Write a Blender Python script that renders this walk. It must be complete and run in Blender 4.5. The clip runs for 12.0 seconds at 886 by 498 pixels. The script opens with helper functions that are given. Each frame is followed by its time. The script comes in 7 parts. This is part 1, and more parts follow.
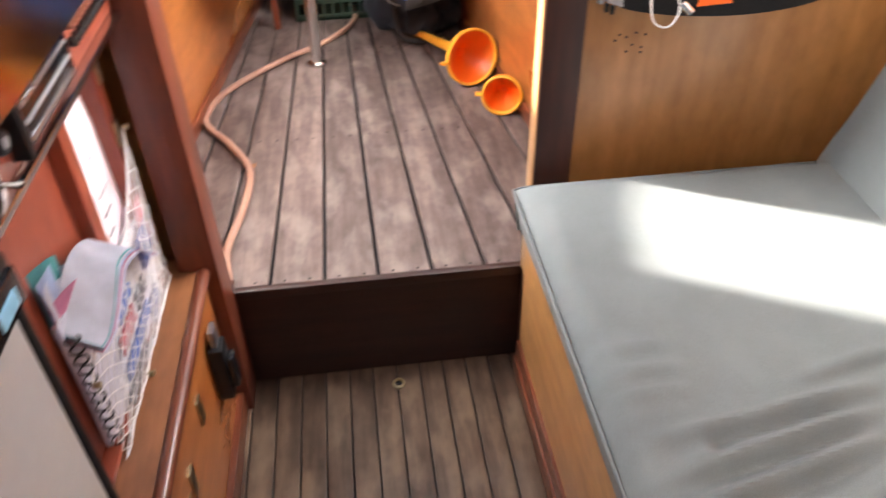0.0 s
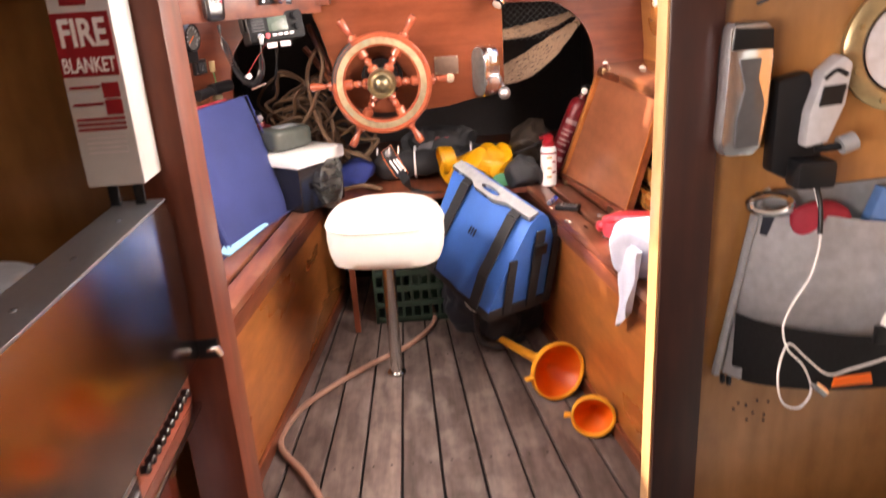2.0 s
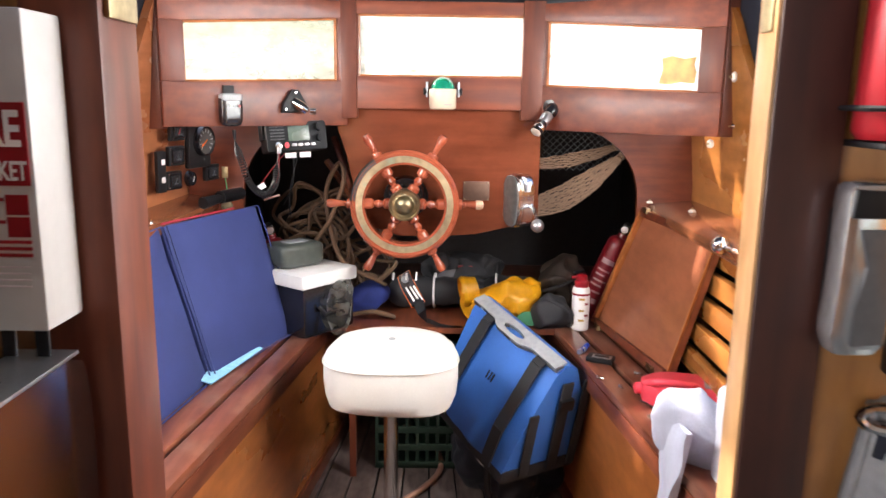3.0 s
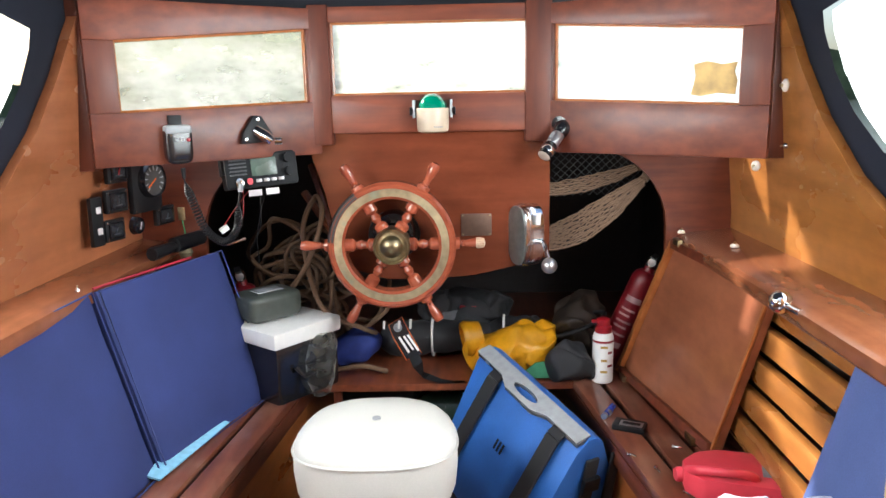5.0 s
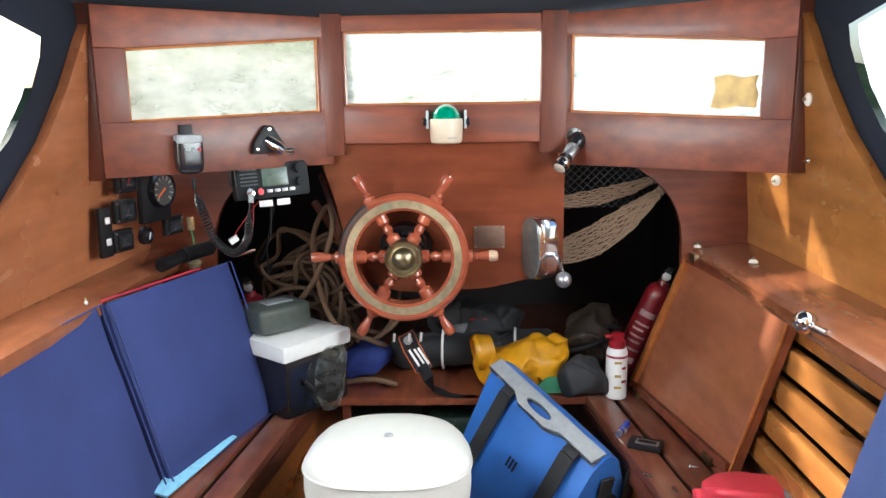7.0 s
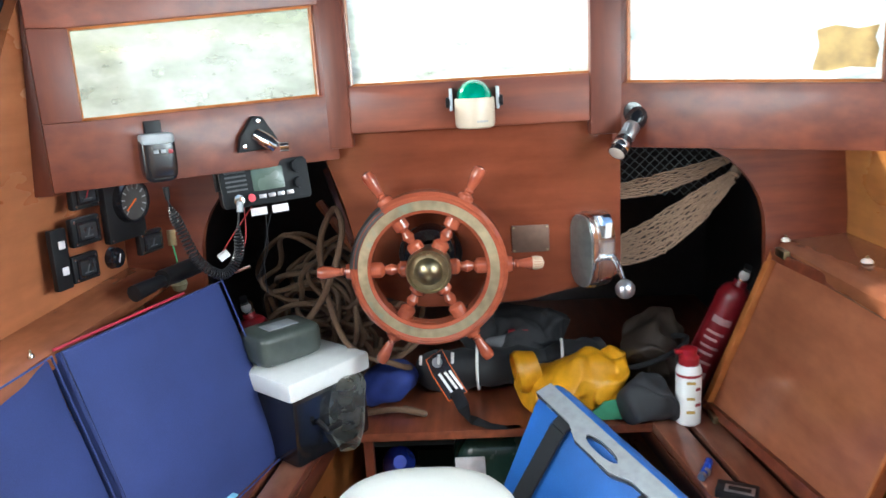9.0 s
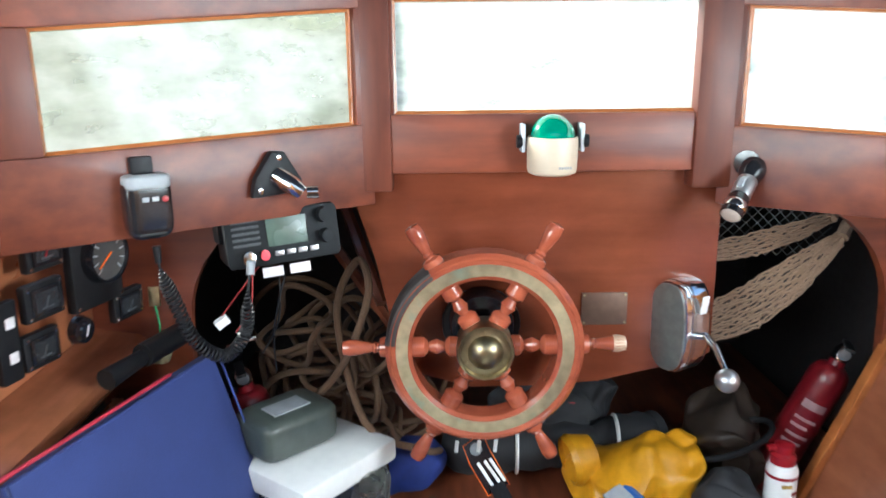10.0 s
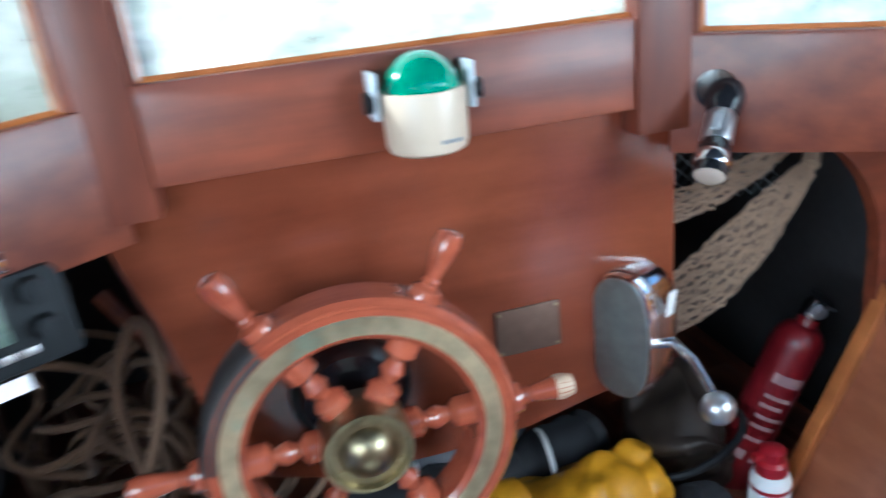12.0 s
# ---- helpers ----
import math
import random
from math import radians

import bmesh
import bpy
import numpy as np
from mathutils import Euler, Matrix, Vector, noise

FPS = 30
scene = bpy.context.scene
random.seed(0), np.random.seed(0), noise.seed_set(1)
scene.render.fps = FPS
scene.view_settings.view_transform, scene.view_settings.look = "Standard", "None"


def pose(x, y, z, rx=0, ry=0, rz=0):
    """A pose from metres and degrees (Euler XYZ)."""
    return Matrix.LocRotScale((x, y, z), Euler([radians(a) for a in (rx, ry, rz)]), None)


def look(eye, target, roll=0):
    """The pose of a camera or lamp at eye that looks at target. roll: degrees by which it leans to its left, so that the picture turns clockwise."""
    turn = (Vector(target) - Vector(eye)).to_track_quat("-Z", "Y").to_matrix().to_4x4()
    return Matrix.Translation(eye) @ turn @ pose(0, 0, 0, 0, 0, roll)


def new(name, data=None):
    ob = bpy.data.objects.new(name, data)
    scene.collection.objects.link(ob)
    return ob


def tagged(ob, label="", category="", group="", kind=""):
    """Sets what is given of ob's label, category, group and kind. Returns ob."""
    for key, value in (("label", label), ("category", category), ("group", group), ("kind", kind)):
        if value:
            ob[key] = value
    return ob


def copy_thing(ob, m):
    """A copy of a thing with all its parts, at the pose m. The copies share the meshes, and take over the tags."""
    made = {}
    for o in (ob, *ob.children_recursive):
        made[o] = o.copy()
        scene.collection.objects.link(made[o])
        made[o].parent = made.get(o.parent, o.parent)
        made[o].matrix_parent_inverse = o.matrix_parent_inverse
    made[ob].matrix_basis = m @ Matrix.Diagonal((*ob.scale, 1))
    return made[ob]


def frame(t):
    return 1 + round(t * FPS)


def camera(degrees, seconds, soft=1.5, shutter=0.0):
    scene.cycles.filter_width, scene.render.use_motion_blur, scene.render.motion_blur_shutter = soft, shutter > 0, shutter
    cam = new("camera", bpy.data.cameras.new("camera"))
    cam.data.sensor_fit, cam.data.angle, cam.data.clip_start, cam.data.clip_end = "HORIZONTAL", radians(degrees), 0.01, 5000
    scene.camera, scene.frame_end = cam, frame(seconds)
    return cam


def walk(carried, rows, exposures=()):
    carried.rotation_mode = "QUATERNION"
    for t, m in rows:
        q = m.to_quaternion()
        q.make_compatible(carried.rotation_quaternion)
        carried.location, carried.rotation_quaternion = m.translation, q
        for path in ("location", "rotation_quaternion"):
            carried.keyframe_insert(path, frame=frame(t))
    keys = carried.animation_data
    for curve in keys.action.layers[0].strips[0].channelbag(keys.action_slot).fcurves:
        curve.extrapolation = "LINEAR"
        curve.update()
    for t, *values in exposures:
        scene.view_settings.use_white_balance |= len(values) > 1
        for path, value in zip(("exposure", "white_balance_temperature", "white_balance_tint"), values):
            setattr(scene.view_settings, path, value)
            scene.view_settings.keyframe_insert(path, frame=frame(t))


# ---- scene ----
cam = camera(61.4, 12.0, shutter=0.5)
PATH = [
    (0, (-0.001, -1.22, 1.05), (0.185, 0.329, -0.202), -1.0),
    (0.5, (-0.013, -1.286, 1.049), (0.009, 0.266, -0.212), 0.2),
    (1, (-0.002, -1.268, 1.08), (-0.022, 0.397, -0.028), -2.3),
    (1.2, (0.002, -1.225, 1.116), (-0.014, 0.505, 0.119), -3.6),
    (1.5, (-0.018, -1.155, 1.148), (-0.010, 0.654, 0.297), -5.3),
    (2, (-0.016, -1.012, 1.178), (0.040, 0.866, 0.493), -3.7),
    (2.5, (-0.013, -0.914, 1.198), (0.049, 1.007, 0.642), -1.2),
    (3, (0.004, -0.766, 1.172), (0.009, 1.195, 0.781), 0.8),
    (3.5, (0.004, -0.640, 1.196), (-0.038, 1.319, 0.798), 0.2),
    (3.7, (0.010, -0.600, 1.212), (-0.032, 1.358, 0.808), -0.1),
    (5.3, (0.053, -0.413, 1.242), (0.018, 1.546, 0.839), -1.3),
    (5.5, (0.047, -0.409, 1.25), (0.001, 1.549, 0.847), -1.1),
    (6, (0.055, -0.41, 1.25), (-0.004, 1.549, 0.853), -1.3),
    (6.5, (0.041, -0.405, 1.247), (-0.009, 1.557, 0.859), -0.5),
    (8.3, (-0.003, -0.266, 1.235), (0.019, 1.696, 0.845), -2.5),
    (8.5, (-0.007, -0.205, 1.245), (-0.01, 1.752, 0.832), -3.4),
    (9, (-0.007, -0.078, 1.253), (-0.096, 1.866, 0.793), -3.4),
    (9.5, (-0.044, 0.027, 1.244), (-0.136, 1.978, 0.812), -0.7),
    (10, (-0.185, 0.243, 1.313), (-0.148, 2.182, 0.827), -0.6),
    (10.5, (-0.195, 0.339, 1.31), (-0.208, 2.286, 0.853), -3.0),
    (11, (-0.214, 0.421, 1.307), (-0.215, 2.355, 0.796), -2.7),
    (11.5, (-0.226, 0.554, 1.317), (-0.11, 2.457, 0.713), -3.8),
    (12, (-0.146, 0.713, 1.312), (0.274, 2.526, 0.578), -6.3),
]
EXPOSURE = 1.55
EXPOSURES = [(0, 1.08, 6900, 18), (1.0, 1.0, 7000, 20), (1.5, 0.6, 7400, 23), (2.0, 0.30, 7900, 27), (2.5, 0.06, 6700, 18), (2.75, -0.07, 6800, 18), (3.5, -0.42, 6600, 16), (5.5, -0.61, 6200, 9), (6.5, -0.62, 6150, 8), (9.0, -0.50, 5750, 3), (10.5, -0.45, 5700, 4), (11.5, -0.58, 5750, 4), (12.0, -0.70, 4980, 1)]
walk(cam, [(t, look(eye, target, roll)) for t, eye, target, roll in PATH], [(t, EXPOSURE + e, k, tint) for t, e, k, tint in EXPOSURES])

# ---- light ----
SUN_DIR = Vector((-0.78, 0.40, 0.48)).normalized()
world = bpy.data.worlds.new("world")
scene.world = world
world.use_nodes = True
wn = world.node_tree
bg = wn.nodes["Background"]
sky = wn.nodes.new("ShaderNodeTexSky")
sky.sky_type, sky.sun_disc = "NISHITA", False
sky.sun_elevation = math.asin(SUN_DIR.z)
sky.sun_rotation = math.atan2(SUN_DIR.x, SUN_DIR.y)
sky.air_density, sky.dust_density = 1.0, 3.0
wn.links.new(sky.outputs[0], bg.inputs[0])
bg.inputs[1].default_value = 0.15
sun = new("sun", bpy.data.lights.new("sun", "SUN"))
sun.data.energy, sun.data.angle, sun.data.color = 4.4, radians(2.0), (1.0, 0.95, 0.86)
sun.matrix_world = look(SUN_DIR * 20, (0, 0, 0))


def window_lamp(name, where, target, w, h, watts):
    """Sky light in an opening."""
    lamp = bpy.data.lights.new(name, "AREA")
    lamp.shape, lamp.size, lamp.size_y, lamp.energy, lamp.color = "RECTANGLE", w, h, watts, (0.93, 0.97, 1.0)
    ob = new(name, lamp)
    ob.matrix_world = look(where, target)
    return ob



# ---- materials ----
def mat(name, rough=0.5, metal=0.0, coat=0.0):
    m = bpy.data.materials.new(name)
    m.use_nodes = True
    b = m.node_tree.nodes["Principled BSDF"]
    b.inputs["Roughness"].default_value, b.inputs["Metallic"].default_value = rough, metal
    b.inputs["Coat Weight"].default_value, b.inputs["Coat Roughness"].default_value = coat, 0.12
    return m, m.node_tree, b


def noise_at(nt, scale, stretch=(1, 1, 1), detail=4.0, rand=0.0):
    tc, mp, nz = (nt.nodes.new("ShaderNode" + k) for k in ("TexCoord", "Mapping", "TexNoise"))
    mp.inputs["Scale"].default_value = stretch
    nt.links.new(tc.outputs["Object"], mp.inputs[0])
    nz.inputs["Scale"].default_value, nz.inputs["Detail"].default_value = scale, detail
    if rand:
        oi, mul, comb = (nt.nodes.new("ShaderNode" + k) for k in ("ObjectInfo", "Math", "CombineXYZ"))
        mul.operation, mul.inputs[1].default_value = "MULTIPLY", rand
        nt.links.new(oi.outputs["Random"], mul.inputs[0])
        for i in range(3):
            nt.links.new(mul.outputs[0], comb.inputs[i])
        nt.links.new(comb.outputs[0], mp.inputs["Location"])
    nt.links.new(mp.outputs[0], nz.inputs[0])
    return nz.outputs[0]


def ramp(nt, fac, stops):
    r = nt.nodes.new("ShaderNodeValToRGB")
    while len(r.color_ramp.elements) < len(stops):
        r.color_ramp.elements.new(0.5)
    for e, (p, c) in zip(r.color_ramp.elements, stops):
        e.position, e.color = p, (*c, 1) if len(c) == 3 else c
    nt.links.new(fac, r.inputs[0])
    return r.outputs[0]


def mixc(nt, kind, fac, a, b):
    mx = nt.nodes.new("ShaderNodeMix")
    mx.data_type, mx.blend_type = "RGBA", kind
    for sock, v in ((mx.inputs[0], fac), (mx.inputs[6], a), (mx.inputs[7], b)):
        if isinstance(v, (int, float)):
            sock.default_value = v
        elif isinstance(v, tuple):
            sock.default_value = (*v, 1)
        else:
            nt.links.new(v, sock)
    return mx.outputs[2]


def bump(nt, b, fac, strength, dist=0.002):
    bp = nt.nodes.new("ShaderNodeBump")
    bp.inputs["Strength"].default_value, bp.inputs["Distance"].default_value = strength, dist
    nt.links.new(fac, bp.inputs["Height"])
    nt.links.new(bp.outputs[0], b.inputs["Normal"])


def rough_from(nt, b, fac, lo, hi):
    mr = nt.nodes.new("ShaderNodeMapRange")
    mr.inputs[3].default_value, mr.inputs[4].default_value = lo, hi
    nt.links.new(fac, mr.inputs[0])
    nt.links.new(mr.outputs[0], b.inputs["Roughness"])


def wood(name, dark, light, axis="y", rough=(0.25, 0.45), coat=0.3, wear=None, spread=0.12, fine=1.0, mot=0.4):
    """Timber with grain along one axis, blotches and, with wear, paler scuffs."""
    m, nt, b = mat(name, 0.4, 0, coat)
    st = {"x": (0.11, 1, 1), "y": (1, 0.11, 1), "z": (1, 1, 0.11)}[axis]
    grain = noise_at(nt, 42 * fine, st, 6.0, 7.0)
    blotch = noise_at(nt, 4.5, tuple(0.35 + 0.65 * s for s in st), 5.0, 5.0)
    mottle = noise_at(nt, 38, tuple(0.55 + 0.45 * s for s in st), 7.0, 4.0)
    col = ramp(nt, grain, [(0.3, dark), (0.7, light)])
    col = mixc(nt, "MULTIPLY", mot, col, ramp(nt, mottle, [(0.34, (0.70, 0.68, 0.67)), (0.62, (1.12, 1.12, 1.12))]))
    col = mixc(nt, "MULTIPLY", 0.3 + 0.6 * mot, col, ramp(nt, blotch, [(0.3, (0.62, 0.58, 0.56)), (0.7, (1.12, 1.1, 1.08))]))
    oi, mr = nt.nodes.new("ShaderNodeObjectInfo"), nt.nodes.new("ShaderNodeMapRange")
    mr.inputs[3].default_value, mr.inputs[4].default_value = 1 - spread, 1 + spread
    nt.links.new(oi.outputs["Random"], mr.inputs[0])
    col = mixc(nt, "MULTIPLY", 1.0, col, mr.outputs[0])
    if wear:
        scuff = noise_at(nt, 14, tuple(0.45 + 0.55 * s for s in st), 9.0, 3.0)
        col = mixc(nt, "MIX", ramp(nt, scuff, [(0.5, (0, 0, 0)), (0.72, (0.75, 0.75, 0.75))]), col, wear)
    nt.links.new(col, b.inputs["Base Color"])
    rough_from(nt, b, blotch, *rough)
    bump(nt, b, grain, 0.12)
    return m


def plain(name, col, rough=0.5, metal=0.0, coat=0.0, grain=60, amount=0.12, bumpy=0.05, stain=0.15):
    """Paint, plastic, cloth or metal with a fine and a broad unevenness."""
    m, nt, b = mat(name, rough, metal, coat)
    f, g = noise_at(nt, grain, (1, 1, 1), 5.0, 4.0), noise_at(nt, 6, (1, 1, 1), 4.0, 2.0)
    c = mixc(nt, "MULTIPLY", 1.0, col, ramp(nt, f, [(0.3, (1 - amount,) * 3), (0.7, (1 + amount,) * 3)]))
    c = mixc(nt, "MULTIPLY", 1.0, c, ramp(nt, g, [(0.3, (1 - stain,) * 3), (0.65, (1.0,) * 3)]))
    nt.links.new(c, b.inputs["Base Color"])
    rough_from(nt, b, g, max(rough - 0.08, 0.03), min(rough + 0.1, 1))
    if bumpy:
        bump(nt, b, f, bumpy)
    return m


def cloth(name, col, weave=900, rough=0.85, stain=0.2):
    m, nt, b = mat(name, rough)
    w, g = noise_at(nt, weave, (1, 1, 1), 2.0), noise_at(nt, 7, (1, 1, 1), 6.0, 2.0)
    c = mixc(nt, "MULTIPLY", 1.0, col, ramp(nt, g, [(0.3, (1 - stain,) * 3), (0.7, (1.06,) * 3)]))
    c = mixc(nt, "MULTIPLY", 0.6, c, ramp(nt, w, [(0.3, (0.75,) * 3), (0.7, (1.15,) * 3)]))
    nt.links.new(c, b.inputs["Base Color"])
    b.inputs["Sheen Weight"].default_value = 0.04
    bump(nt, b, w, 0.25, 0.001)
    return m


RED = wood("mahogany_red", (0.108, 0.022, 0.010), (0.205, 0.048, 0.019), "x", (0.34, 0.50), 0.15)
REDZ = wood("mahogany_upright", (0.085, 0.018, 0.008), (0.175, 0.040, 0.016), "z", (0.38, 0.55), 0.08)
REDY = wood("mahogany_lengthwise", (0.11, 0.028, 0.014), (0.22, 0.062, 0.027), "y", (0.25, 0.45), 0.4)
DARK = wood("dark_shaded_mahogany", (0.013, 0.004, 0.003), (0.033, 0.010, 0.006), "x", (0.35, 0.55), 0.1)
DARKZ = wood("shaded_mahogany_upright", (0.026, 0.006, 0.004), (0.058, 0.014, 0.007), "z", (0.4, 0.6), 0.03)
BOARD = wood("varnished_board", (0.135, 0.031, 0.014), (0.20, 0.049, 0.022), "x", (0.14, 0.30), 0.6, fine=0.6, mot=0.3)
PORTSIDE = wood("port_side_varnish", (0.31, 0.106, 0.042), (0.45, 0.165, 0.070), "y", (0.2, 0.36), 0.45, fine=0.6, mot=0.3)
LEDGE = wood("ledge_varnish", (0.23, 0.075, 0.032), (0.33, 0.115, 0.050), "y", (0.16, 0.32), 0.6, fine=0.7)
GOLD = wood("golden_panel", (0.30, 0.11, 0.025), (0.46, 0.19, 0.048), "y", (0.2, 0.36), 0.5, fine=0.6)
BENCH = wood("bench_front_ply", (0.32, 0.10, 0.026), (0.47, 0.165, 0.046), "y", (0.2, 0.38), 0.45, fine=0.6)
PLY = wood("cabin_ply", (0.26, 0.112, 0.031), (0.40, 0.185, 0.060), "z", (0.22, 0.4), 0.35, fine=0.5)
DECK = wood("worn_deck_teak", (0.066, 0.045, 0.039), (0.165, 0.122, 0.108), "y", (0.45, 0.7), 0.0, (0.225, 0.180, 0.162), 0.16, mot=0.85)
SOLE = wood("cabin_sole_teak", (0.055, 0.034, 0.023), (0.155, 0.102, 0.068), "y", (0.3, 0.5), 0.15, (0.22, 0.15, 0.10), 0.14, mot=0.85)
SEATW = wood("seat_slats", (0.11, 0.030, 0.016), (0.21, 0.066, 0.033), "y", (0.25, 0.5), 0.35, (0.26, 0.13, 0.085), 0.15)
GALLEYRED = wood("galley_red", (0.23, 0.045, 0.022), (0.33, 0.072, 0.037), "z", (0.3, 0.45), 0.25, fine=0.5)
CAULK = plain("black_caulk", (0.012, 0.010, 0.010), 0.8)
BLACK = plain("black_plastic", (0.010, 0.010, 0.011), 0.42)
BLACKGLOSS = plain("black_gloss", (0.010, 0.010, 0.012), 0.15, coat=0.5)
# near-black for hull and locker hollows: their shade as a colour
VOID = plain("locker_shade", (0.035, 0.030, 0.030), 0.8)
WHITE = plain("white_plastic", (0.78, 0.77, 0.74), 0.35, stain=0.08, amount=0.03)
VINYL = plain("white_vinyl", (0.66, 0.65, 0.60), 0.42, grain=300, amount=0.03, bumpy=0.08, stain=0.12)
CREAM = plain("cream_plastic", (0.80, 0.72, 0.62), 0.35, stain=0.08, amount=0.03)
GREY = plain("grey_plastic", (0.30, 0.31, 0.32), 0.4)
FRIDGE = plain("grey_door_laminate", (0.42, 0.41, 0.40), 0.42, stain=0.08, amount=0.02)
STEEL = plain("brushed_stainless", (0.62, 0.61, 0.59), 0.16, 1.0, grain=220, amount=0.05, bumpy=0.02, stain=0.18)
CHROME = plain("chrome", (0.78, 0.78, 0.79), 0.07, 1.0, amount=0.03, bumpy=0.0, stain=0.08)
BRASS = plain("worn_brass", (0.44, 0.37, 0.22), 0.32, 1.0, grain=80, amount=0.2, stain=0.35)
RINGMETAL = plain("tarnished_brass_ring", (0.60, 0.50, 0.31), 0.34, 0.75, grain=45, amount=0.22, stain=0.4)
rt_nt = RINGMETAL.node_tree
rt_b = rt_nt.nodes["Principled BSDF"]
rt_nt.links.new(mixc(rt_nt, "MIX", ramp(rt_nt, noise_at(rt_nt, 16, (1, 1, 1), 5.0), [(0.56, (0, 0, 0)), (0.70, (0.8, 0.8, 0.8))]), rt_b.inputs["Base Color"].links[0].from_socket, (0.22, 0.42, 0.34)), rt_b.inputs["Base Color"])
WHEELWOOD = wood("wheel_varnish", (0.24, 0.050, 0.024), (0.36, 0.088, 0.042), "x", (0.12, 0.3), 0.7)
NAVY = cloth("navy_canvas", (0.012, 0.016, 0.030), 500)
NAVYSEAT = cloth("navy_cushion", (0.028, 0.045, 0.175), 700, 0.8)
GREYSEAT = cloth("grey_berth_cloth", (0.215, 0.250, 0.256), 900, 0.8, 0.16)
BAGBLUE = cloth("blue_pvc", (0.03, 0.16, 0.55), 600, 0.5)
BAGBLACK = cloth("black_webbing", (0.015, 0.015, 0.017), 700, 0.7)
ORANGE = plain("orange_plastic", (0.85, 0.14, 0.01), 0.4, stain=0.06, amount=0.03)
AMBER = plain("amber_plastic", (0.80, 0.34, 0.03), 0.4, stain=0.1, amount=0.04)
REDPAINT = plain("red_paint", (0.27, 0.008, 0.014), 0.32, coat=0.2)
# print and red of the locker extinguishers, darkened to stand for shadow
SHADEPRINT = plain("shaded_print", (0.30, 0.17, 0.17), 0.6)
SHADERED = plain("shaded_red_paint", (0.15, 0.006, 0.010), 0.3, coat=0.2)
RADIOBLACK = plain("matt_radio_case", (0.006, 0.007, 0.008), 0.55)
for dull in (BLACK, RADIOBLACK):
    dull.node_tree.nodes["Principled BSDF"].inputs["Specular IOR Level"].default_value = 0.25
AGEDCREAM = plain("aged_cream_plastic", (0.56, 0.45, 0.33), 0.35, stain=0.12, amount=0.04)
YELLOW = plain("yellow_oilskin", (0.64, 0.29, 0.006), 0.42, stain=0.35)
ROPE = cloth("tan_rope", (0.140, 0.078, 0.042), 260, 0.9)
HOSE = plain("pink_hose", (0.34, 0.185, 0.13), 0.45)
NETTING = cloth("string_net", (0.25, 0.162, 0.104), 300, 0.9)
SILVERTRIM = plain("satin_aluminium", (0.48, 0.48, 0.49), 0.28, 0.9)
PAPER = plain("printed_paper", (0.72, 0.66, 0.66), 0.7, stain=0.1)
LCD = plain("grey_lcd", (0.075, 0.108, 0.085), 0.25, coat=0.2)
LIGHTBLUE = plain("light_blue_cloth", (0.25, 0.55, 0.75), 0.8)
PINKRED = plain("red_rubber", (0.72, 0.06, 0.08), 0.4)


def glass_mat(name, haze, tint=(1, 1, 1), spots=True, dim=1.0):
    """Weathered clear sheet: part sees through, part scatters light."""
    m = bpy.data.materials.new(name)
    m.use_nodes = True
    nt = m.node_tree
    nt.nodes.clear()
    out, tr, tl, mx, gl, mx2 = (nt.nodes.new("ShaderNode" + k) for k in ("OutputMaterial", "BsdfTransparent", "BsdfTranslucent", "MixShader", "BsdfGlossy", "MixShader"))
    tr.inputs[0].default_value = (*tint, 1)
    dirt = noise_at(nt, 13, (1, 1, 1.8), 10.0, 9.0)
    nt.links.new(ramp(nt, dirt, [(p, tuple(c * dim for c in col)) for p, col in ((0.30, (0.46, 0.49, 0.42)), (0.45, (0.62, 0.64, 0.58)), (0.62, (0.72, 0.73, 0.69)))]), tl.inputs[0])
    gl.inputs["Roughness"].default_value = 0.08
    if spots:
        f = noise_at(nt, 22, (1, 1, 2), 9.0, 3.0)
        nt.links.new(ramp(nt, f, [(0.35, (haze * 0.6,) * 3), (0.7, (min(haze * 1.5, 0.95),) * 3)]), mx.inputs[0])
    else:
        mx.inputs[0].default_value = haze
    nt.links.new(tr.outputs[0], mx.inputs[1])
    nt.links.new(tl.outputs[0], mx.inputs[2])
    mx2.inputs[0].default_value = 0.017
    nt.links.new(mx.outputs[0], mx2.inputs[1])
    nt.links.new(gl.outputs[0], mx2.inputs[2])
    nt.links.new(mx2.outputs[0], out.inputs[0])
    return m


PANE = glass_mat("weathered_pane", 0.62, dim=1.1)
# port pane: green and dimmer colour stands in for foliage and softer glare
PANEGREEN = glass_mat("green_dimmed_pane", 0.78, (0.80, 0.85, 0.76), dim=0.40)
CLEARVINYL = glass_mat("clear_vinyl", 0.5)
BAGGIE = glass_mat("clear_plastic_bag", 0.35)


# ---- building blocks ----
def thing(name, label, category, at=(0, 0, 0), rz=0, group="", kind=""):
    e = new(name)
    e.empty_display_size = 0.05
    e.matrix_world = pose(*at, 0, 0, rz)
    return tagged(e, label, category, group, kind)


def mesh_ob(name, bm, material, smooth=True):
    me = bpy.data.meshes.new(name)
    bmesh.ops.recalc_face_normals(bm, faces=bm.faces)
    bm.to_mesh(me)
    bm.free()
    me.materials.append(material)
    if smooth:
        for p in me.polygons:
            p.use_smooth = True
        me.set_sharp_from_angle(angle=radians(38))
    return new(name, me)


def part(name, bm, material, parent, label=""):
    ob = mesh_ob(name, bm, material)
    ob.parent = parent
    if label:
        ob["label"] = label
    return ob


def struct(name, bm, material, label, category):
    return tagged(mesh_ob(name, bm, material), label, category, "", "structure")


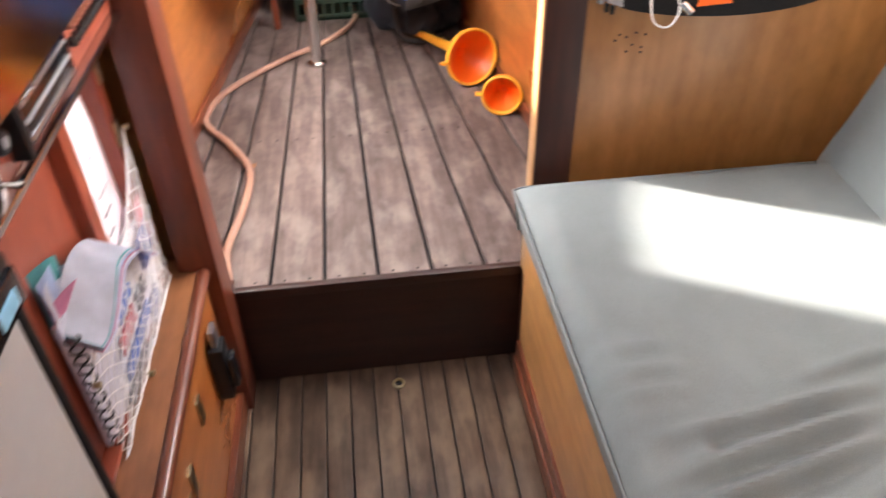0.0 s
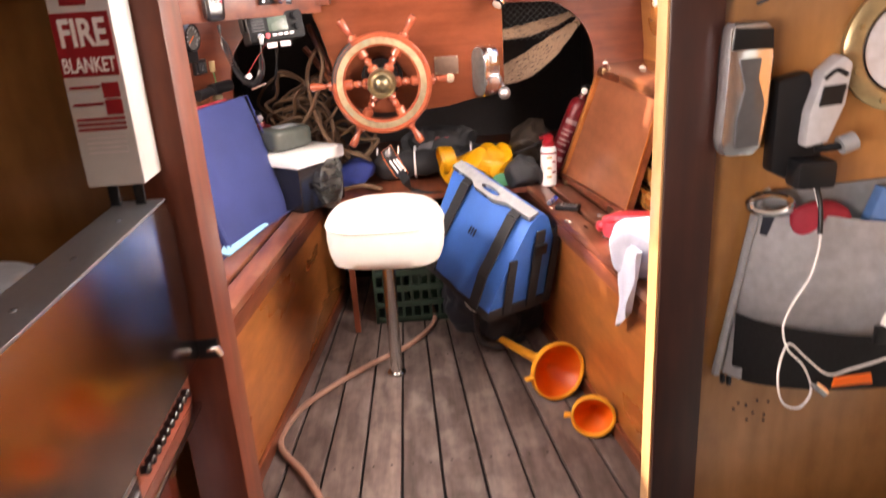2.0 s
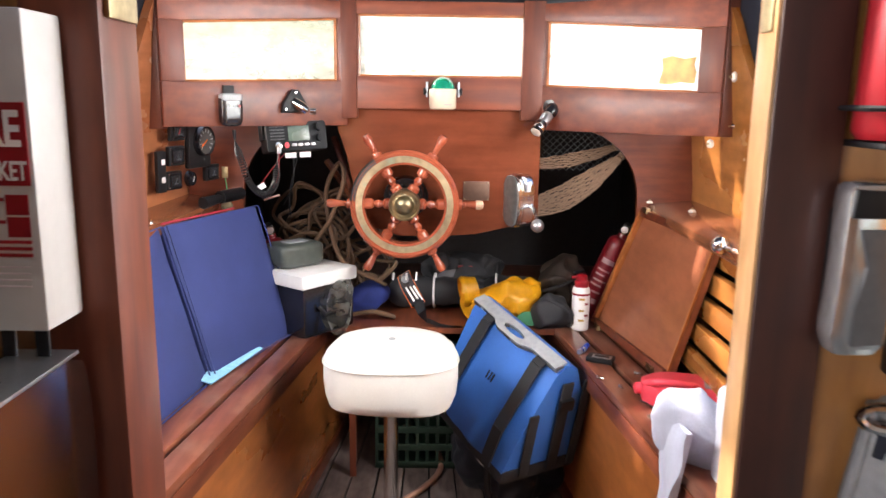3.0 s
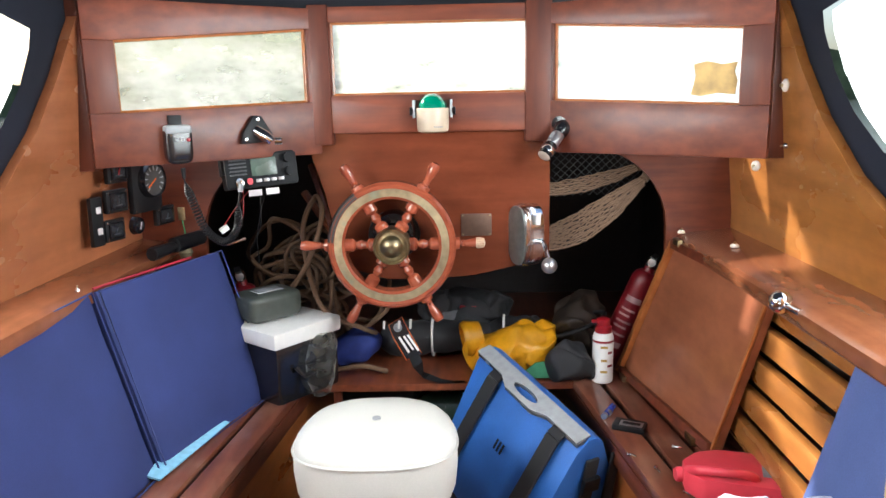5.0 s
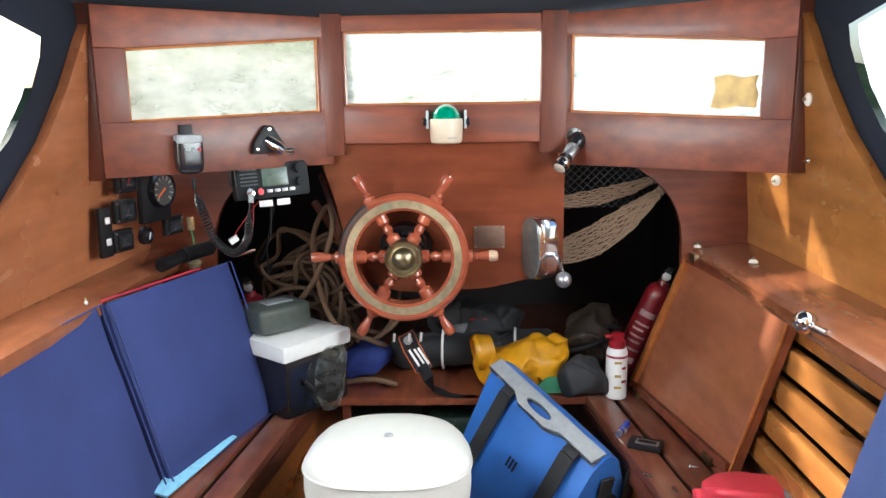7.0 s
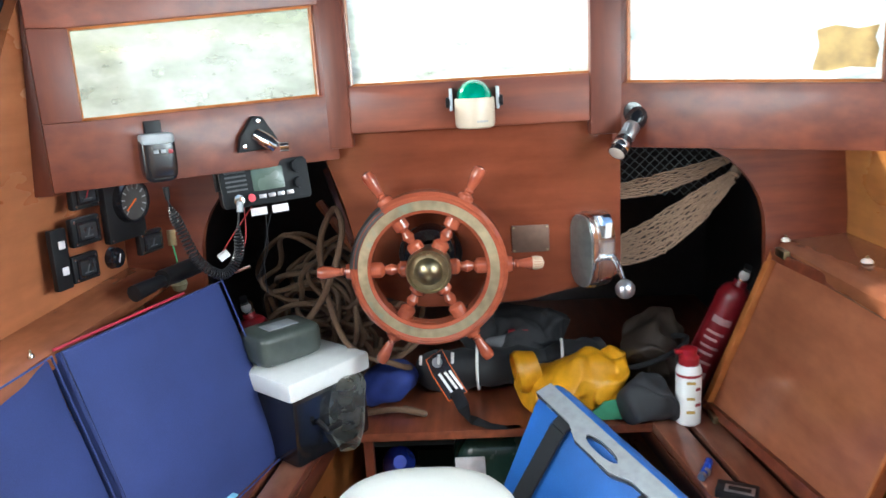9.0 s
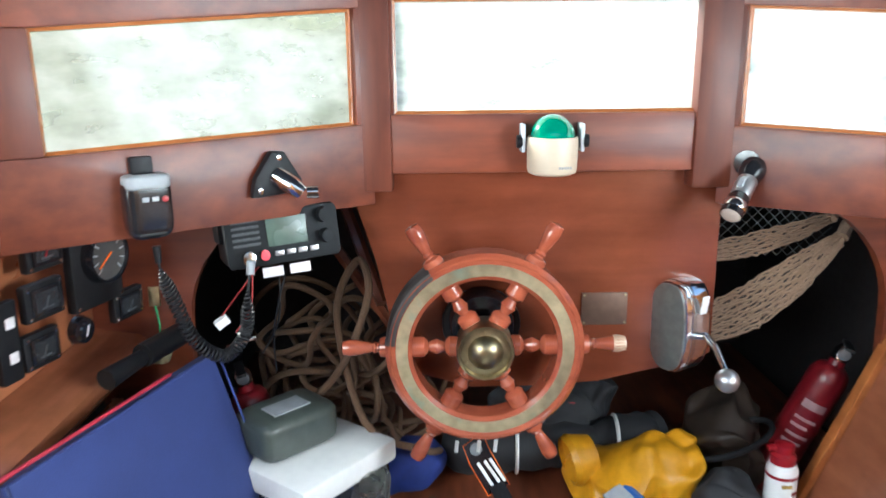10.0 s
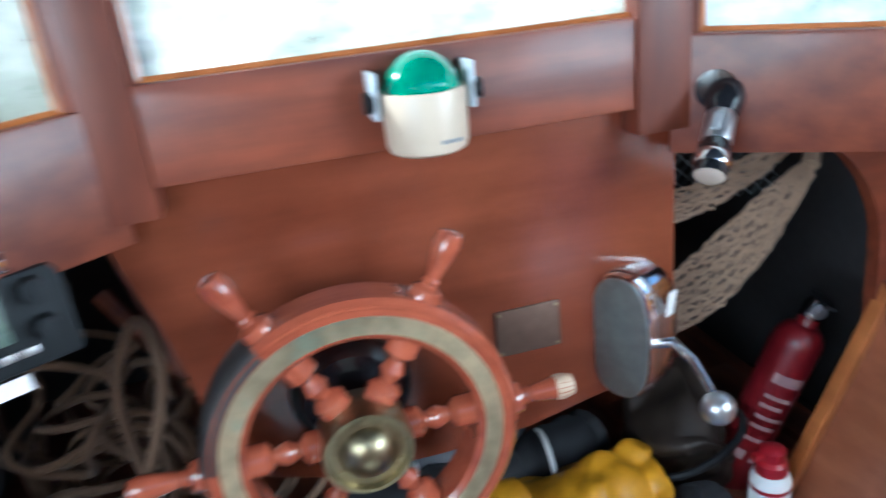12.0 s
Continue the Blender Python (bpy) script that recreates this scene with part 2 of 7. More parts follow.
def box(x0, x1, y0, y1, z0, z1, bev=0.0, seg=2, bm=None):
    own = bmesh.new()
    bmesh.ops.create_cube(own, size=1, matrix=Matrix.LocRotScale(((x0 + x1) / 2, (y0 + y1) / 2, (z0 + z1) / 2), None, (abs(x1 - x0), abs(y1 - y0), abs(z1 - z0))))
    if bev:
        bmesh.ops.bevel(own, geom=own.edges[:], offset=bev, segments=seg, affect="EDGES", profile=0.6)
    return merge(own, bm)


def merge(own, bm):
    if bm is None:
        return own
    me = bpy.data.meshes.new("tmp")
    own.to_mesh(me)
    own.free()
    bm.from_mesh(me)
    bpy.data.meshes.remove(me)
    return bm


def moved(bm, m):
    bmesh.ops.transform(bm, matrix=m, verts=bm.verts)
    return bm


def lathe(profile, seg=32, bm=None, axis_m=None):
    """Turned shape: profile of (radius, height) along z."""
    own = bmesh.new()
    rings = []
    for r, z in profile:
        if r < 1e-5:
            rings.append([own.verts.new((0, 0, z))])
        else:
            rings.append([own.verts.new((r * math.cos(2 * math.pi * i / seg), r * math.sin(2 * math.pi * i / seg), z)) for i in range(seg)])
    for a, b in zip(rings, rings[1:]):
        for i in range(seg):
            j = (i + 1) % seg
            q = [a[i % len(a)], a[j % len(a)], b[j % len(b)], b[i % len(b)]]
            q = list(dict.fromkeys(q))
            if len(q) > 2:
                own.faces.new(q)
    if axis_m is not None:
        moved(own, axis_m)
    return merge(own, bm)


def tube(points, radius, seg=8, bm=None, closed=False, smooth=0):
    """Round tube along points, ends capped; smooth: points added between by a spline."""
    pts = [Vector(p) for p in points]
    if smooth:
        out = []
        n = len(pts)
        for i in range(n if closed else n - 1):
            p0, p1, p2, p3 = (pts[(i + k) % n] if closed else pts[min(max(i + k, 0), n - 1)] for k in (-1, 0, 1, 2))
            for s in range(smooth):
                t = s / smooth
                out.append(0.5 * (2 * p1 + (p2 - p0) * t + (2 * p0 - 5 * p1 + 4 * p2 - p3) * t * t + (3 * p1 - p0 - 3 * p2 + p3) * t ** 3))
        if not closed:
            out.append(pts[-1])
        pts = out
    own = bmesh.new()
    rings, n = [], len(pts)
    up = Vector((0.13, 0.21, 1)).normalized()
    for i, p in enumerate(pts):
        d = (pts[(i + 1) % n] - pts[i - 1]) if closed else (pts[min(i + 1, n - 1)] - pts[max(i - 1, 0)])
        d = d.normalized() if d.length > 1e-9 else Vector((0, 0, 1))
        a = d.cross(up)
        if a.length < 0.05:
            a = d.cross(Vector((1, 0, 0)))
        a.normalize()
        b = d.cross(a).normalized()
        up = -b if b.dot(up) < 0 else b
        rr = radius[i % len(radius)] if isinstance(radius, (list, tuple)) else radius
        rings.append([own.verts.new(p + rr * (math.cos(2 * math.pi * k / seg) * a + math.sin(2 * math.pi * k / seg) * b)) for k in range(seg)])
    for i in range(n if closed else n - 1):
        r0, r1 = rings[i], rings[(i + 1) % n]
        off = min(range(seg), key=lambda o: (r0[0].co - r1[o].co).length) if closed and i == n - 1 else 0
        for k in range(seg):
            own.faces.new((r0[k], r0[(k + 1) % seg], r1[(k + 1 + off) % seg], r1[(k + off) % seg]))
    if not closed:
        own.faces.new(rings[0]), own.faces.new(rings[-1])
    return merge(own, bm)


def prism(poly, thick, m, bm=None, bev=0.0):
    """Flat board: outline in (u, v), pushed out by thick along w, placed by m."""
    own = bmesh.new()
    vs = [own.verts.new((u, v, 0)) for u, v in poly]
    f = own.faces.new(vs)
    ext = bmesh.ops.extrude_face_region(own, geom=[f])
    bmesh.ops.translate(own, verts=[g for g in ext["geom"] if isinstance(g, bmesh.types.BMVert)], vec=(0, 0, thick))
    if bev:
        bmesh.ops.bevel(own, geom=own.edges[:], offset=bev, segments=2, affect="EDGES", profile=0.6)
    moved(own, m)
    return merge(own, bm)


def plane_m(origin, u, v):
    """Matrix whose x runs along u, y along v and z along their normal."""
    u, v = Vector(u).normalized(), Vector(v).normalized()
    w = u.cross(v).normalized()
    v = w.cross(u)
    m = Matrix((u, v, w)).transposed().to_4x4()
    m.translation = origin
    return m


def pillow(w, d, h, power=4.0, n=22, puff=0.35, wob=0.0, seed=0):
    """Upholstered block w x d x h, rounded, standing on z = 0."""
    bm = bmesh.new()
    bmesh.ops.create_cube(bm, size=2)
    bmesh.ops.subdivide_edges(bm, edges=bm.edges[:], cuts=n, use_grid_fill=True)
    for v in bm.verts:
        x, y, z = v.co
        l = (abs(x) ** power + abs(y) ** power + abs(z) ** power) ** (1 / power)
        k = 1 / l
        x, y, z = x * k, y * k, z * k
        e = 1 - max(abs(x), abs(y)) ** 2 * puff * 0.25
        q = Vector((x * w / 2, y * d / 2, (z * e + 1) * h / 2))
        if wob:
            q += (Vector(noise.noise_vector(q * 9 + Vector((seed, 0, 0)))) + Vector(noise.noise_vector(q * 27 + Vector((0, seed, 0)))) * 0.3) * wob
        v.co = q
    return bm


def text_part(body, size, material, parent, m, name="lettering", depth=0.0006, bold=0.0):
    cu = bpy.data.curves.new(name, "FONT")
    cu.body, cu.size, cu.extrude, cu.offset, cu.align_x = body, size, depth, bold, "CENTER"
    tmp = bpy.data.objects.new(name, cu)
    scene.collection.objects.link(tmp)
    me = bpy.data.meshes.new_from_object(tmp.evaluated_get(bpy.context.evaluated_depsgraph_get()))
    bpy.data.objects.remove(tmp)
    me.materials.clear()
    me.materials.append(material)
    ob = new(name, me)
    ob.parent = parent
    ob.matrix_local = m
    return ob



# ---- structure: levels, walls, hood ----
SOLE_Z, SEAT_Z = -0.28, 0.50


def front_x(s, y):
    """Foot of the bench fronts, which close in towards the bow."""
    return s * (0.475 - 0.12 * (y - 0.6))


# water to the horizon, bank with trees far off
bm = bmesh.new()
bmesh.ops.create_circle(bm, cap_ends=True, segments=64, radius=3000, matrix=Matrix.Translation((0, 0, -0.42)))
WATER = plain("grey_water", (0.10, 0.12, 0.11), 0.12, grain=2, amount=0.2, bumpy=0.4)
struct("water", bm, WATER, "calm grey-green water round the boat", "water")
bm = bmesh.new()
rnd = random.Random(4)
prev = None
for i in range(181):
    a = 2 * math.pi * i / 180
    r = 120 + 10 * math.sin(3 * a)
    h = 5 + 3.5 * noise.noise((i * 0.31, 0, 0)) + rnd.random() * 1.4
    cur = (bm.verts.new((r * math.cos(a), r * math.sin(a), -1.4)), bm.verts.new((r * math.cos(a), r * math.sin(a), h)))
    if prev:
        bm.faces.new((prev[0], cur[0], cur[1], prev[1]))
    prev = cur
BANK = plain("far_trees", (0.07, 0.095, 0.045), 0.9, grain=0.4, amount=0.5)
struct("backdrop", bm, BANK, "far wooded bank beyond the water", "backdrop")

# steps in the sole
# riser is near-black: shade on its aft face, put into the wood colour
step_riser = struct("step_riser", box(-0.42, 0.42, 0.004, 0.03, SOLE_Z, -0.022), DARK, "mahogany riser up to the wheelhouse, shade put into its colour", "step")
struct("step_nosing", box(-0.312, 0.33, -0.006, 0.012, -0.022, 0.002, 0.002), DARK, "thin dark nosing along the step edge", "trim")
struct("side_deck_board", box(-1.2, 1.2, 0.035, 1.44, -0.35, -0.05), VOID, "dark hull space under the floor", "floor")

# bulkhead between cabin and wheelhouse: plywood wings and two posts
ROOF = 1.62
for s, n in ((-1, "wall_bulkhead_port"), (1, "wall_bulkhead_starboard")):
    x0 = s * (0.375 if s < 0 else 0.388)
    struct(n, box(min(x0, s * 1.3), max(x0, s * 1.3), -0.015, 0.02, SOLE_Z - 0.1, ROOF), PLY, "varnished plywood bulkhead wing", "wall")
# starboard post's shade is put into a darker copy of the wood
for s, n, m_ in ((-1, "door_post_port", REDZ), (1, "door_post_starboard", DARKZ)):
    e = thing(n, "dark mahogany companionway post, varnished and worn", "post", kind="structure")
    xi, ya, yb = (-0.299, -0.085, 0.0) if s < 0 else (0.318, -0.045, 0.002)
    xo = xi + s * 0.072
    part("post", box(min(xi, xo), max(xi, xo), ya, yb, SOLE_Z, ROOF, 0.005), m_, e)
    if s > 0:
        # paler strip: sunlight on the post's inner edge, put into the colour
        part("edge_strip", box(xi - 0.003, xi + 0.002, ya + 0.004, yb - 0.003, 0.0, ROOF, 0.001), wood("sunlit_strip_wood", (0.50, 0.27, 0.11), (0.64, 0.38, 0.18), "z", (0.25, 0.4), 0.3), e, "inner post edge, sunlight put into its pale colour")
    part("hatch_runner", box(min(xi - s * 0.006, xi), max(xi - s * 0.006, xi), ya + 0.010, yb - 0.012, 1.24, ROOF, 0.002), BRASS, e, "brass hatch runner")

# cabin shell behind the camera
struct("wall_cabin_aft", box(-1.3, 1.3, -3.05, -3.0, -0.5, ROOF), PLY, "plain plywood wall closing the cabin", "wall")
WIN_Y, WIN_Z = (-2.4, -1.1), (0.98, 1.34)
for s, n in ((-1, "wall_cabin_port"), (1, "wall_cabin_starboard")):
    bm = bmesh.new()
    xs = sorted((s * 1.2, s * 1.25))
    box(*xs, -3.0, -0.015, -0.5, WIN_Z[0], bm=bm)
    box(*xs, -3.0, -0.015, WIN_Z[1], ROOF, bm=bm)
    box(*xs, -3.0, WIN_Y[0], WIN_Z[0], WIN_Z[1], bm=bm)
    box(*xs, WIN_Y[1], -0.015, WIN_Z[0], WIN_Z[1], bm=bm)
    struct(n, bm, PLY, "plywood cabin side with a long window opening", "wall")
# unseen, added to block the port window lamp from the port bulkhead
struct("wall_galley_end", box(-1.2, -0.46, -0.98, -0.95, 0.84, ROOF), PLY, "unseen plywood baffle added to keep window light off the port bulkhead", "wall")
bm = box(-1.3, 1.3, -3.05, -0.62, ROOF, ROOF + 0.04)
for s in (-1, 1):
    box(*sorted((s * 0.36, s * 1.3)), -0.62, 0.05, ROOF, ROOF + 0.04, bm=bm)  # open sliding hatch between
CEIL = plain("cream_deckhead", (0.70, 0.68, 0.62), 0.5)
struct("ceiling", bm, CEIL, "cream painted cabin deckhead", "ceiling")

# wheelhouse sides: varnished panels whose top edge sweeps down aft
def side_x(s, z):
    return s * (0.745 - 0.10 * (z - 0.885))


def side_panel(s, name, material):
    edge = [(1.45, 0.86), (1.45, 1.10), (1.135, 1.10), (1.13, 1.43), (1.085, 1.37), (1.03, 1.28), (0.95, 1.18), (0.84, 1.085), (0.70, 1.015), (0.5, 0.965), (0.05, 0.94), (0.05, 0.86)]
    bm = bmesh.new()
    a = [bm.verts.new((side_x(s, z), y, z)) for y, z in edge]
    b = [bm.verts.new((side_x(s, z) + s * 0.02, y, z)) for y, z in edge]
    bm.faces.new(a), bm.faces.new(b)
    for i in range(len(edge)):
        j = (i + 1) % len(edge)
        bm.faces.new((a[i], a[j], b[j], b[i]))
    return struct(name, bm, material, "varnished wheelhouse side panel with swept top edge", "wall")


side_panel(-1, "wall_wheelhouse_port", PORTSIDE)
side_panel(1, "wall_wheelhouse_starboard", GOLD)
for s, n in ((-1, "side_ledge_port"), (1, "side_ledge_starboard")):
    bm = bmesh.new()
    prof = [(0.612, 0.845), (0.607, 0.855), (0.610, 0.872), (0.620, 0.880), (0.745, 0.892), (0.76, 0.87), (0.64, 0.845)]
    rings = []
    for y in (0.05, 0.5, 1.0, 1.42):
        rings.append([bm.verts.new((s * (x + (0.05 if s < 0 and x < 0.7 else 0.0) - 0.01 * max(y - 1, 0)), y, z)) for x, z in prof])
    for r0, r1 in zip(rings, rings[1:]):
        for i in range(len(prof)):
            j = (i + 1) % len(prof)
            bm.faces.new((r0[i], r0[j], r1[j], r1[i]))
    bm.faces.new(rings[0]), bm.faces.new(rings[-1])
    struct(n, bm, LEDGE, "rounded varnished ledge along the wheelhouse side", "ledge")
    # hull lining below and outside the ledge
    struct("hull_lining", box(*sorted((s * (0.77 if s < 0 else 0.72), s * (0.79 if s < 0 else 0.74))), 0.03, 1.45, 0.0, 0.86), VOID, "hull lining behind the slats, shade put into its colour", "wall")

# front bulkhead: centre board between two arched openings
FY = 1.42
def arch_side(s):
    pts = [(0.74, 0.45), (0.74, 1.16)]
    pts += [(0.30, 1.16), (0.30, 1.098), (0.37, 1.098)]
    pts += [(0.37 + 0.21 * math.sin(a), 0.90 + 0.198 * math.cos(a)) for a in np.linspace(0.15, math.pi / 2, 9)]
    pts += [(0.583, 0.8), (0.583, 0.45)]
    return [(s * x, z) for x, z in pts]


XZ = plane_m((0, FY, 0), (1, 0, 0), (0, 0, 1))
for s, n in ((-1, "wall_front_port"), (1, "wall_front_starboard")):
    struct(n, prism(arch_side(s), -0.02, XZ), RED, "red-brown front bulkhead with arched locker opening", "wall")
cb = [(-0.300, 1.16), (-0.300, 1.09), (-0.272, 1.0), (-0.255, 0.92), (-0.245, 0.86), (-0.2, 0.80), (-0.12, 0.775), (0.0, 0.775), (0.10, 0.782), (0.18, 0.80), (0.24, 0.812), (0.288, 0.83), (0.288, 1.16)]
struct("wall_front_centre", prism(cb, -0.02, XZ), BOARD, "varnished centre board behind the wheel", "wall")
# forward locker, its shade put into the wall colour
locker = thing("forward_locker", "dark stowage space under the foredeck", "locker", kind="structure")
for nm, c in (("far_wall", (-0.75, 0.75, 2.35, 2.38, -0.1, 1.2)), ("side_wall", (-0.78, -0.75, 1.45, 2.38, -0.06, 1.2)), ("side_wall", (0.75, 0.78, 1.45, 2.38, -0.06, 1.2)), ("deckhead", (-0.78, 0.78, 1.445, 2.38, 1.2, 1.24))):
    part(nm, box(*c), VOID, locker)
struct("locker_shelf", box(-0.70, 0.70, 1.40, 2.3, 0.478, 0.498, 0.003), REDY, "varnished shelf under the wheel", "shelf")
struct("shelf_cleat", box(-0.275, -0.255, 1.41, 1.43, 0.0, 0.478), REDZ, "upright cleat under the shelf", "trim")

# windscreen: three framed lights
def facet(name, a, b, g0, g1, zg, ztop, zbot, pane):
    """Framed pane between plan points a and b; the glass runs from g0 to g1 (share of the width) and zg = (bottom, top)."""
    a, b = Vector((*a, 0)), Vector((*b, 0))
    u = (b - a).normalized()
    L = (b - a).length
    m = plane_m(a, u, (0, 0, 1))  # w points towards the cockpit's aft side
    e = thing(name, "mahogany framed windscreen light with hazy pane", "window", kind="structure")
    x0, x1 = g0 * L, g1 * L
    zb0, zb1, zt0, zt1 = zg[0][0], zg[0][1], zg[1][0], zg[1][1]
    part("sill", prism([(0, zbot), (L, zbot), (L, zb1), (x1, zb1), (x0, zb0), (0, zb0)], 0.03, m, bev=0.003), RED, e)
    part("head", prism([(0, zt0), (x0, zt0), (x1, zt1), (L, zt1), (L, ztop), (0, ztop)], 0.03, m, bev=0.003), RED, e)
    part("stile", prism([(0, zb0), (x0, zb0), (x0, zt0), (0, zt0)], 0.03, m, bev=0.002), REDZ, e)
    part("stile", prism([(x1, zb1), (L, zb1), (L, zt1), (x1, zt1)], 0.03, m, bev=0.002), REDZ, e)
    bead = bmesh.new()
    c = [(x0, zb0), (x1, zb1), (x1, zt1), (x0, zt0)]
    for (p, q) in zip(c, c[1:] + c[:1]):
        tube([m @ Vector((p[0], p[1], 0.016)), m @ Vector((q[0], q[1], 0.016))], 0.005, 6, bead)
    # bead in paler wood: the golden highlight round the pane as a colour
    part("glazing_bead", bead, BENCH, e, "glazing bead, golden highlight put into its honey colour")
    gl = part("pane", prism([(x0, zb0), (x1, zb1), (x1, zt1), (x0, zt0)], 0.004, m @ Matrix.Translation((0, 0, 0.006))), pane, e, "hazy weather-stained pane")
    gl.visible_shadow = False
    return m


facet("window_2", (-0.285, FY), (0.285, FY), 0.088, 0.906, ((1.236, 1.236), (1.404, 1.404)), 1.44, 1.146, PANE)
PA, PB = (-0.285, FY), (-0.70, 1.118)
m_port = facet("window_1", PB, PA, 0.115, 0.945, ((1.209, 1.222), (1.355, 1.390)), 1.437, 1.098, PANEGREEN)
m_star = facet("window_3", (0.285, FY), (0.70, 1.118), 0.052, 0.885, ((1.214, 1.199), (1.390, 1.355)), 1.437, 1.092, PANE)
stk = thing("window_sticker", "yellowed peeling paper sticker on the pane", "sticker")
part("paper", prism([(0.348, 1.222), (0.37, 1.2185), (0.405, 1.2245), (0.44, 1.221), (0.444, 1.25), (0.437, 1.268), (0.443, 1.287), (0.41, 1.283), (0.38, 1.291), (0.352, 1.285), (0.357, 1.26)], 0.0015, m_star @ Matrix.Translation((0, 0, 0.011))), plain("yellowed_paper", (0.62, 0.42, 0.16), 0.7, grain=30, amount=0.35, stain=0.4), stk)
for xa, xb in ((-0.288, -0.240), (0.225, 0.287)):
    e = thing("mullion", "upright mahogany mullion between windscreen lights", "post", group="windscreen mullions", kind="structure")
    part("post", box(xa, xb, 1.384, 1.425, 1.119, 1.445, 0.004), REDZ, e)

for s in (-1, 1):
    e = thing("corner_post", "mahogany corner post beside the outer windscreen light", "post", group="windscreen corner posts", kind="structure")
    part("post", box(*sorted((s * 0.692, s * 0.735)), 1.108, 1.165, 1.092, 1.442, 0.003), REDZ, e)

# canvas hood over the wheelhouse
def hood_z(y, x):
    return 1.443 + 0.25 * min(max((1.44 - y) / 1.3, 0), 1) ** 0.7 - 0.10 * (abs(x) / 0.75) ** 4


bm = bmesh.new()
NX, NY = 16, 14
def hood_pt(i, j):
    """Front edge follows the plan of the windscreen."""
    x = -0.73 + 1.46 * i / NX
    y = 1.445 - 0.728 * max(abs(x) - 0.285, 0)
    y = y + (0.32 - y) * j / NY
    z = hood_z(y, x)
    return bm.verts.new((x, y, 1.439 + (z - 1.439) * min(j / 3, 1)))


grid = [[hood_pt(i, j) for i in range(NX + 1)] for j in range(NY + 1)]
for j in range(NY):
    for i in range(NX):
        bm.faces.new((grid[j][i], grid[j][i + 1], grid[j + 1][i + 1], grid[j + 1][i]))
bmesh.ops.solidify(bm, geom=bm.faces[:], thickness=0.004)
struct("hood_roof", bm, NAVY, "dark navy canvas sprayhood roof", "canopy")
for s, n in ((-1, "hood_side_port"), (1, "hood_side_starboard")):
    outer = [(1.18, 1.425), (1.10, 1.365), (1.04, 1.27), (0.96, 1.17), (0.85, 1.075), (0.70, 1.0), (0.4, 0.95), (-0.02, 0.93), (-0.08, 1.2), (-0.08, 1.60), (0.4, 1.58), (0.8, 1.50)]
    inner = [(0.965, 1.365), (0.960, 1.33), (0.925, 1.26), (0.865, 1.19), (0.785, 1.13), (0.68, 1.085), (0.4, 1.04), (0.10, 1.0), (0.08, 1.2), (0.08, 1.44), (0.4, 1.45), (0.77, 1.405)]
    bm = bmesh.new()
    xo = lambda z: s * (0.772 - 0.10 * (z - 0.885))
    A = [bm.verts.new((xo(z), y, z)) for y, z in outer]
    B = [bm.verts.new((xo(z) + s * 0.012 * math.sin(5 * y), y, z)) for y, z in inner]
    for i in range(len(A)):
        j = (i + 1) % len(A)
        bm.faces.new((A[i], A[j], B[j], B[i]))
    bmesh.ops.solidify(bm, geom=bm.faces[:], thickness=0.004)
    h = struct(n, bm, NAVY, "navy canvas hood side round a clear vinyl window", "canopy")
    bm = bmesh.new()
    bm.faces.new([bm.verts.new((xo(z) + s * 0.004, y, z)) for y, z in inner])
    bmesh.ops.triangulate(bm, faces=bm.faces[:])
    bmesh.ops.solidify(bm, geom=bm.faces[:], thickness=0.002)
    v = part("pane", bm, CLEARVINYL, h, "cloudy clear vinyl window")
    v.visible_shadow = False

# benches: leaning ply fronts and slatted seats
for s, n in ((-1, "bench_port"), (1, "bench_starboard")):
    e = thing(n, "varnished wheelhouse bench with plywood front and slatted seat", "bench", kind="structure")
    y0, y1 = 0.055, 1.80
    u = Vector((front_x(s, y1) - front_x(s, y0), y1 - y0, 0))
    m = plane_m((front_x(s, y0), y0, 0), u, (s * -0.02, 0, 1))
    if s < 0:
        part("front_panel", prism([(0, 0), (u.length, 0), (u.length, 0.475), (0, 0.475)], -0.016, m), BENCH, e)
    else:
        part("front_panel", prism([(0, 0), (u.length, 0), (u.length, 0.475), (0, 0.475)], 0.016, m @ Matrix.Translation((0, 0, 0))), BENCH, e)
    for z0, z1, th, mm in ((0.0, 0.045, 0.012, REDY), (0.43, 0.475, 0.018, REDY)):
        t_ = th * (1 if s < 0 else -1)
        part("skirting" if z0 == 0 else "rail", prism([(0, z0), (u.length, z0), (u.length, z1), (0, z1)], t_, m, bev=0.003), mm, e)
    # seat slats run along the front edge
    d = u.normalized()
    w = Vector((d.y * s, -d.x * s, 0))
    wid = 0.062
    for k in range(5):
        off = -0.028 + k * (wid + 0.014)
        ms = plane_m(Vector((front_x(s, y0), y0, SEAT_Z)) + w * off, d, w)
        part("seat_slat", prism([(0, 0), (u.length, 0), (u.length, wid), (0, wid)], -0.024 if ms.to_3x3().col[2].z > 0 else 0.024, ms, bev=0.007), SEATW, e)
    ms = plane_m(Vector((front_x(s, y0), y0, SEAT_Z - 0.022)) - w * 0.0, d, w)
    part("seat_bed", prism([(0, 0.0), (u.length, 0.0), (u.length, 0.40), (0, 0.30)], -0.002 if ms.to_3x3().col[2].z > 0 else 0.002, ms), CAULK, e)

# sky light in the openings, one lamp each, just outside its pane
window_lamp("window_light_port", (-1.19, -1.75, 1.16), (0.65, -0.3, 0.6), 1.25, 0.34, 25)
window_lamp("window_light_starboard", (1.19, -1.75, 1.16), (0, -1.7, 0.3), 1.2, 0.34, 0.3)
window_lamp("windscreen_light_centre", (0, 1.49, 1.31), (0, 0.6, 1.29), 0.66, 0.30, 0.30)
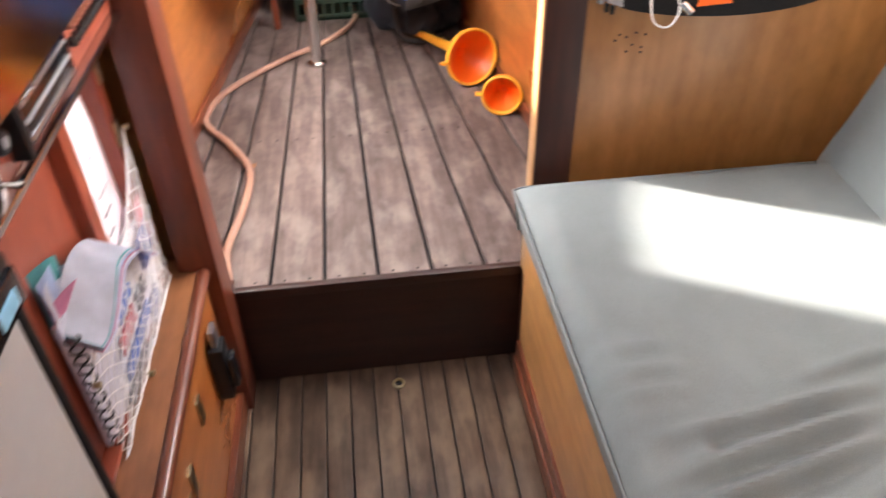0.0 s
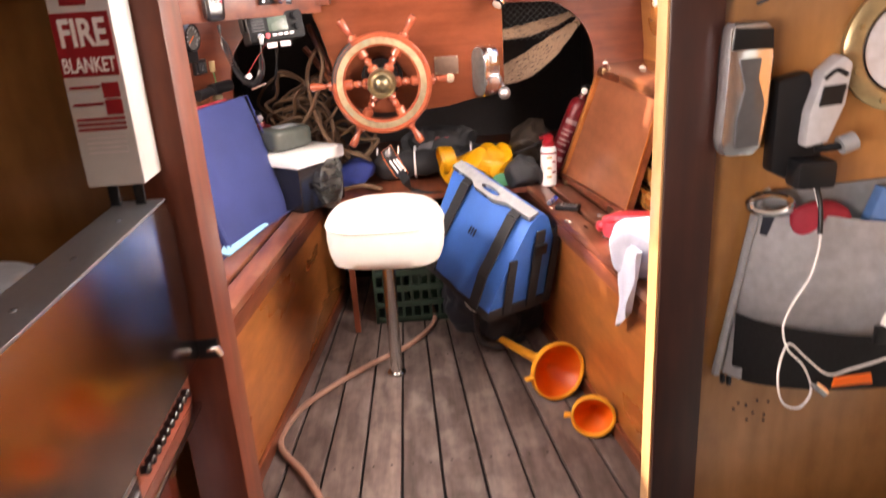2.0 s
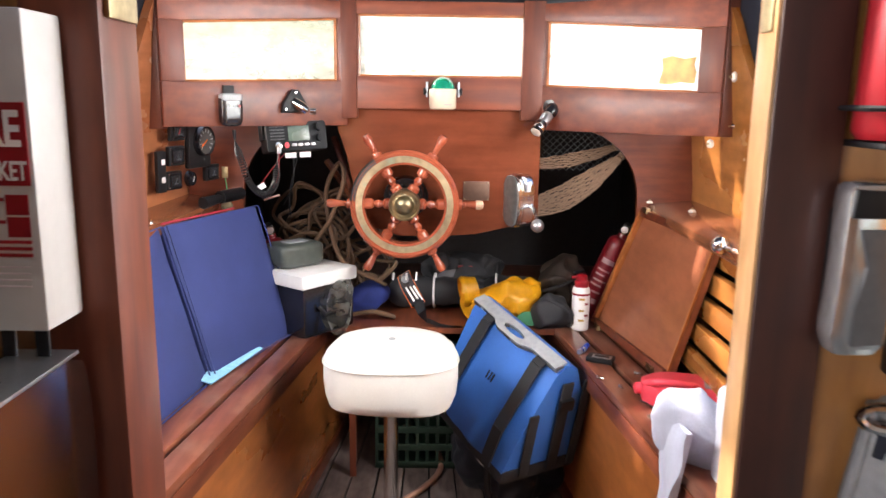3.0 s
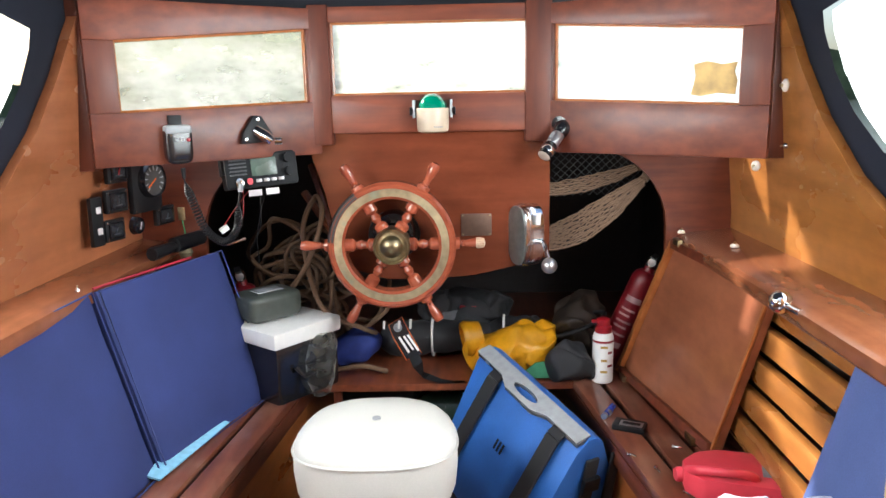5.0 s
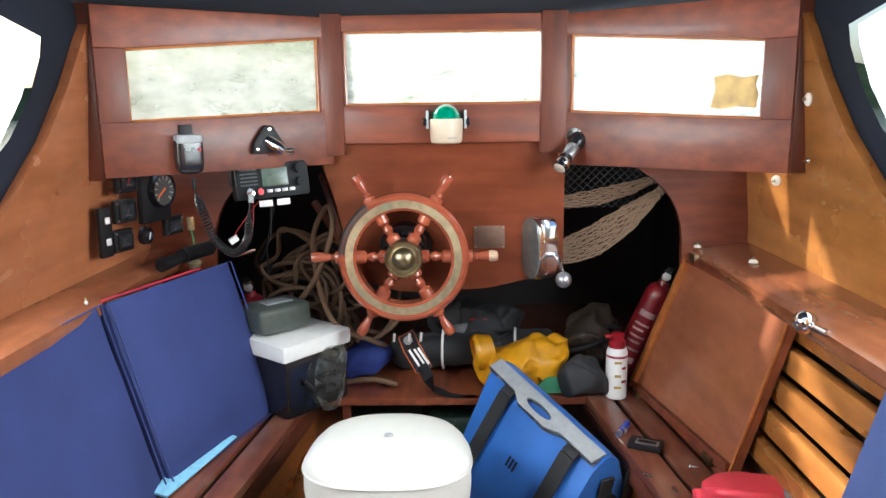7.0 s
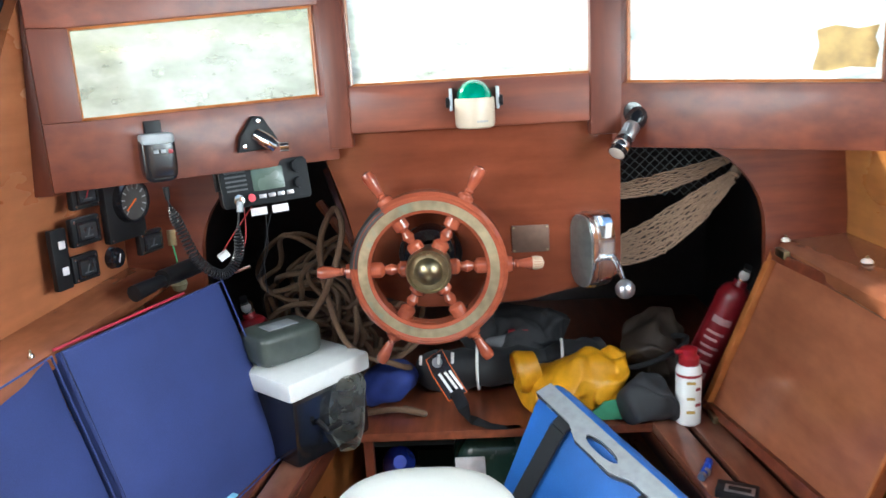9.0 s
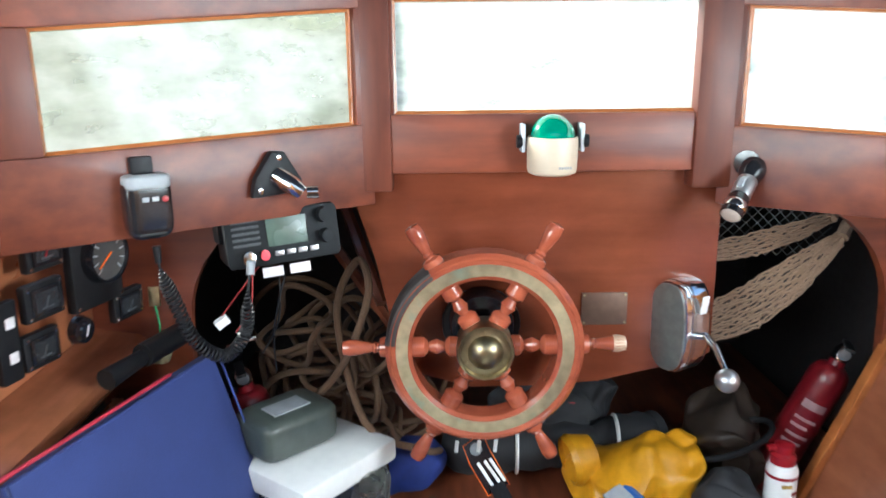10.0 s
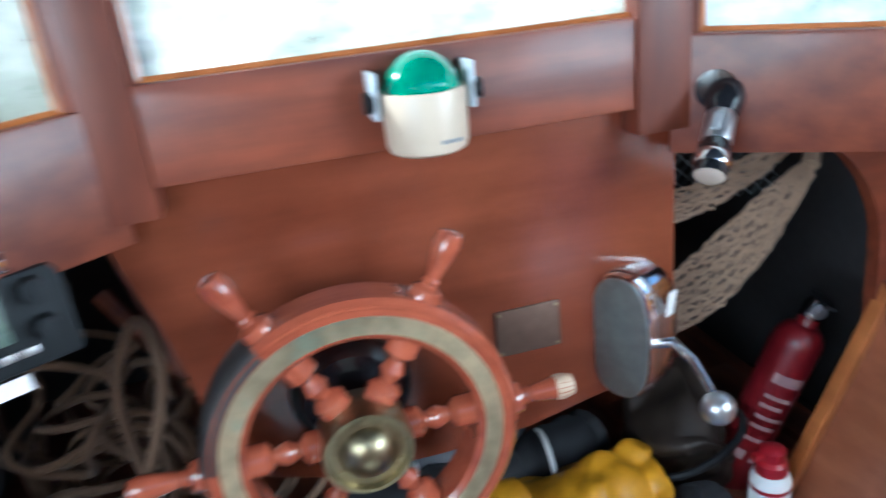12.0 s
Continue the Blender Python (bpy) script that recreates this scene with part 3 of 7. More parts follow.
window_lamp("windscreen_light_starboard", (0.527, 1.318, 1.295), (-0.061, 0.509, 1.285), 0.62, 0.30, 0.8)
window_lamp("hood_light_port", (-0.83, 0.45, 1.25), (0.52, 0.78, 0.40), 0.9, 0.42, 10.5)
window_lamp("hood_light_starboard", (0.83, 0.45, 1.25), (-0.74, 0.80, 0.95), 0.9, 0.42, 13.5)
window_lamp("companionway_light", (0, 0.19, 1.70), (0, 0.32, 0.0), 1.0, 0.24, 0.5)
window_lamp("hatch_light", (0, -0.28, 1.69), (0.05, -0.32, 0.0), 0.66, 0.62, 0.3)

# ---- wheelhouse things ----
def slab(corners, thick, n=10, puff=0.25, bm=None, wob=0.0):
    """Cushion or board over four corners (bottom-left, bottom-right, top-right, top-left), thick behind that face, edges rounded."""
    a, b, c, d = (Vector(p) for p in corners)
    nrm = (b - a).cross(d - a).normalized()
    own = bmesh.new()
    sides = []
    for side in (0, 1):
        g = []
        for j in range(n + 1):
            row = []
            for i in range(n + 1):
                u, v = i / n, j / n
                p = (a * (1 - u) + b * u) * (1 - v) + (d * (1 - u) + c * u) * v
                e = min(u, v, 1 - u, 1 - v)
                round_ = 1 - (1 - min(e * 6, 1)) ** 2
                w = noise.noise(p * 11) * wob
                off = (thick / 2) * (1 - puff + puff * round_)
                p = p - nrm * (thick / 2) + nrm * ((off + w) if side == 0 else -off)
                row.append(own.verts.new(p))
            g.append(row)
        sides.append(g)
    for side, g in enumerate(sides):
        for j in range(n):
            for i in range(n):
                own.faces.new((g[j][i], g[j][i + 1], g[j + 1][i + 1], g[j + 1][i]))
    f, k = sides
    rim = [(0, i) for i in range(n)] + [(i, n) for i in range(n)] + [(n, i) for i in range(n, 0, -1)] + [(i, 0) for i in range(n, 0, -1)]
    for (j0, i0), (j1, i1) in zip(rim, rim[1:] + rim[:1]):
        own.faces.new((f[j0][i0], f[j1][i1], k[j1][i1], k[j0][i0]))
    return merge(own, bm)


stool = thing("helm_stool", "white vinyl helm stool on a steel pole", "stool", (-0.125, 1.10, 0))
def plan(k, z, n=56):
    """Outline of the seat at share k of its size: rounder in front, narrower behind."""
    out = []
    for i in range(n):
        t = 2 * math.pi * i / n
        x, y = (math.copysign(abs(f(t)) ** 0.76, f(t)) for f in (math.cos, math.sin))
        out.append(Vector((0.157 * k * x * (1 - 0.09 * y), 0.142 * k * y, z + 0.0035 * k * math.sin(3 * t + 1) * (z < 0.02))))
    return out


bm = bmesh.new()
rings = []
for k, z in ((0.5, 0.006), (0.86, 0.0), (0.925, 0.006), (0.975, 0.030), (1.0, 0.070), (1.0, 0.106), (0.992, 0.117), (0.965, 0.127), (0.90, 0.137), (0.75, 0.145), (0.5, 0.149), (0.25, 0.150), (0.06, 0.147)):
    rings.append([bm.verts.new(p + Vector(noise.noise_vector(p * 16)) * (0.0035 if 0.003 < z < 0.1 else 0.001)) for p in plan(k, z)])
for r0, r1 in zip(rings, rings[1:]):
    for i in range(len(r0)):
        j = (i + 1) % len(r0)
        bm.faces.new((r0[i], r0[j], r1[j], r1[i]))
bm.faces.new(rings[0]), bm.faces.new(rings[-1])
seat = part("seat", moved(bm, Matrix.Translation((0.014, -0.15, 0.460))), VINYL, stool)
part("piping", moved(tube(plan(1.005, 0.111), 0.0026, 6, closed=True), Matrix.Translation((0.014, -0.15, 0.460))), VINYL, seat)
part("button", lathe([(0, 0), (0.009, 0), (0.008, 0.003), (0, 0.004)], 16, axis_m=pose(0.014, -0.15, 0.607)), GREY, seat, "small grey vent button")
part("pole", tube([(0, 0, 0), (0.01, -0.12, 0.46)], 0.019, 18), STEEL, stool, "brushed steel pole")
part("foot_collar", lathe([(0.0, 0), (0.03, 0), (0.03, 0.006), (0.022, 0.012), (0, 0.012)], 20), STEEL, stool)

# ship's wheel
def wheel(at):
    e = thing("ship_wheel", "small varnished ship's wheel with six turned spokes and brass rings", "steering wheel", at)
    ax = pose(0, 0, 0, 90, 0, 0)  # turned parts face the cockpit
    def ring(r0, r1, d0, d1, chamfer=0.003):
        return lathe([(r0, -d0), (r0 + chamfer, -d0 - chamfer), (r1 - chamfer, -d0 - chamfer), (r1, -d0), (r1, d1), (r0, d1), (r0, -d0)], 72, axis_m=pose(0, 0, 0, -90, 0, 0))
    part("rim", ring(0.113, 0.154, 0.012, 0.026, 0.005), WHEELWOOD, e)
    worn = bmesh.new()
    arc = [radians(124 + 52 * i / 20) for i in range(21)]
    secs = [[worn.verts.new((r * math.cos(a), y, r * math.sin(a))) for r, y in ((0.1392, -0.0178), (0.1505, -0.0178), (0.1546, -0.0125), (0.1546, 0.0255), (0.1392, 0.0255))] for a in arc]
    for p, q in zip(secs, secs[1:]):
        for j in range(5):
            worn.faces.new((p[j], p[(j + 1) % 5], q[(j + 1) % 5], q[j]))
    worn.faces.new(secs[0]), worn.faces.new(secs[-1])
    part("bare_felloe", worn, wood("weathered_black_wood", (0.012, 0.010, 0.010), (0.045, 0.040, 0.037), "z", (0.4, 0.6), 0.0), e, "stretch of rim worn to blackened wood")
    part("rim_bead", ring(0.1440, 0.1480, 0.0165, -0.010, 0.0015), WHEELWOOD, e)
    part("rim_ring", ring(0.119, 0.1385, 0.0165, -0.010, 0.001), RINGMETAL, e, "tarnished brass ring let into the rim")
    part("hub", lathe([(0, 0.042), (0.010, 0.041), (0.019, 0.0365), (0.0255, 0.029), (0.0275, 0.024), (0.031, 0.023), (0.038, 0.023), (0.0395, 0.029), (0.043, 0.029), (0.0445, 0.023), (0.0445, -0.02), (0, -0.02)], 40, axis_m=ax), BRASS, e, "domed brass hub")
    prof = [(0.0, 0.03), (0.013, 0.031), (0.0165, 0.037), (0.0170, 0.055), (0.0120, 0.0605), (0.0078, 0.062), (0.0095, 0.066), (0.0130, 0.074), (0.0095, 0.083), (0.0075, 0.087), (0.0120, 0.089), (0.0165, 0.094), (0.0170, 0.118), (0.0170, 0.157), (0.0155, 0.163), (0.0085, 0.166), (0.0080, 0.168), (0.0100, 0.171), (0.0075, 0.175), (0.0092, 0.182), (0.0122, 0.199), (0.0138, 0.210), (0.0112, 0.221), (0.0, 0.2245)]
    for k in range(6):
        sp = part("spoke", lathe(prof, 16, axis_m=pose(0, 0.006, 0, 0, 90 - 60 * k, 0)), WHEELWOOD, e)
        if k == 0:
            part("bare_tip", lathe([(0.0128, 0.202), (0.0139, 0.210), (0.0112, 0.2215), (0.0, 0.2252)], 18, axis_m=pose(0, 0.006, 0, 0, 90, 0)), plain("bare_wood", (0.46, 0.33, 0.22), 0.5), sp, "tip worn to bare wood")
    for k in range(3):
        a = radians(90 + 120 * k)
        part("screw", lathe([(0, 0.0255), (0.003, 0.025), (0.003, 0.020), (0, 0.020)], 10, axis_m=pose(0.034 * math.cos(a), 0, 0.034 * math.sin(a), 90)), BRASS, e)
    part("shaft", lathe([(0, -0.085), (0.016, -0.085), (0.016, 0.0), (0, 0)], 20, axis_m=ax), BLACK, e)
    part("bezel", lathe([(0, -0.038), (0.050, -0.038), (0.054, -0.052), (0.055, -0.080), (0, -0.080)], 36, axis_m=pose(0, 0, 0.020, 90)), BLACKGLOSS, e, "black steering bezel behind the wheel")
    part("mount_plate", prism([(0.065 * math.cos(a), 0.062 * math.sin(a) + 0.012) for a in np.linspace(0, 2 * math.pi, 24, endpoint=False)], 0.012, plane_m((0, 0.082, 0), (1, 0, 0), (0, 0, 1)), bev=0.003), BLACK, e)
    return e


wheel((-0.101, 1.334, 0.881))
plate = thing("data_plate", "thin worn metal plate screwed to the board", "plate", (0.105, 1.4195, 0.912))
part("plate", box(-0.038, 0.038, -0.003, 0, -0.028, 0.028, 0.001), plain("bronze_plate", (0.17, 0.105, 0.075), 0.4, 0.5), plate)
for x, z in ((-0.034, -0.024), (0.034, -0.024), (-0.034, 0.024), (0.034, 0.024)):
    part("screw", lathe([(0, 0.0045), (0.002, 0.004), (0.002, 0.002), (0, 0.002)], 8, axis_m=pose(x, 0, z, 90)), BRASS, plate)

# gimballed compass with green dome on the sill
PALEGREY = plain("pale_grey_plastic", (0.46, 0.50, 0.52), 0.35, stain=0.08, amount=0.03)


def compass():
    e = thing("bracket_compass", "cream bracket compass with green glass dome", "compass", (0.003, 1.368, 1.146))
    part("body", lathe([(0, 0), (0.030, 0), (0.0355, 0.003), (0.0375, 0.008), (0.0390, 0.052), (0.0375, 0.057), (0, 0.057)], 44), AGEDCREAM, e)
    for k in range(5):
        part("print_bar", moved(box(0.004 + k * 0.0042, 0.0068 + k * 0.0042, -0.0008, 0.0004, 0.0, 0.0035), Matrix.Translation((0, -0.0378 + 0.0004 * k * k * 0.55, 0.012))), GREY, e)
    m, nt, b = mat("green_glass", 0.05, 0, 0.6)
    b.inputs["Base Color"].default_value = (0.0, 0.30, 0.17, 1)
    b.inputs["Transmission Weight"].default_value = 0.35
    part("dome", lathe([(0.0345, 0.056)] + [(0.0335 * math.cos(a), 0.056 + 0.034 * math.sin(a)) for a in np.linspace(0.05, math.pi / 2 - 0.01, 12)] + [(0, 0.0901)], 40), m, e, "green glass dome")
    for s in (-1, 1):
        part("bracket_arm", box(min(s * 0.0415, s * 0.0475), max(s * 0.0415, s * 0.0475), -0.008, 0.045, 0.034, 0.076, 0.002), PALEGREY, e)
        part("pivot_knob", lathe([(0, 0), (0.010, 0), (0.010, 0.008), (0, 0.009)], 16, axis_m=pose(s * 0.046, 0.0, 0.050, 0, s * 90, 0)), BLACK, e)
    part("back_plate", box(-0.046, 0.046, 0.042, 0.048, 0.030, 0.078, 0.002), PALEGREY, e)
    return e


compass()

# throttle and gear control: chromed side-mount binnacle
thr = thing("engine_control", "chromed side-mount engine control with ball lever", "throttle", (0.226, 1.405, 0.887), 29)


def oval(a_, b_):
    return [(a_ * math.copysign(abs(math.cos(a)) ** 0.75, math.cos(a)), b_ * math.copysign(abs(math.sin(a)) ** 0.75, math.sin(a))) for a in np.linspace(0, 2 * math.pi, 40, endpoint=False)]


def in_control(x, y, z):
    return thr.matrix_world.inverted() @ Vector((x, y, z))


part("case", prism(oval(0.040, 0.078), 0.056, plane_m((-0.024, 0, 0), (0, 1, 0), (0, 0, 1)), bev=0.006), CHROME, thr)
# face tinted dark grey-green for the dark surroundings it would reflect
part("face", prism(oval(0.037, 0.074), 0.004, plane_m((-0.0275, 0, 0), (0, 1, 0), (0, 0, 1)), bev=0.001), plain("dark_reflection_alloy", (0.30, 0.32, 0.30), 0.30, 0.8), thr, "satin steel face, dark reflection put into its colour")
part("edge_band", prism(oval(0.0412, 0.0792), 0.010, plane_m((-0.012, 0, 0), (0, 1, 0), (0, 0, 1)), bev=0.002), STEEL, thr)
part("marked_strip", moved(box(-0.008, 0.006, -0.0012, 0.0012, 0.03, 0.06), pose(0.008, -0.0395, 0, 8, 0, 0)), WHITE, thr, "small white marked strip")
part("pivot", lathe([(0, 0.0), (0.016, 0.0), (0.016, 0.012), (0.010, 0.018), (0, 0.018)], 20, axis_m=pose(0.020, -0.012, -0.008, 0, 90, 0)), CHROME, thr)
lv = part("lever", tube([Vector((0.034, -0.012, -0.008)), in_control(0.268, 1.345, 0.868), in_control(0.274, 1.310, 0.838)], [0.0075, 0.006, 0.005], 10), CHROME, thr)
part("ball", lathe([(0, -0.019)] + [(0.019 * math.cos(a), 0.019 * math.sin(a)) for a in np.linspace(-1.4, 1.4, 11)] + [(0, 0.019)], 20, axis_m=Matrix.Translation(in_control(0.274, 1.306, 0.829))), SILVERTRIM, lv)

# torch in clip on the starboard mullion
torch = thing("clip_torch", "black and silver torch hanging from a ball mount", "torch", (0.313, 1.368, 1.152))
part("base", lathe([(0, 0), (0.026, 0), (0.027, 0.006), (0.02, 0.018), (0, 0.02)], 24, axis_m=pose(0.0, 0.016, 0.006, 90, 0, -36)), BLACKGLOSS, torch)
tq = Vector((-0.058, -0.059, -0.070)).to_track_quat("Z", "Y").to_matrix().to_4x4()
part("barrel", lathe([(0, -0.01), (0.018, -0.006), (0.020, 0.004), (0.018, 0.018), (0.0135, 0.026), (0.0135, 0.06), (0.0165, 0.066), (0.0165, 0.098), (0, 0.098)], 26, axis_m=tq), BLACKGLOSS, torch)
part("head_ring", lathe([(0.0168, 0.074), (0.0178, 0.076), (0.0178, 0.086), (0.0168, 0.088)], 26, axis_m=tq), CHROME, torch)
part("sleeve", lathe([(0.0140, 0.026), (0.0148, 0.028), (0.0148, 0.058), (0.0140, 0.060)], 26, axis_m=tq), SILVERTRIM, torch, "silver barrel sleeve")
part("lens", lathe([(0, 0.101), (0.012, 0.1005), (0.015, 0.098), (0, 0.098)], 26, axis_m=tq), plain("amber_lens", (0.42, 0.34, 0.28), 0.15, coat=0.4), torch)
part("switch", moved(box(-0.005, 0.005, 0.0125, 0.018, 0.034, 0.054, 0.002), tq), GREY, torch)

# port dash: microphone, bracket lamp, radio
u36 = Vector((0.415, 0.302, 0)).normalized()  # along the port facet, aft to fore
aft36 = Vector((u36.y, -u36.x, 0))


def on_port(u, z, off):
    p = Vector((-0.70, 1.118, z)) + u36 * u + aft36 * off
    return plane_m(p, u36, (0, 0, 1))


mic = thing("radio_microphone", "black radio handset hanging from its clip", "microphone")
mm = on_port(0.165, 1.14, 0.045)
part("case", moved(moved(pillow(0.058, 0.032, 0.085, 5), Matrix.Translation((0, 0, -0.042))), mm @ pose(0, 0, 0, -90, 0, 0)), BLACKGLOSS, mic)
part("top_band", moved(moved(pillow(0.055, 0.033, 0.02, 6, 8), Matrix.Translation((0, -0.002, 0.022))), mm @ pose(0, 0, 0, -90, 0, 0)), GREY, mic, "grey top band")
part("red_button", lathe([(0, 0.019), (0.004, 0.018), (0.004, 0.014), (0, 0.014)], 12, axis_m=mm @ Matrix.Translation((0.018, 0.01, 0))), REDPAINT, mic)
for k in (-0.006, 0.006):
    part("key", box(k - 0.004, k + 0.004, 0.008, 0.014, 0.014, 0.019, 0.001), GREY, mic).data.transform(mm)
part("clip", moved(box(-0.014, 0.014, 0.03, 0.062, -0.04, -0.006, 0.003), mm), BLACK, mic)

lampb = thing("bracket_mount", "black mounting base with a chrome swivel arm", "bracket")
ml = on_port(0.345, 1.16, 0.031)
part("base", prism([(-0.04, -0.028), (0.04, -0.024), (0.036, -0.006), (0.012, 0.034), (-0.008, 0.036), (-0.034, 0.0)], 0.016, ml, bev=0.005), BLACK, lampb)
part("arm", tube([ml @ Vector((0.0, 0.0, 0.012)), ml @ Vector((0.012, -0.012, 0.035)), ml @ Vector((0.022, -0.022, 0.04))], [0.015, 0.013, 0.011], 14), CHROME, lampb)
part("thumb_screw", lathe([(0, 0), (0.009, 0), (0.009, 0.016), (0, 0.017)], 12, axis_m=ml @ pose(0.03, -0.022, 0.04, 0, 60, 0)), CHROME, lampb)
for x, y in ((-0.028, -0.018), (0.03, -0.016), (0.002, 0.026)):
    part("screw", lathe([(0, 0.0175), (0.004, 0.017), (0.004, 0.014), (0, 0.014)], 8, axis_m=ml @ Matrix.Translation((x, y, 0))), CHROME, lampb)

radio = thing("marine_radio", "black marine radio with grey screen under the sill", "radio")
rv = Vector((0.149, 0.064, 0.008)).normalized()
mr_ = plane_m(Vector((-0.471, 1.280, 1.026)), rv, (0.02, 0.15, 1)) @ Matrix.Diagonal((1.01, 1.20, 1, 1))  # bottom left of the face
part("case", prism([(0.004, 0.0), (0.156, 0.0), (0.160, 0.006), (0.160, 0.058), (0.154, 0.064), (0.006, 0.064), (0, 0.058), (0, 0.006)], -0.10, mr_), RADIOBLACK, radio)
part("face", prism([(0.002, 0.0), (0.158, 0.0), (0.162, 0.006), (0.162, 0.060), (0.156, 0.066), (0.004, 0.066), (-0.002, 0.060), (-0.002, 0.006)], 0.012, mr_, bev=0.003), RADIOBLACK, radio)
part("screen", prism([(0.056, 0.022), (0.114, 0.022), (0.114, 0.056), (0.056, 0.056)], 0.002, mr_ @ Matrix.Translation((0, 0, 0.012)), bev=0.0006), LCD, radio, "grey-green display")
DARKGRILLE = plain("dark_grille", (0.045, 0.047, 0.05), 0.45)
for k in range(5):
    part("speaker_slot", prism([(0.008, 0.026 + k * 0.007), (0.046, 0.026 + k * 0.007), (0.046, 0.029 + k * 0.007), (0.008, 0.029 + k * 0.007)], 0.0025, mr_ @ Matrix.Translation((0, 0, 0.0115))), DARKGRILLE, radio)
for k in range(4):
    part("key", prism([(0.064 + k * 0.017, 0.010), (0.077 + k * 0.017, 0.010), (0.077 + k * 0.017, 0.016), (0.064 + k * 0.017, 0.016)], 0.003, mr_ @ Matrix.Translation((0, 0, 0.012)), bev=0.0008), SILVERTRIM, radio)
for z, r in ((0.052, 0.009), (0.026, 0.008)):
    part("knob", lathe([(0, 0.018), (r, 0.017), (r + 0.001, 0.0), (0, 0)], 20, axis_m=mr_ @ Matrix.Translation((0.14, z, 0.011))), RADIOBLACK, radio)
part("red_key", lathe([(0, 0.006), (0.0065, 0.005), (0.0065, 0), (0, 0)], 14, axis_m=mr_ @ Matrix.Translation((0.050, 0.013, 0.012))), PINKRED, radio, "red distress key")
part("mic_plug", lathe([(0, 0.016), (0.009, 0.014), (0.010, 0), (0, 0)], 16, axis_m=mr_ @ Matrix.Translation((0.026, 0.012, 0.012))), STEEL, radio)
part("yoke", prism([(-0.006, 0.03), (0.168, 0.03), (0.168, 0.082), (-0.006, 0.082)], -0.06, mr_ @ Matrix.Translation((0, 0, -0.025))), RADIOBLACK, radio)
for k in (0.045, 0.085):
    part("label_strip", prism([(k, -0.016), (k + 0.03, -0.016), (k + 0.03, -0.004), (k, -0.004)], 0.0015, mr_), PAPER, radio, "pale label strip")

# coiled cord between radio and handset
A, B_ = mr_ @ Vector((0.026, 0.010, 0.03)), mm @ Vector((0.002, -0.05, 0.012))
anchor = [A, A + Vector((-0.004, -0.015, -0.045)), A + Vector((-0.012, -0.01, -0.10)), A * 0.62 + B_ * 0.38 + Vector((0, 0, -0.145)), A * 0.3 + B_ * 0.7 + Vector((0.0, 0, -0.125)), B_ + Vector((0.012, 0.01, -0.075)), B_ + Vector((0.002, 0, -0.03)), B_]
cord = thing("coiled_cord", "black coiled handset cord hanging in a loop", "cable")
pts, n_ = [], len(anchor)
fine_pts = []
for i in range(n_ - 1):
    p0, p1, p2, p3 = (anchor[min(max(i + k, 0), n_ - 1)] for k in (-1, 0, 1, 2))
    for s_ in range(70):
        t = s_ / 70
        fine_pts.append(0.5 * (2 * p1 + (p2 - p0) * t + (2 * p0 - 5 * p1 + 4 * p2 - p3) * t * t + (3 * p1 - p0 - 3 * p2 + p3) * t ** 3))
for i, p in enumerate(fine_pts):
    fr = i / len(fine_pts)
    d = (fine_pts[min(i + 1, len(fine_pts) - 1)] - fine_pts[max(i - 1, 0)]).normalized()
    a = d.cross(Vector((0.3, 0.9, 0.2))).normalized()
    b2 = d.cross(a)
    rr = 0.0085 * min(max((fr - 0.12) * 12, 0), 1) * min(max((0.86 - fr) * 12, 0), 1)
    ph = i * 0.85
    pts.append(p + rr * (a * math.cos(ph) + b2 * math.sin(ph)))
part("cord", tube(pts, 0.0019, 6), BLACK, cord)
part("plug", tube([A, A + Vector((-0.001, -0.004, -0.018))], 0.006, 10), GREY, cord, "grey plug")
part("strain_relief", tube([B_, B_ + Vector((0.001, 0, -0.022))], [0.0055, 0.004], 10), BLACK, cord)

# loose wiring under the radio
wires = thing("radio_wiring", "thin red and black wires hanging under the radio", "cable")
WIRERED = plain("red_wire", (0.28, 0.02, 0.02), 0.5)
for k, (x0, x1, z1, sag) in enumerate(((-0.455, -0.490, 0.905, 0.012), (-0.440, -0.515, 0.925, -0.010), (-0.415, -0.450, 0.870, 0.014), (-0.400, -0.430, 0.840, -0.012))):
    p0, p1 = Vector((x0, 1.345, 1.02)), Vector((x1, 1.352, z1))
    mid = (p0 + p1) / 2 + Vector((sag, -0.006, -0.012))
    part("wire", tube([p0, mid, p1], 0.0014, 6, smooth=8), WIRERED if k < 2 else BLACK, wires)
part("connector", moved(box(-0.011, 0.011, -0.006, 0.006, -0.007, 0.007, 0.0015), pose(-0.508, 1.346, 0.925, 10, -32, 20)), WHITE, wires, "small white connector")
part("clip", tube([(-0.500, 1.335, 0.888), (-0.455, 1.338, 0.902)], 0.0035, 8), CHROME, wires, "chrome clip")

# instrument panel on the port side
inst = thing("gauge_cluster", "cluster of black gauges and switches on the wheelhouse side", "instruments")
iu = (Vector((-0.655, 1.385, 0)) - Vector((-0.725, 1.14, 0))).normalized()
mi = plane_m(Vector((-0.722, 1.14, 0.0)), iu, (0.02, 0, 1))


def gauge_plate(u, z, w, h, d=0.012, material=BLACK, bev=0.004, name="switch_panel"):
    return part(name, moved(box(u - w / 2, u + w / 2, z - h / 2, z + h / 2, 0, d, bev), mi), material, inst)


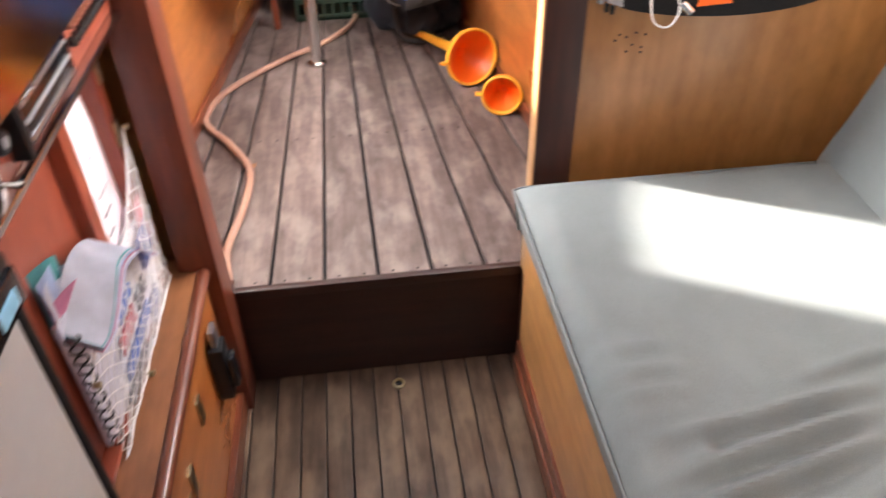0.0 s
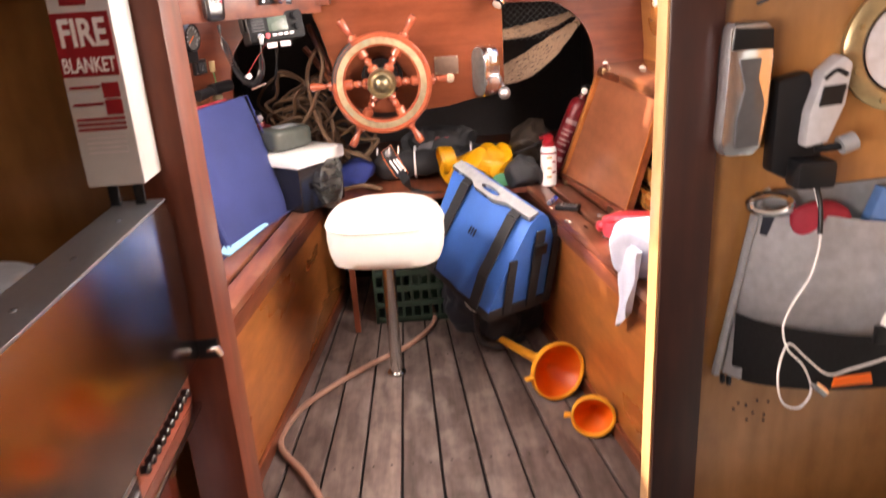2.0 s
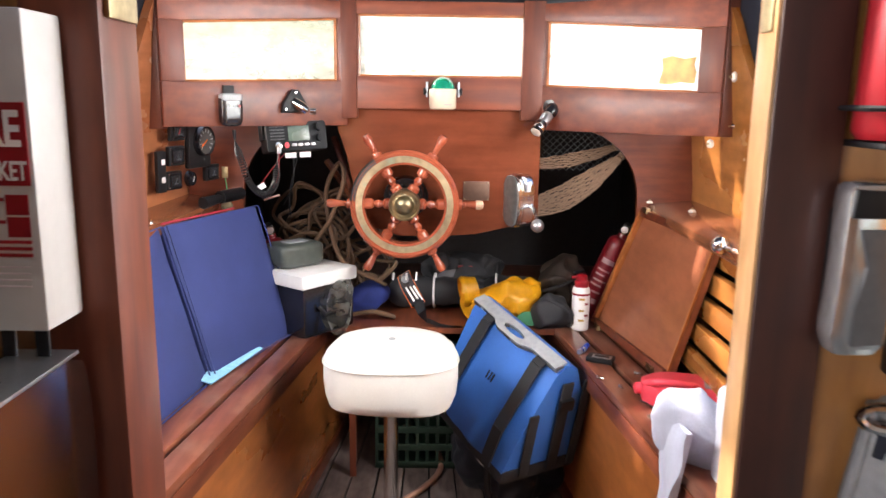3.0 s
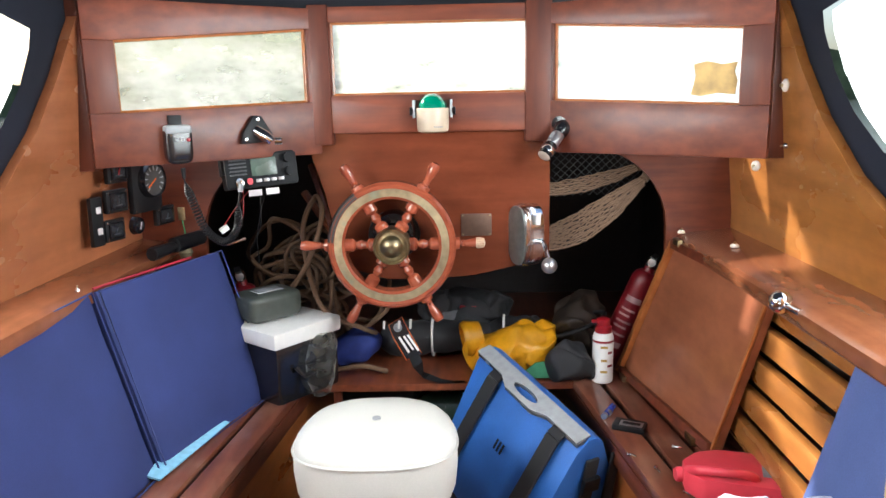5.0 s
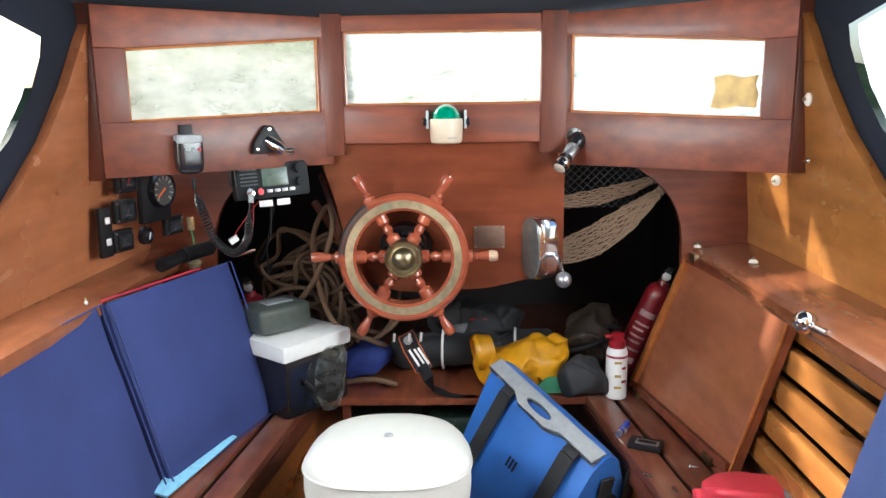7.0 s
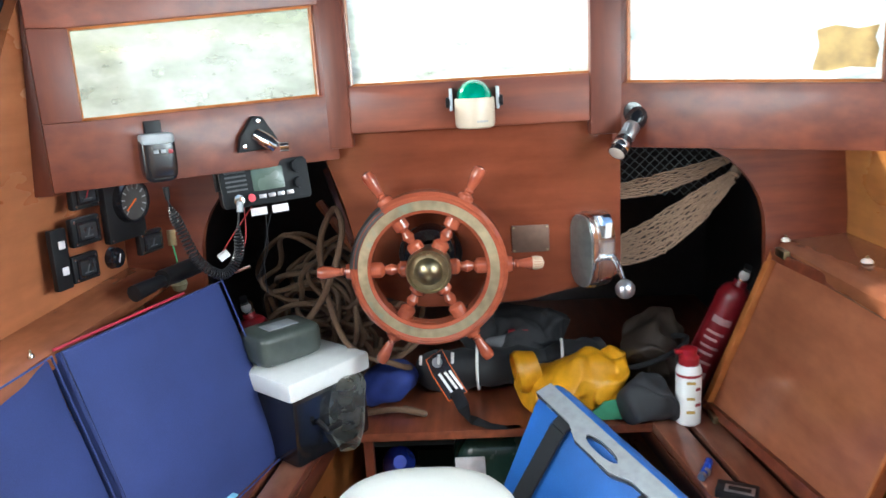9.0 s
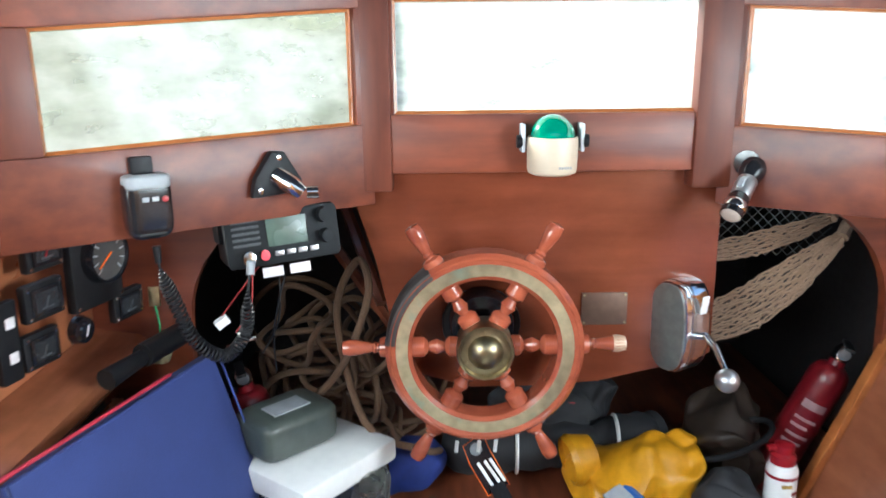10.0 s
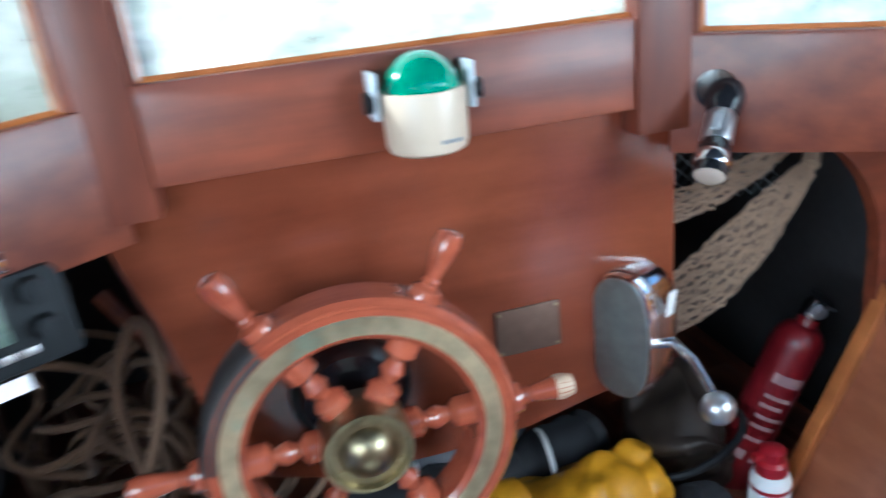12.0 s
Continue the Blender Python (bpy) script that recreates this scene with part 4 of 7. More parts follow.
g0 = gauge_plate(0.137, 1.043, 0.098, 0.118, 0.016, name="gauge_panel")
GC = (0.146, 1.056)
part("gauge_rim", lathe([(0.031, 0.010), (0.036, 0.026), (0.039, 0.026), (0.041, 0.010)], 36, axis_m=mi @ Matrix.Translation((*GC, 0.006))), BLACKGLOSS, g0)
part("gauge_face", lathe([(0, 0.022), (0.036, 0.022), (0.036, 0.012), (0, 0.012)], 36, axis_m=mi @ Matrix.Translation((*GC, 0.006))), plain("dial_face", (0.075, 0.072, 0.068), 0.15, coat=0.5), g0)
for k in range(11):
    a = radians(225 - k * 27)
    part("tick", moved(box(0.023, 0.032, -0.0010, 0.0010, 0, 0.0012), mi @ Matrix.Translation((*GC, 0.028)) @ Matrix.Rotation(a, 4, "Z")), GREY, g0)
part("needle", moved(box(-0.006, 0.026, -0.0012, 0.0012, 0, 0.0015), mi @ Matrix.Translation((*GC, 0.029)) @ Matrix.Rotation(radians(215), 4, "Z")), ORANGE, g0)
for sx, sz in ((-1, -1), (1, -1), (-1, 1), (1, 1)):
    part("screw", lathe([(0, 0.018), (0.0028, 0.017), (0.0028, 0.015), (0, 0.015)], 8, axis_m=mi @ Matrix.Translation((0.137 + sx * 0.043, 1.043 + sz * 0.053, 0))), CHROME, g0)
# small square meters: dark face behind a bezel, pointer mark and scale line
for u, z, w, h in ((0.049, 1.087, 0.063, 0.054), (0.040, 1.022, 0.066, 0.050), (0.027, 0.960, 0.060, 0.048), (0.199, 0.966, 0.066, 0.044)):
    g = gauge_plate(u, z, w, h, 0.013, name="meter")
    part("bezel", moved(box(u - w * 0.36, u + w * 0.36, z - h * 0.36, z + h * 0.36, 0.012, 0.016, 0.0015), mi), BLACKGLOSS, g)
    part("window", moved(box(u - w * 0.28, u + w * 0.28, z - h * 0.26, z + h * 0.26, 0.0155, 0.0168), mi), plain("meter_face", (0.030, 0.031, 0.033), 0.12, coat=0.5), g)
    part("pointer", moved(box(-0.0012, 0.0012, -0.010, 0.006, 0.0166, 0.0176), mi @ Matrix.Translation((u, z, 0)) @ Matrix.Rotation(radians(-25), 4, "Z")), REDPAINT if z > 1.05 else DARKGRILLE, g)
    part("scale_line", moved(box(u - w * 0.16, u + w * 0.14, z - h * 0.20, z - h * 0.155, 0.0166, 0.0174), mi), DARKGRILLE, g)
    for sx, sz in ((-1, -1), (1, -1), (-1, 1), (1, 1)):
        part("screw", lathe([(0, 0.0155), (0.0028, 0.0145), (0.0028, 0.012), (0, 0.012)], 8, axis_m=mi @ Matrix.Translation((u + sx * (w / 2 - 0.006), z + sz * (h / 2 - 0.006), 0))), CHROME, g)
g = gauge_plate(-0.022, 0.985, 0.034, 0.105, name="switch_panel")
for z in (0.965, 1.010):
    part("indicator", moved(box(-0.026, -0.012, z - 0.007, z + 0.007, 0.011, 0.0135, 0.002), mi), PAPER, g)
part("round_switch", lathe([(0, 0.016), (0.010, 0.016), (0.0125, 0.013), (0.0185, 0.012), (0.021, 0), (0, 0)], 24, axis_m=mi @ Matrix.Translation((0.104, 0.957, 0))), BLACKGLOSS, inst)
part("round_mark", moved(box(-0.0012, 0.0012, -0.008, 0.008, 0.016, 0.017), mi @ Matrix.Translation((0.104, 0.957, 0)) @ Matrix.Rotation(radians(-20), 4, "Z")), PAPER, inst)
keyring = thing("ignition_key", "brass key on a cord with a cork float", "key")
kp = mi @ Vector((0.248, 0.966, 0.02))
part("key_blade", moved(box(-0.009, 0.009, -0.0015, 0.0015, -0.02, 0.012, 0.001), Matrix.Translation(kp)), BRASS, keyring)
part("cord", tube([kp + Vector((0, 0, -0.018)), kp + Vector((0.004, 0.0, -0.05)), kp + Vector((0.002, 0, -0.085))], 0.0016, 6), plain("green_cord", (0.05, 0.35, 0.12), 0.7), keyring, "thin green cord")
part("float", lathe([(0, -0.018), (0.012, -0.013), (0.017, 0), (0.012, 0.013), (0, 0.018)], 16, axis_m=Matrix.Translation(kp + Vector((0.002, 0, -0.10)))), plain("cork", (0.16, 0.13, 0.07), 0.8), keyring)

# back cushions on the port bench
def back_cushion(c, piped):
    e = thing("back_cushion", "dark blue canvas back cushion leaning on the ledge", "cushion", group="back cushions")
    part("cover", slab(c, 0.045, 14, 0.45, wob=0.004), NAVYSEAT, e)
    a, b, cc, d = (Vector(p) for p in c)
    part("seam", tube([a, b, cc, d], 0.0022, 6, closed=True), NAVYSEAT, e)
    if piped:
        part("red_piping", tube([d + Vector((-0.012, 0, 0.004)), (cc * 0.75 + d * 0.25) + Vector((-0.012, 0, 0.004))], 0.0026, 6), plain("crimson_piping", (0.42, 0.02, 0.045), 0.6), e, "red edge piping")


back_cushion([(-0.535, 0.945, 0.503), (-0.415, 1.345, 0.503), (-0.525, 1.365, 0.868), (-0.645, 0.972, 0.872)], True)
back_cushion([(-0.60, 0.46, 0.503), (-0.543, 0.93, 0.503), (-0.652, 0.955, 0.872), (-0.69, 0.47, 0.868)], True)
back_cushion_r = thing("back_cushion", "blue canvas cushion standing on the starboard bench", "cushion", group="back cushions")
part("cover", slab([(0.52, 0.60, 0.503), (0.53, 0.22, 0.503), (0.64, 0.20, 0.84), (0.63, 0.62, 0.84)], 0.045, 12, 0.45), cloth("lighter_blue_canvas", (0.075, 0.115, 0.30), 700), back_cushion_r)
towel = thing("light_blue_towel", "light blue towel poking from under a cushion", "towel")
part("towel", slab([(-0.475, 1.16, 0.504), (-0.535, 0.90, 0.504), (-0.57, 0.90, 0.516), (-0.51, 1.16, 0.516)], 0.006, 8, 0.3, wob=0.002), LIGHTBLUE, towel)

# hinged locker lid leaning on the starboard ledge
LIDC = [Vector(p) for p in ((0.482, 1.462, 0.502), (0.568, 0.985, 0.502), (0.645, 0.925, 0.868), (0.604, 1.425, 0.862))]
lid = thing("locker_lid", "varnished locker lid leaning against the ledge, hinges showing", "lid")
part("panel", slab(LIDC, 0.018, 6, 0.1), wood("lid_varnish", (0.29, 0.092, 0.042), (0.39, 0.138, 0.066), "y", (0.25, 0.4), 0.35, fine=0.6), lid)
for p, q, nm in ((3, 2, "batten"), (0, 1, "batten"), (3, 0, "end_lip"), (2, 1, "end_lip")):
    nrm = (LIDC[1] - LIDC[0]).cross(LIDC[3] - LIDC[0]).normalized()
    if nrm.x > 0:
        nrm = -nrm
    own = bmesh.new()
    d = LIDC[q] - LIDC[p]
    inn = (sum(LIDC, Vector()) / 4 - (LIDC[p] + LIDC[q]) / 2).normalized()
    mb = plane_m(LIDC[p], d, inn)
    s_ = 1 if mb.to_3x3().col[2].dot(nrm) > 0 else -1
    wl = 0.007 if p == 2 else 0.020
    part(nm, prism([(0.0, 0), (d.length, 0), (d.length - 0.008, wl), (0.008, wl)], s_ * (0.006 if p == 2 else 0.014), mb, bev=0.0015), BENCH if nm == "end_lip" else RED, lid)
for p in (LIDC[3].lerp(LIDC[2], 0.10), LIDC[3].lerp(LIDC[2], 0.92), LIDC[0].lerp(LIDC[1], 0.12), LIDC[0].lerp(LIDC[1], 0.86)):
    part("hinge", moved(box(-0.006, 0.006, -0.022, 0.022, -0.008, 0.008, 0.001), Matrix.Translation(p + Vector((-0.012, 0, 0.004)))), BRASS, lid)
catch = thing("ball_latch", "chrome ball latch under the ledge", "latch", (0.598, 0.794, 0.878))
part("ball", lathe([(0, -0.02)] + [(0.02 * math.cos(a), 0.02 * math.sin(a)) for a in np.linspace(-1.4, 1.4, 11)] + [(0, 0.02)], 20), CHROME, catch)
part("stem", tube([(0, 0, 0), (0.004, -0.03, -0.002), (0.008, -0.06, -0.002)], 0.006, 10), CHROME, catch)

# slats behind the lid
for s in (-1, 1):
    bk = thing("slatted_backrest", "golden varnished slats behind the bench", "backrest", group="slatted backrests")
    for k in range(5):
        ox = -0.05 if s < 0 else 0.0
        z = 0.535 + k * 0.064
        part("slat", moved(box(min(s * 0.635, s * 0.655), max(s * 0.635, s * 0.655), 0.08, 1.40, z, z + 0.05, 0.004), pose(s * 0.012 * (k - 2) + ox, 0, 0)), GOLD, bk)

# clips, knobs and small fittings
def button(at, rx, rz, r=0.012, material=CREAM):
    e = thing("turn_button", "small cream turn fastener", "fastener", at, group="turn fasteners")
    part("disc", lathe([(0, 0.008), (r * 0.6, 0.007), (r, 0.003), (r, 0), (0, 0)], 18, axis_m=pose(0, 0, 0, rx, 0, rz)), material, e)
    part("stud", lathe([(0, 0.013), (r * 0.3, 0.012), (r * 0.3, 0.007), (0, 0.007)], 10, axis_m=pose(0, 0, 0, rx, 0, rz)), BRASS, e)


button((0.709, 1.085, 1.237), 90, -90, 0.013)
button((0.69, 1.16, 1.072), 90, -60, 0.011)
button((0.612, 1.40, 0.885), 0, 0, 0.009)
button((0.672, 1.205, 0.888), 0, 0, 0.010)
button((0.707, 1.06, 1.12), 90, -90, 0.006, STEEL)
button((-0.66, 0.92, 0.884), 0, 0, 0.005, STEEL)

# things on the shelf and in the locker mouth
wb = thing("cool_box", "black box with a white lid beside the bench cushion", "box", (-0.385, 1.385, 0.50), 52)
part("body", box(-0.10, 0.10, -0.085, 0.085, 0.0, 0.145, 0.012), BLACKGLOSS, wb)
part("lid", box(-0.108, 0.108, -0.092, 0.092, 0.145, 0.185, 0.008), WHITE, wb, "white moulded lid")
part("handle", tube([(-0.05, -0.094, 0.09), (-0.04, -0.112, 0.07), (0.04, -0.112, 0.07), (0.05, -0.094, 0.09)], 0.006, 8), BLACK, wb)
cb_ = thing("instrument_box", "dark grey-green instrument box on the white lid", "box", (-0.43, 1.40, 0.685), 45)
part("case", moved(pillow(0.15, 0.11, 0.075, 6, 12), Matrix.Identity(4)), plain("grey_green_paint", (0.06, 0.07, 0.06), 0.3, coat=0.3), cb_)
part("label", box(-0.04, 0.03, -0.03, 0.012, 0.074, 0.0765, 0.001), GREY, cb_, "worn grey label")
pb = thing("plastic_bag", "crumpled clear plastic bag hanging by the box", "bag", (-0.292, 1.36, 0.50))
part("film", moved(pillow(0.075, 0.11, 0.16, 3, 14, 0.3, 0.022, 3), Matrix.Identity(4)), BAGGIE, pb)
can = thing("spray_can", "white spray can with a red cap standing on the bench", "spray can", (0.425, 1.40, SEAT_Z))
part("can", lathe([(0, 0), (0.024, 0), (0.0265, 0.003), (0.0265, 0.120), (0.022, 0.132), (0, 0.132)], 28), WHITE, can)
part("cap", lathe([(0, 0.129), (0.021, 0.129), (0.021, 0.147), (0.016, 0.152), (0.017, 0.166), (0.01, 0.170), (0, 0.170)], 24), REDPAINT, can, "red spray cap")
part("nozzle", box(-0.03, 0.0, -0.006, 0.006, 0.156, 0.165, 0.002), REDPAINT, can)
for k, (z, w) in enumerate(((0.095, 0.018), (0.08, 0.012), (0.06, 0.016), (0.045, 0.014), (0.03, 0.018))):
    part("print_bar", moved(box(-w / 2, w / 2, -0.0275, -0.0262, z, z + 0.006), pose(0, 0, 0, 0, 0, 30 if k % 2 else -4)), REDPAINT if k % 2 else plain("gold_print", (0.45, 0.28, 0.06), 0.5), can)
part("red_band", lathe([(0.0266, 0.108), (0.0269, 0.109), (0.0269, 0.113), (0.0266, 0.114)], 28), REDPAINT, can)


def extinguisher(at, rx, ry, rz, h=0.26, r=0.042, label="red fire extinguisher leaning in the locker opening"):
    e = new("fire_extinguisher")
    e.matrix_world = pose(*at, rx, ry, rz)
    tagged(e, label, "fire extinguisher")
    # small bottles stand in shadow, which is put into their darker red
    part("cylinder", lathe([(0, 0), (r - 0.006, 0), (r, 0.008), (r, h * 0.78)] + [(0.014 + (r - 0.014) * math.cos(a), h * 0.78 + 0.032 * math.sin(a)) for a in np.linspace(0.2, 1.5, 6)] + [(0.014, h * 0.78 + 0.05), (0, h * 0.78 + 0.05)], 32), REDPAINT if h > 0.35 else SHADERED, e)
    part("valve", lathe([(0, 0), (0.016, 0), (0.016, 0.02), (0.01, 0.03), (0, 0.03)], 16, axis_m=pose(0, 0, h * 0.78 + 0.045)), CHROME, e)
    part("gauge", lathe([(0, 0.02), (0.011, 0.019), (0.011, 0.012), (0, 0.012)], 16, axis_m=pose(0, 0, h * 0.78 + 0.06, 90)), SILVERTRIM, e)
    part("lever", box(-0.008, 0.008, -0.045, 0.02, h * 0.78 + 0.074, h * 0.78 + 0.080, 0.002), BLACK, e)
    for k, (z, a0, a1) in enumerate(((0.60, -34, 34), (0.52, -34, 30), (0.47, -34, 16), (0.41, -34, 34), (0.36, -34, 24), (0.29, -30, 34), (0.18, -34, -12), (0.18, 2, 34))):
        bm = bmesh.new()
        hh = 0.016 if k in (0, 6, 7) else 0.006
        vs = []
        for i in range(9):
            a = radians(-90 + a0 + (a1 - a0) * i / 8)
            vs.append([bm.verts.new((q * math.cos(a), q * math.sin(a), h * z + zz)) for q, zz in ((r + 0.0009, 0), (r + 0.0009, hh), (r + 0.0002, hh), (r + 0.0002, 0))])
        for p, q in zip(vs, vs[1:]):
            for j in range(4):
                bm.faces.new((p[j], p[(j + 1) % 4], q[(j + 1) % 4], q[j]))
        bm.faces.new(vs[0]), bm.faces.new(vs[-1])
        part("print_bar", bm, PAPER if h > 0.35 else SHADEPRINT, e)
    return e


extinguisher((0.462, 1.545, 0.50), -4, 22, -25, 0.32, 0.036)
extinguisher((-0.47, 1.50, 0.52), 0, -12, 20, 0.26, 0.036, "small red fire extinguisher behind the cushions")

yb = thing("oilskin_bag", "crumpled yellow oilskin bag on the shelf", "bag", (0.215, 1.50, 0.498), -8)
part("sack", moved(pillow(0.25, 0.15, 0.12, 2.6, 40, 0.3, 0.048, 7), pose(0, 0, 0, 0, -6, 12)), YELLOW, yb)
part("cuff", moved(lathe([(0.045, 0), (0.05, 0.01), (0.038, 0.05), (0.036, 0.05), (0.046, 0.01), (0.041, 0)], 20), pose(-0.145, -0.02, 0.085, 0, 80, 20)), YELLOW, yb)
part("green_edge", moved(slab([(0.0, -0.085, 0.004), (0.10, -0.07, 0.004), (0.11, -0.055, 0.05), (0.05, -0.075, 0.045)], 0.006, 5), Matrix.Identity(4)), plain("green_cloth", (0.05, 0.25, 0.12), 0.7), yb, "green and white edge")
hm = thing("leather_cap", "dark brown leather cap with goggles", "cap", (0.395, 1.575, 0.50))
part("shell", moved(pillow(0.14, 0.14, 0.16, 2.6, 30, 0.2, 0.06, 11), Matrix.Identity(4)), plain("dark_brown_leather", (0.032, 0.021, 0.014), 0.55, grain=30, amount=0.3, stain=0.4), hm)
part("rim", tube([(0.075 * math.cos(a) - 0.02, 0.05 * math.sin(a) - 0.07, 0.12 + 0.03 * math.cos(a)) for a in np.linspace(0, 2 * math.pi, 20, endpoint=False)], 0.006, 8, closed=True), BLACK, hm)
dk = thing("dark_pouch", "soft dark grey pouch behind the bag", "pouch", (0.345, 1.42, 0.50))
part("pouch", moved(pillow(0.11, 0.10, 0.09, 2.6, 20, 0.3, 0.045, 5), Matrix.Identity(4)), BAGBLACK, dk)
strap = thing("lifejacket_strap", "black webbing strap with a printed orange-edged tag", "strap", (-0.09, 1.49, 0.60))
tm = plane_m((0.0, -0.022, 0.0), (0.55, -0.02, -0.8), (0.75, 0.35, 0.55))
spine = [(0.020, -0.040, -0.030), (0.038, -0.058, -0.062), (0.062, -0.074, -0.088), (0.095, -0.086, -0.096), (0.130, -0.090, -0.098), (0.160, -0.086, -0.098)]
half = [0.017, 0.019, 0.018, 0.014, 0.009, 0.006]
bm = bmesh.new()
secs = []
for i, (p, hw) in enumerate(zip(spine, half)):
    d = Vector(spine[min(i + 1, 5)]) - Vector(spine[max(i - 1, 0)])
    side = Vector((0.25, 1, 0.3)).cross(d).normalized() if i < 2 else Vector((0, 0, 1)).cross(d).normalized()
    if secs and side.dot(secs[-1][1] - secs[-1][0]) < 0:
        side = -side
    secs.append((Vector(p) - side * hw, Vector(p) + side * hw))
rows = [[bm.verts.new(q) for q in sec] for sec in secs]
for r0, r1 in zip(rows, rows[1:]):
    bm.faces.new((r0[0], r0[1], r1[1], r1[0]))
bmesh.ops.solidify(bm, geom=bm.faces[:], thickness=0.005)
part("strap_end", bm, plain("slate_webbing", (0.030, 0.034, 0.040), 0.6, grain=240, amount=0.3), strap, "flat tapered webbing tail")
for x in (-0.052, -0.012, 0.018):
    part("toggle", tube([(x, -0.030, 0.030), (x + 0.002, -0.033, 0.052 + 0.2 * max(x, 0))], 0.0035, 8), WHITE, strap, "small white toggle")
tg = part("tag", prism([(-0.055, -0.012), (-0.02, -0.022), (0.05, -0.03), (0.062, 0.014), (-0.01, 0.022), (-0.05, 0.030)], 0.003, tm), BLACKGLOSS, strap, "black tag edged in orange")
part("orange_edge", tube([tm @ Vector((*p, 0.003)) for p in ((-0.055, -0.012), (-0.02, -0.022), (0.05, -0.03), (0.062, 0.014), (-0.01, 0.022), (-0.05, 0.030))], 0.0012, 5, closed=True), ORANGE, tg)
for i, (a, b, c, d) in enumerate(((-0.012, -0.012, 0.05, -0.016), (-0.006, 0.0, 0.052, -0.002), (-0.002, 0.010, 0.05, 0.008))):
    part("print_bar", prism([(a, b), (c, d), (c, d + 0.006), (a, b + 0.006)], 0.001, tm @ Matrix.Translation((0, 0, 0.003))), WHITE, tg)
part("snap", lathe([(0, 0.0065), (0.010, 0.006), (0.012, 0.003), (0, 0.003)], 18, axis_m=tm @ Matrix.Translation((-0.034, 0.004, 0))), GREY, tg)
lj = thing("lifejacket_roll", "rolled black lifejacket lying across the shelf", "lifejacket", (0.03, 1.60, 0.498))
part("roll", tube([(-0.19, 0.02, 0.05), (-0.08, 0.0, 0.06), (0.05, 0.01, 0.062), (0.17, 0.03, 0.06), (0.25, 0.06, 0.052)], [0.03, 0.045, 0.052, 0.046, 0.052, 0.043, 0.05, 0.044, 0.050, 0.040], 14, smooth=4), BAGBLACK, lj)
for x in (-0.045, 0.155):
    part("white_band", tube([(x + 0.004 * math.cos(a), 0.01 + 0.055 * math.cos(a), 0.062 + 0.055 * math.sin(a)) for a in np.linspace(0, 2 * math.pi, 24, endpoint=False)], 0.004, 6, closed=True), WHITE, lj)
gb = thing("grey_holdall", "grey and red folded jacket behind the wheel", "jacket", (0.08, 1.72, 0.498))
part("fold", moved(pillow(0.27, 0.16, 0.18, 2.6, 26, 0.3, 0.05, 21), Matrix.Identity(4)), plain("grey_cloth", (0.030, 0.031, 0.034), 0.85, stain=0.4), gb)
part("red_patch", box(-0.02, 0.03, -0.084, -0.072, 0.12, 0.14, 0.004), REDPAINT, gb)
part("pale_panel", moved(pillow(0.12, 0.03, 0.07, 2.5, 10, 0.3, 0.02, 9), Matrix.Translation((-0.03, -0.075, 0.05))), plain("mid_grey_cloth", (0.16, 0.16, 0.17), 0.85), gb)
bs = thing("blue_cloth", "dark blue cloth at the locker mouth", "cloth", (-0.235, 1.56, 0.498))
part("cloth", moved(pillow(0.14, 0.12, 0.10, 2.5, 12, 0.3, 0.02, 31), Matrix.Identity(4)), plain("royal_cloth", (0.02, 0.04, 0.22), 0.8), bs)

# heap of tan rope in the port opening, one object for the tangle
rnd = random.Random(11)
rope = thing("rope_heap", "heap of tan rope coils in the port opening", "rope")
for c in range(24):
    cx, cy, cz = -0.345 + rnd.uniform(-0.10, 0.10), 1.60 + rnd.uniform(-0.05, 0.12), 0.54 + c * 0.0125
    tilt = pose(cx, cy, cz, rnd.uniform(40, 95), rnd.uniform(-35, 35), rnd.uniform(-40, 40))
    r0 = rnd.uniform(0.07, 0.13)
    loop = [tilt @ Vector((r0 * math.cos(a) * (1 + 0.25 * math.sin(2 * a + c)), r0 * 0.75 * math.sin(a), 0.035 * math.sin(3 * a + c))) for a in np.linspace(0, 2 * math.pi * 1.35, 22)]
    part("rope_coil", tube(loop, 0.0060, 8, smooth=3), ROPE, rope)
part("rope_end", tube([(-0.42, 1.50, 0.70), (-0.34, 1.46, 0.80), (-0.29, 1.46, 0.93), (-0.31, 1.50, 0.98), (-0.35, 1.50, 0.88), (-0.30, 1.44, 0.70), (-0.20, 1.47, 0.63), (-0.17, 1.52, 0.60)], 0.0068, 8, smooth=8), ROPE, rope)
part("rope_end", tube([(-0.27, 1.47, 0.515), (-0.20, 1.45, 0.53), (-0.14, 1.46, 0.512), (-0.19, 1.50, 0.51)], 0.0068, 8, smooth=8), ROPE, rope)
for p, q in (((-0.34, 1.62, 1.05), (-0.27, 1.50, 0.90)), ((-0.36, 1.60, 0.98), (-0.22, 1.52, 0.80))):
    st = thing("wooden_batten", "short varnished batten stowed in the port opening", "batten", group="stowed battens")
    part("batten", tube([p, q], 0.011, 6), REDY, st)

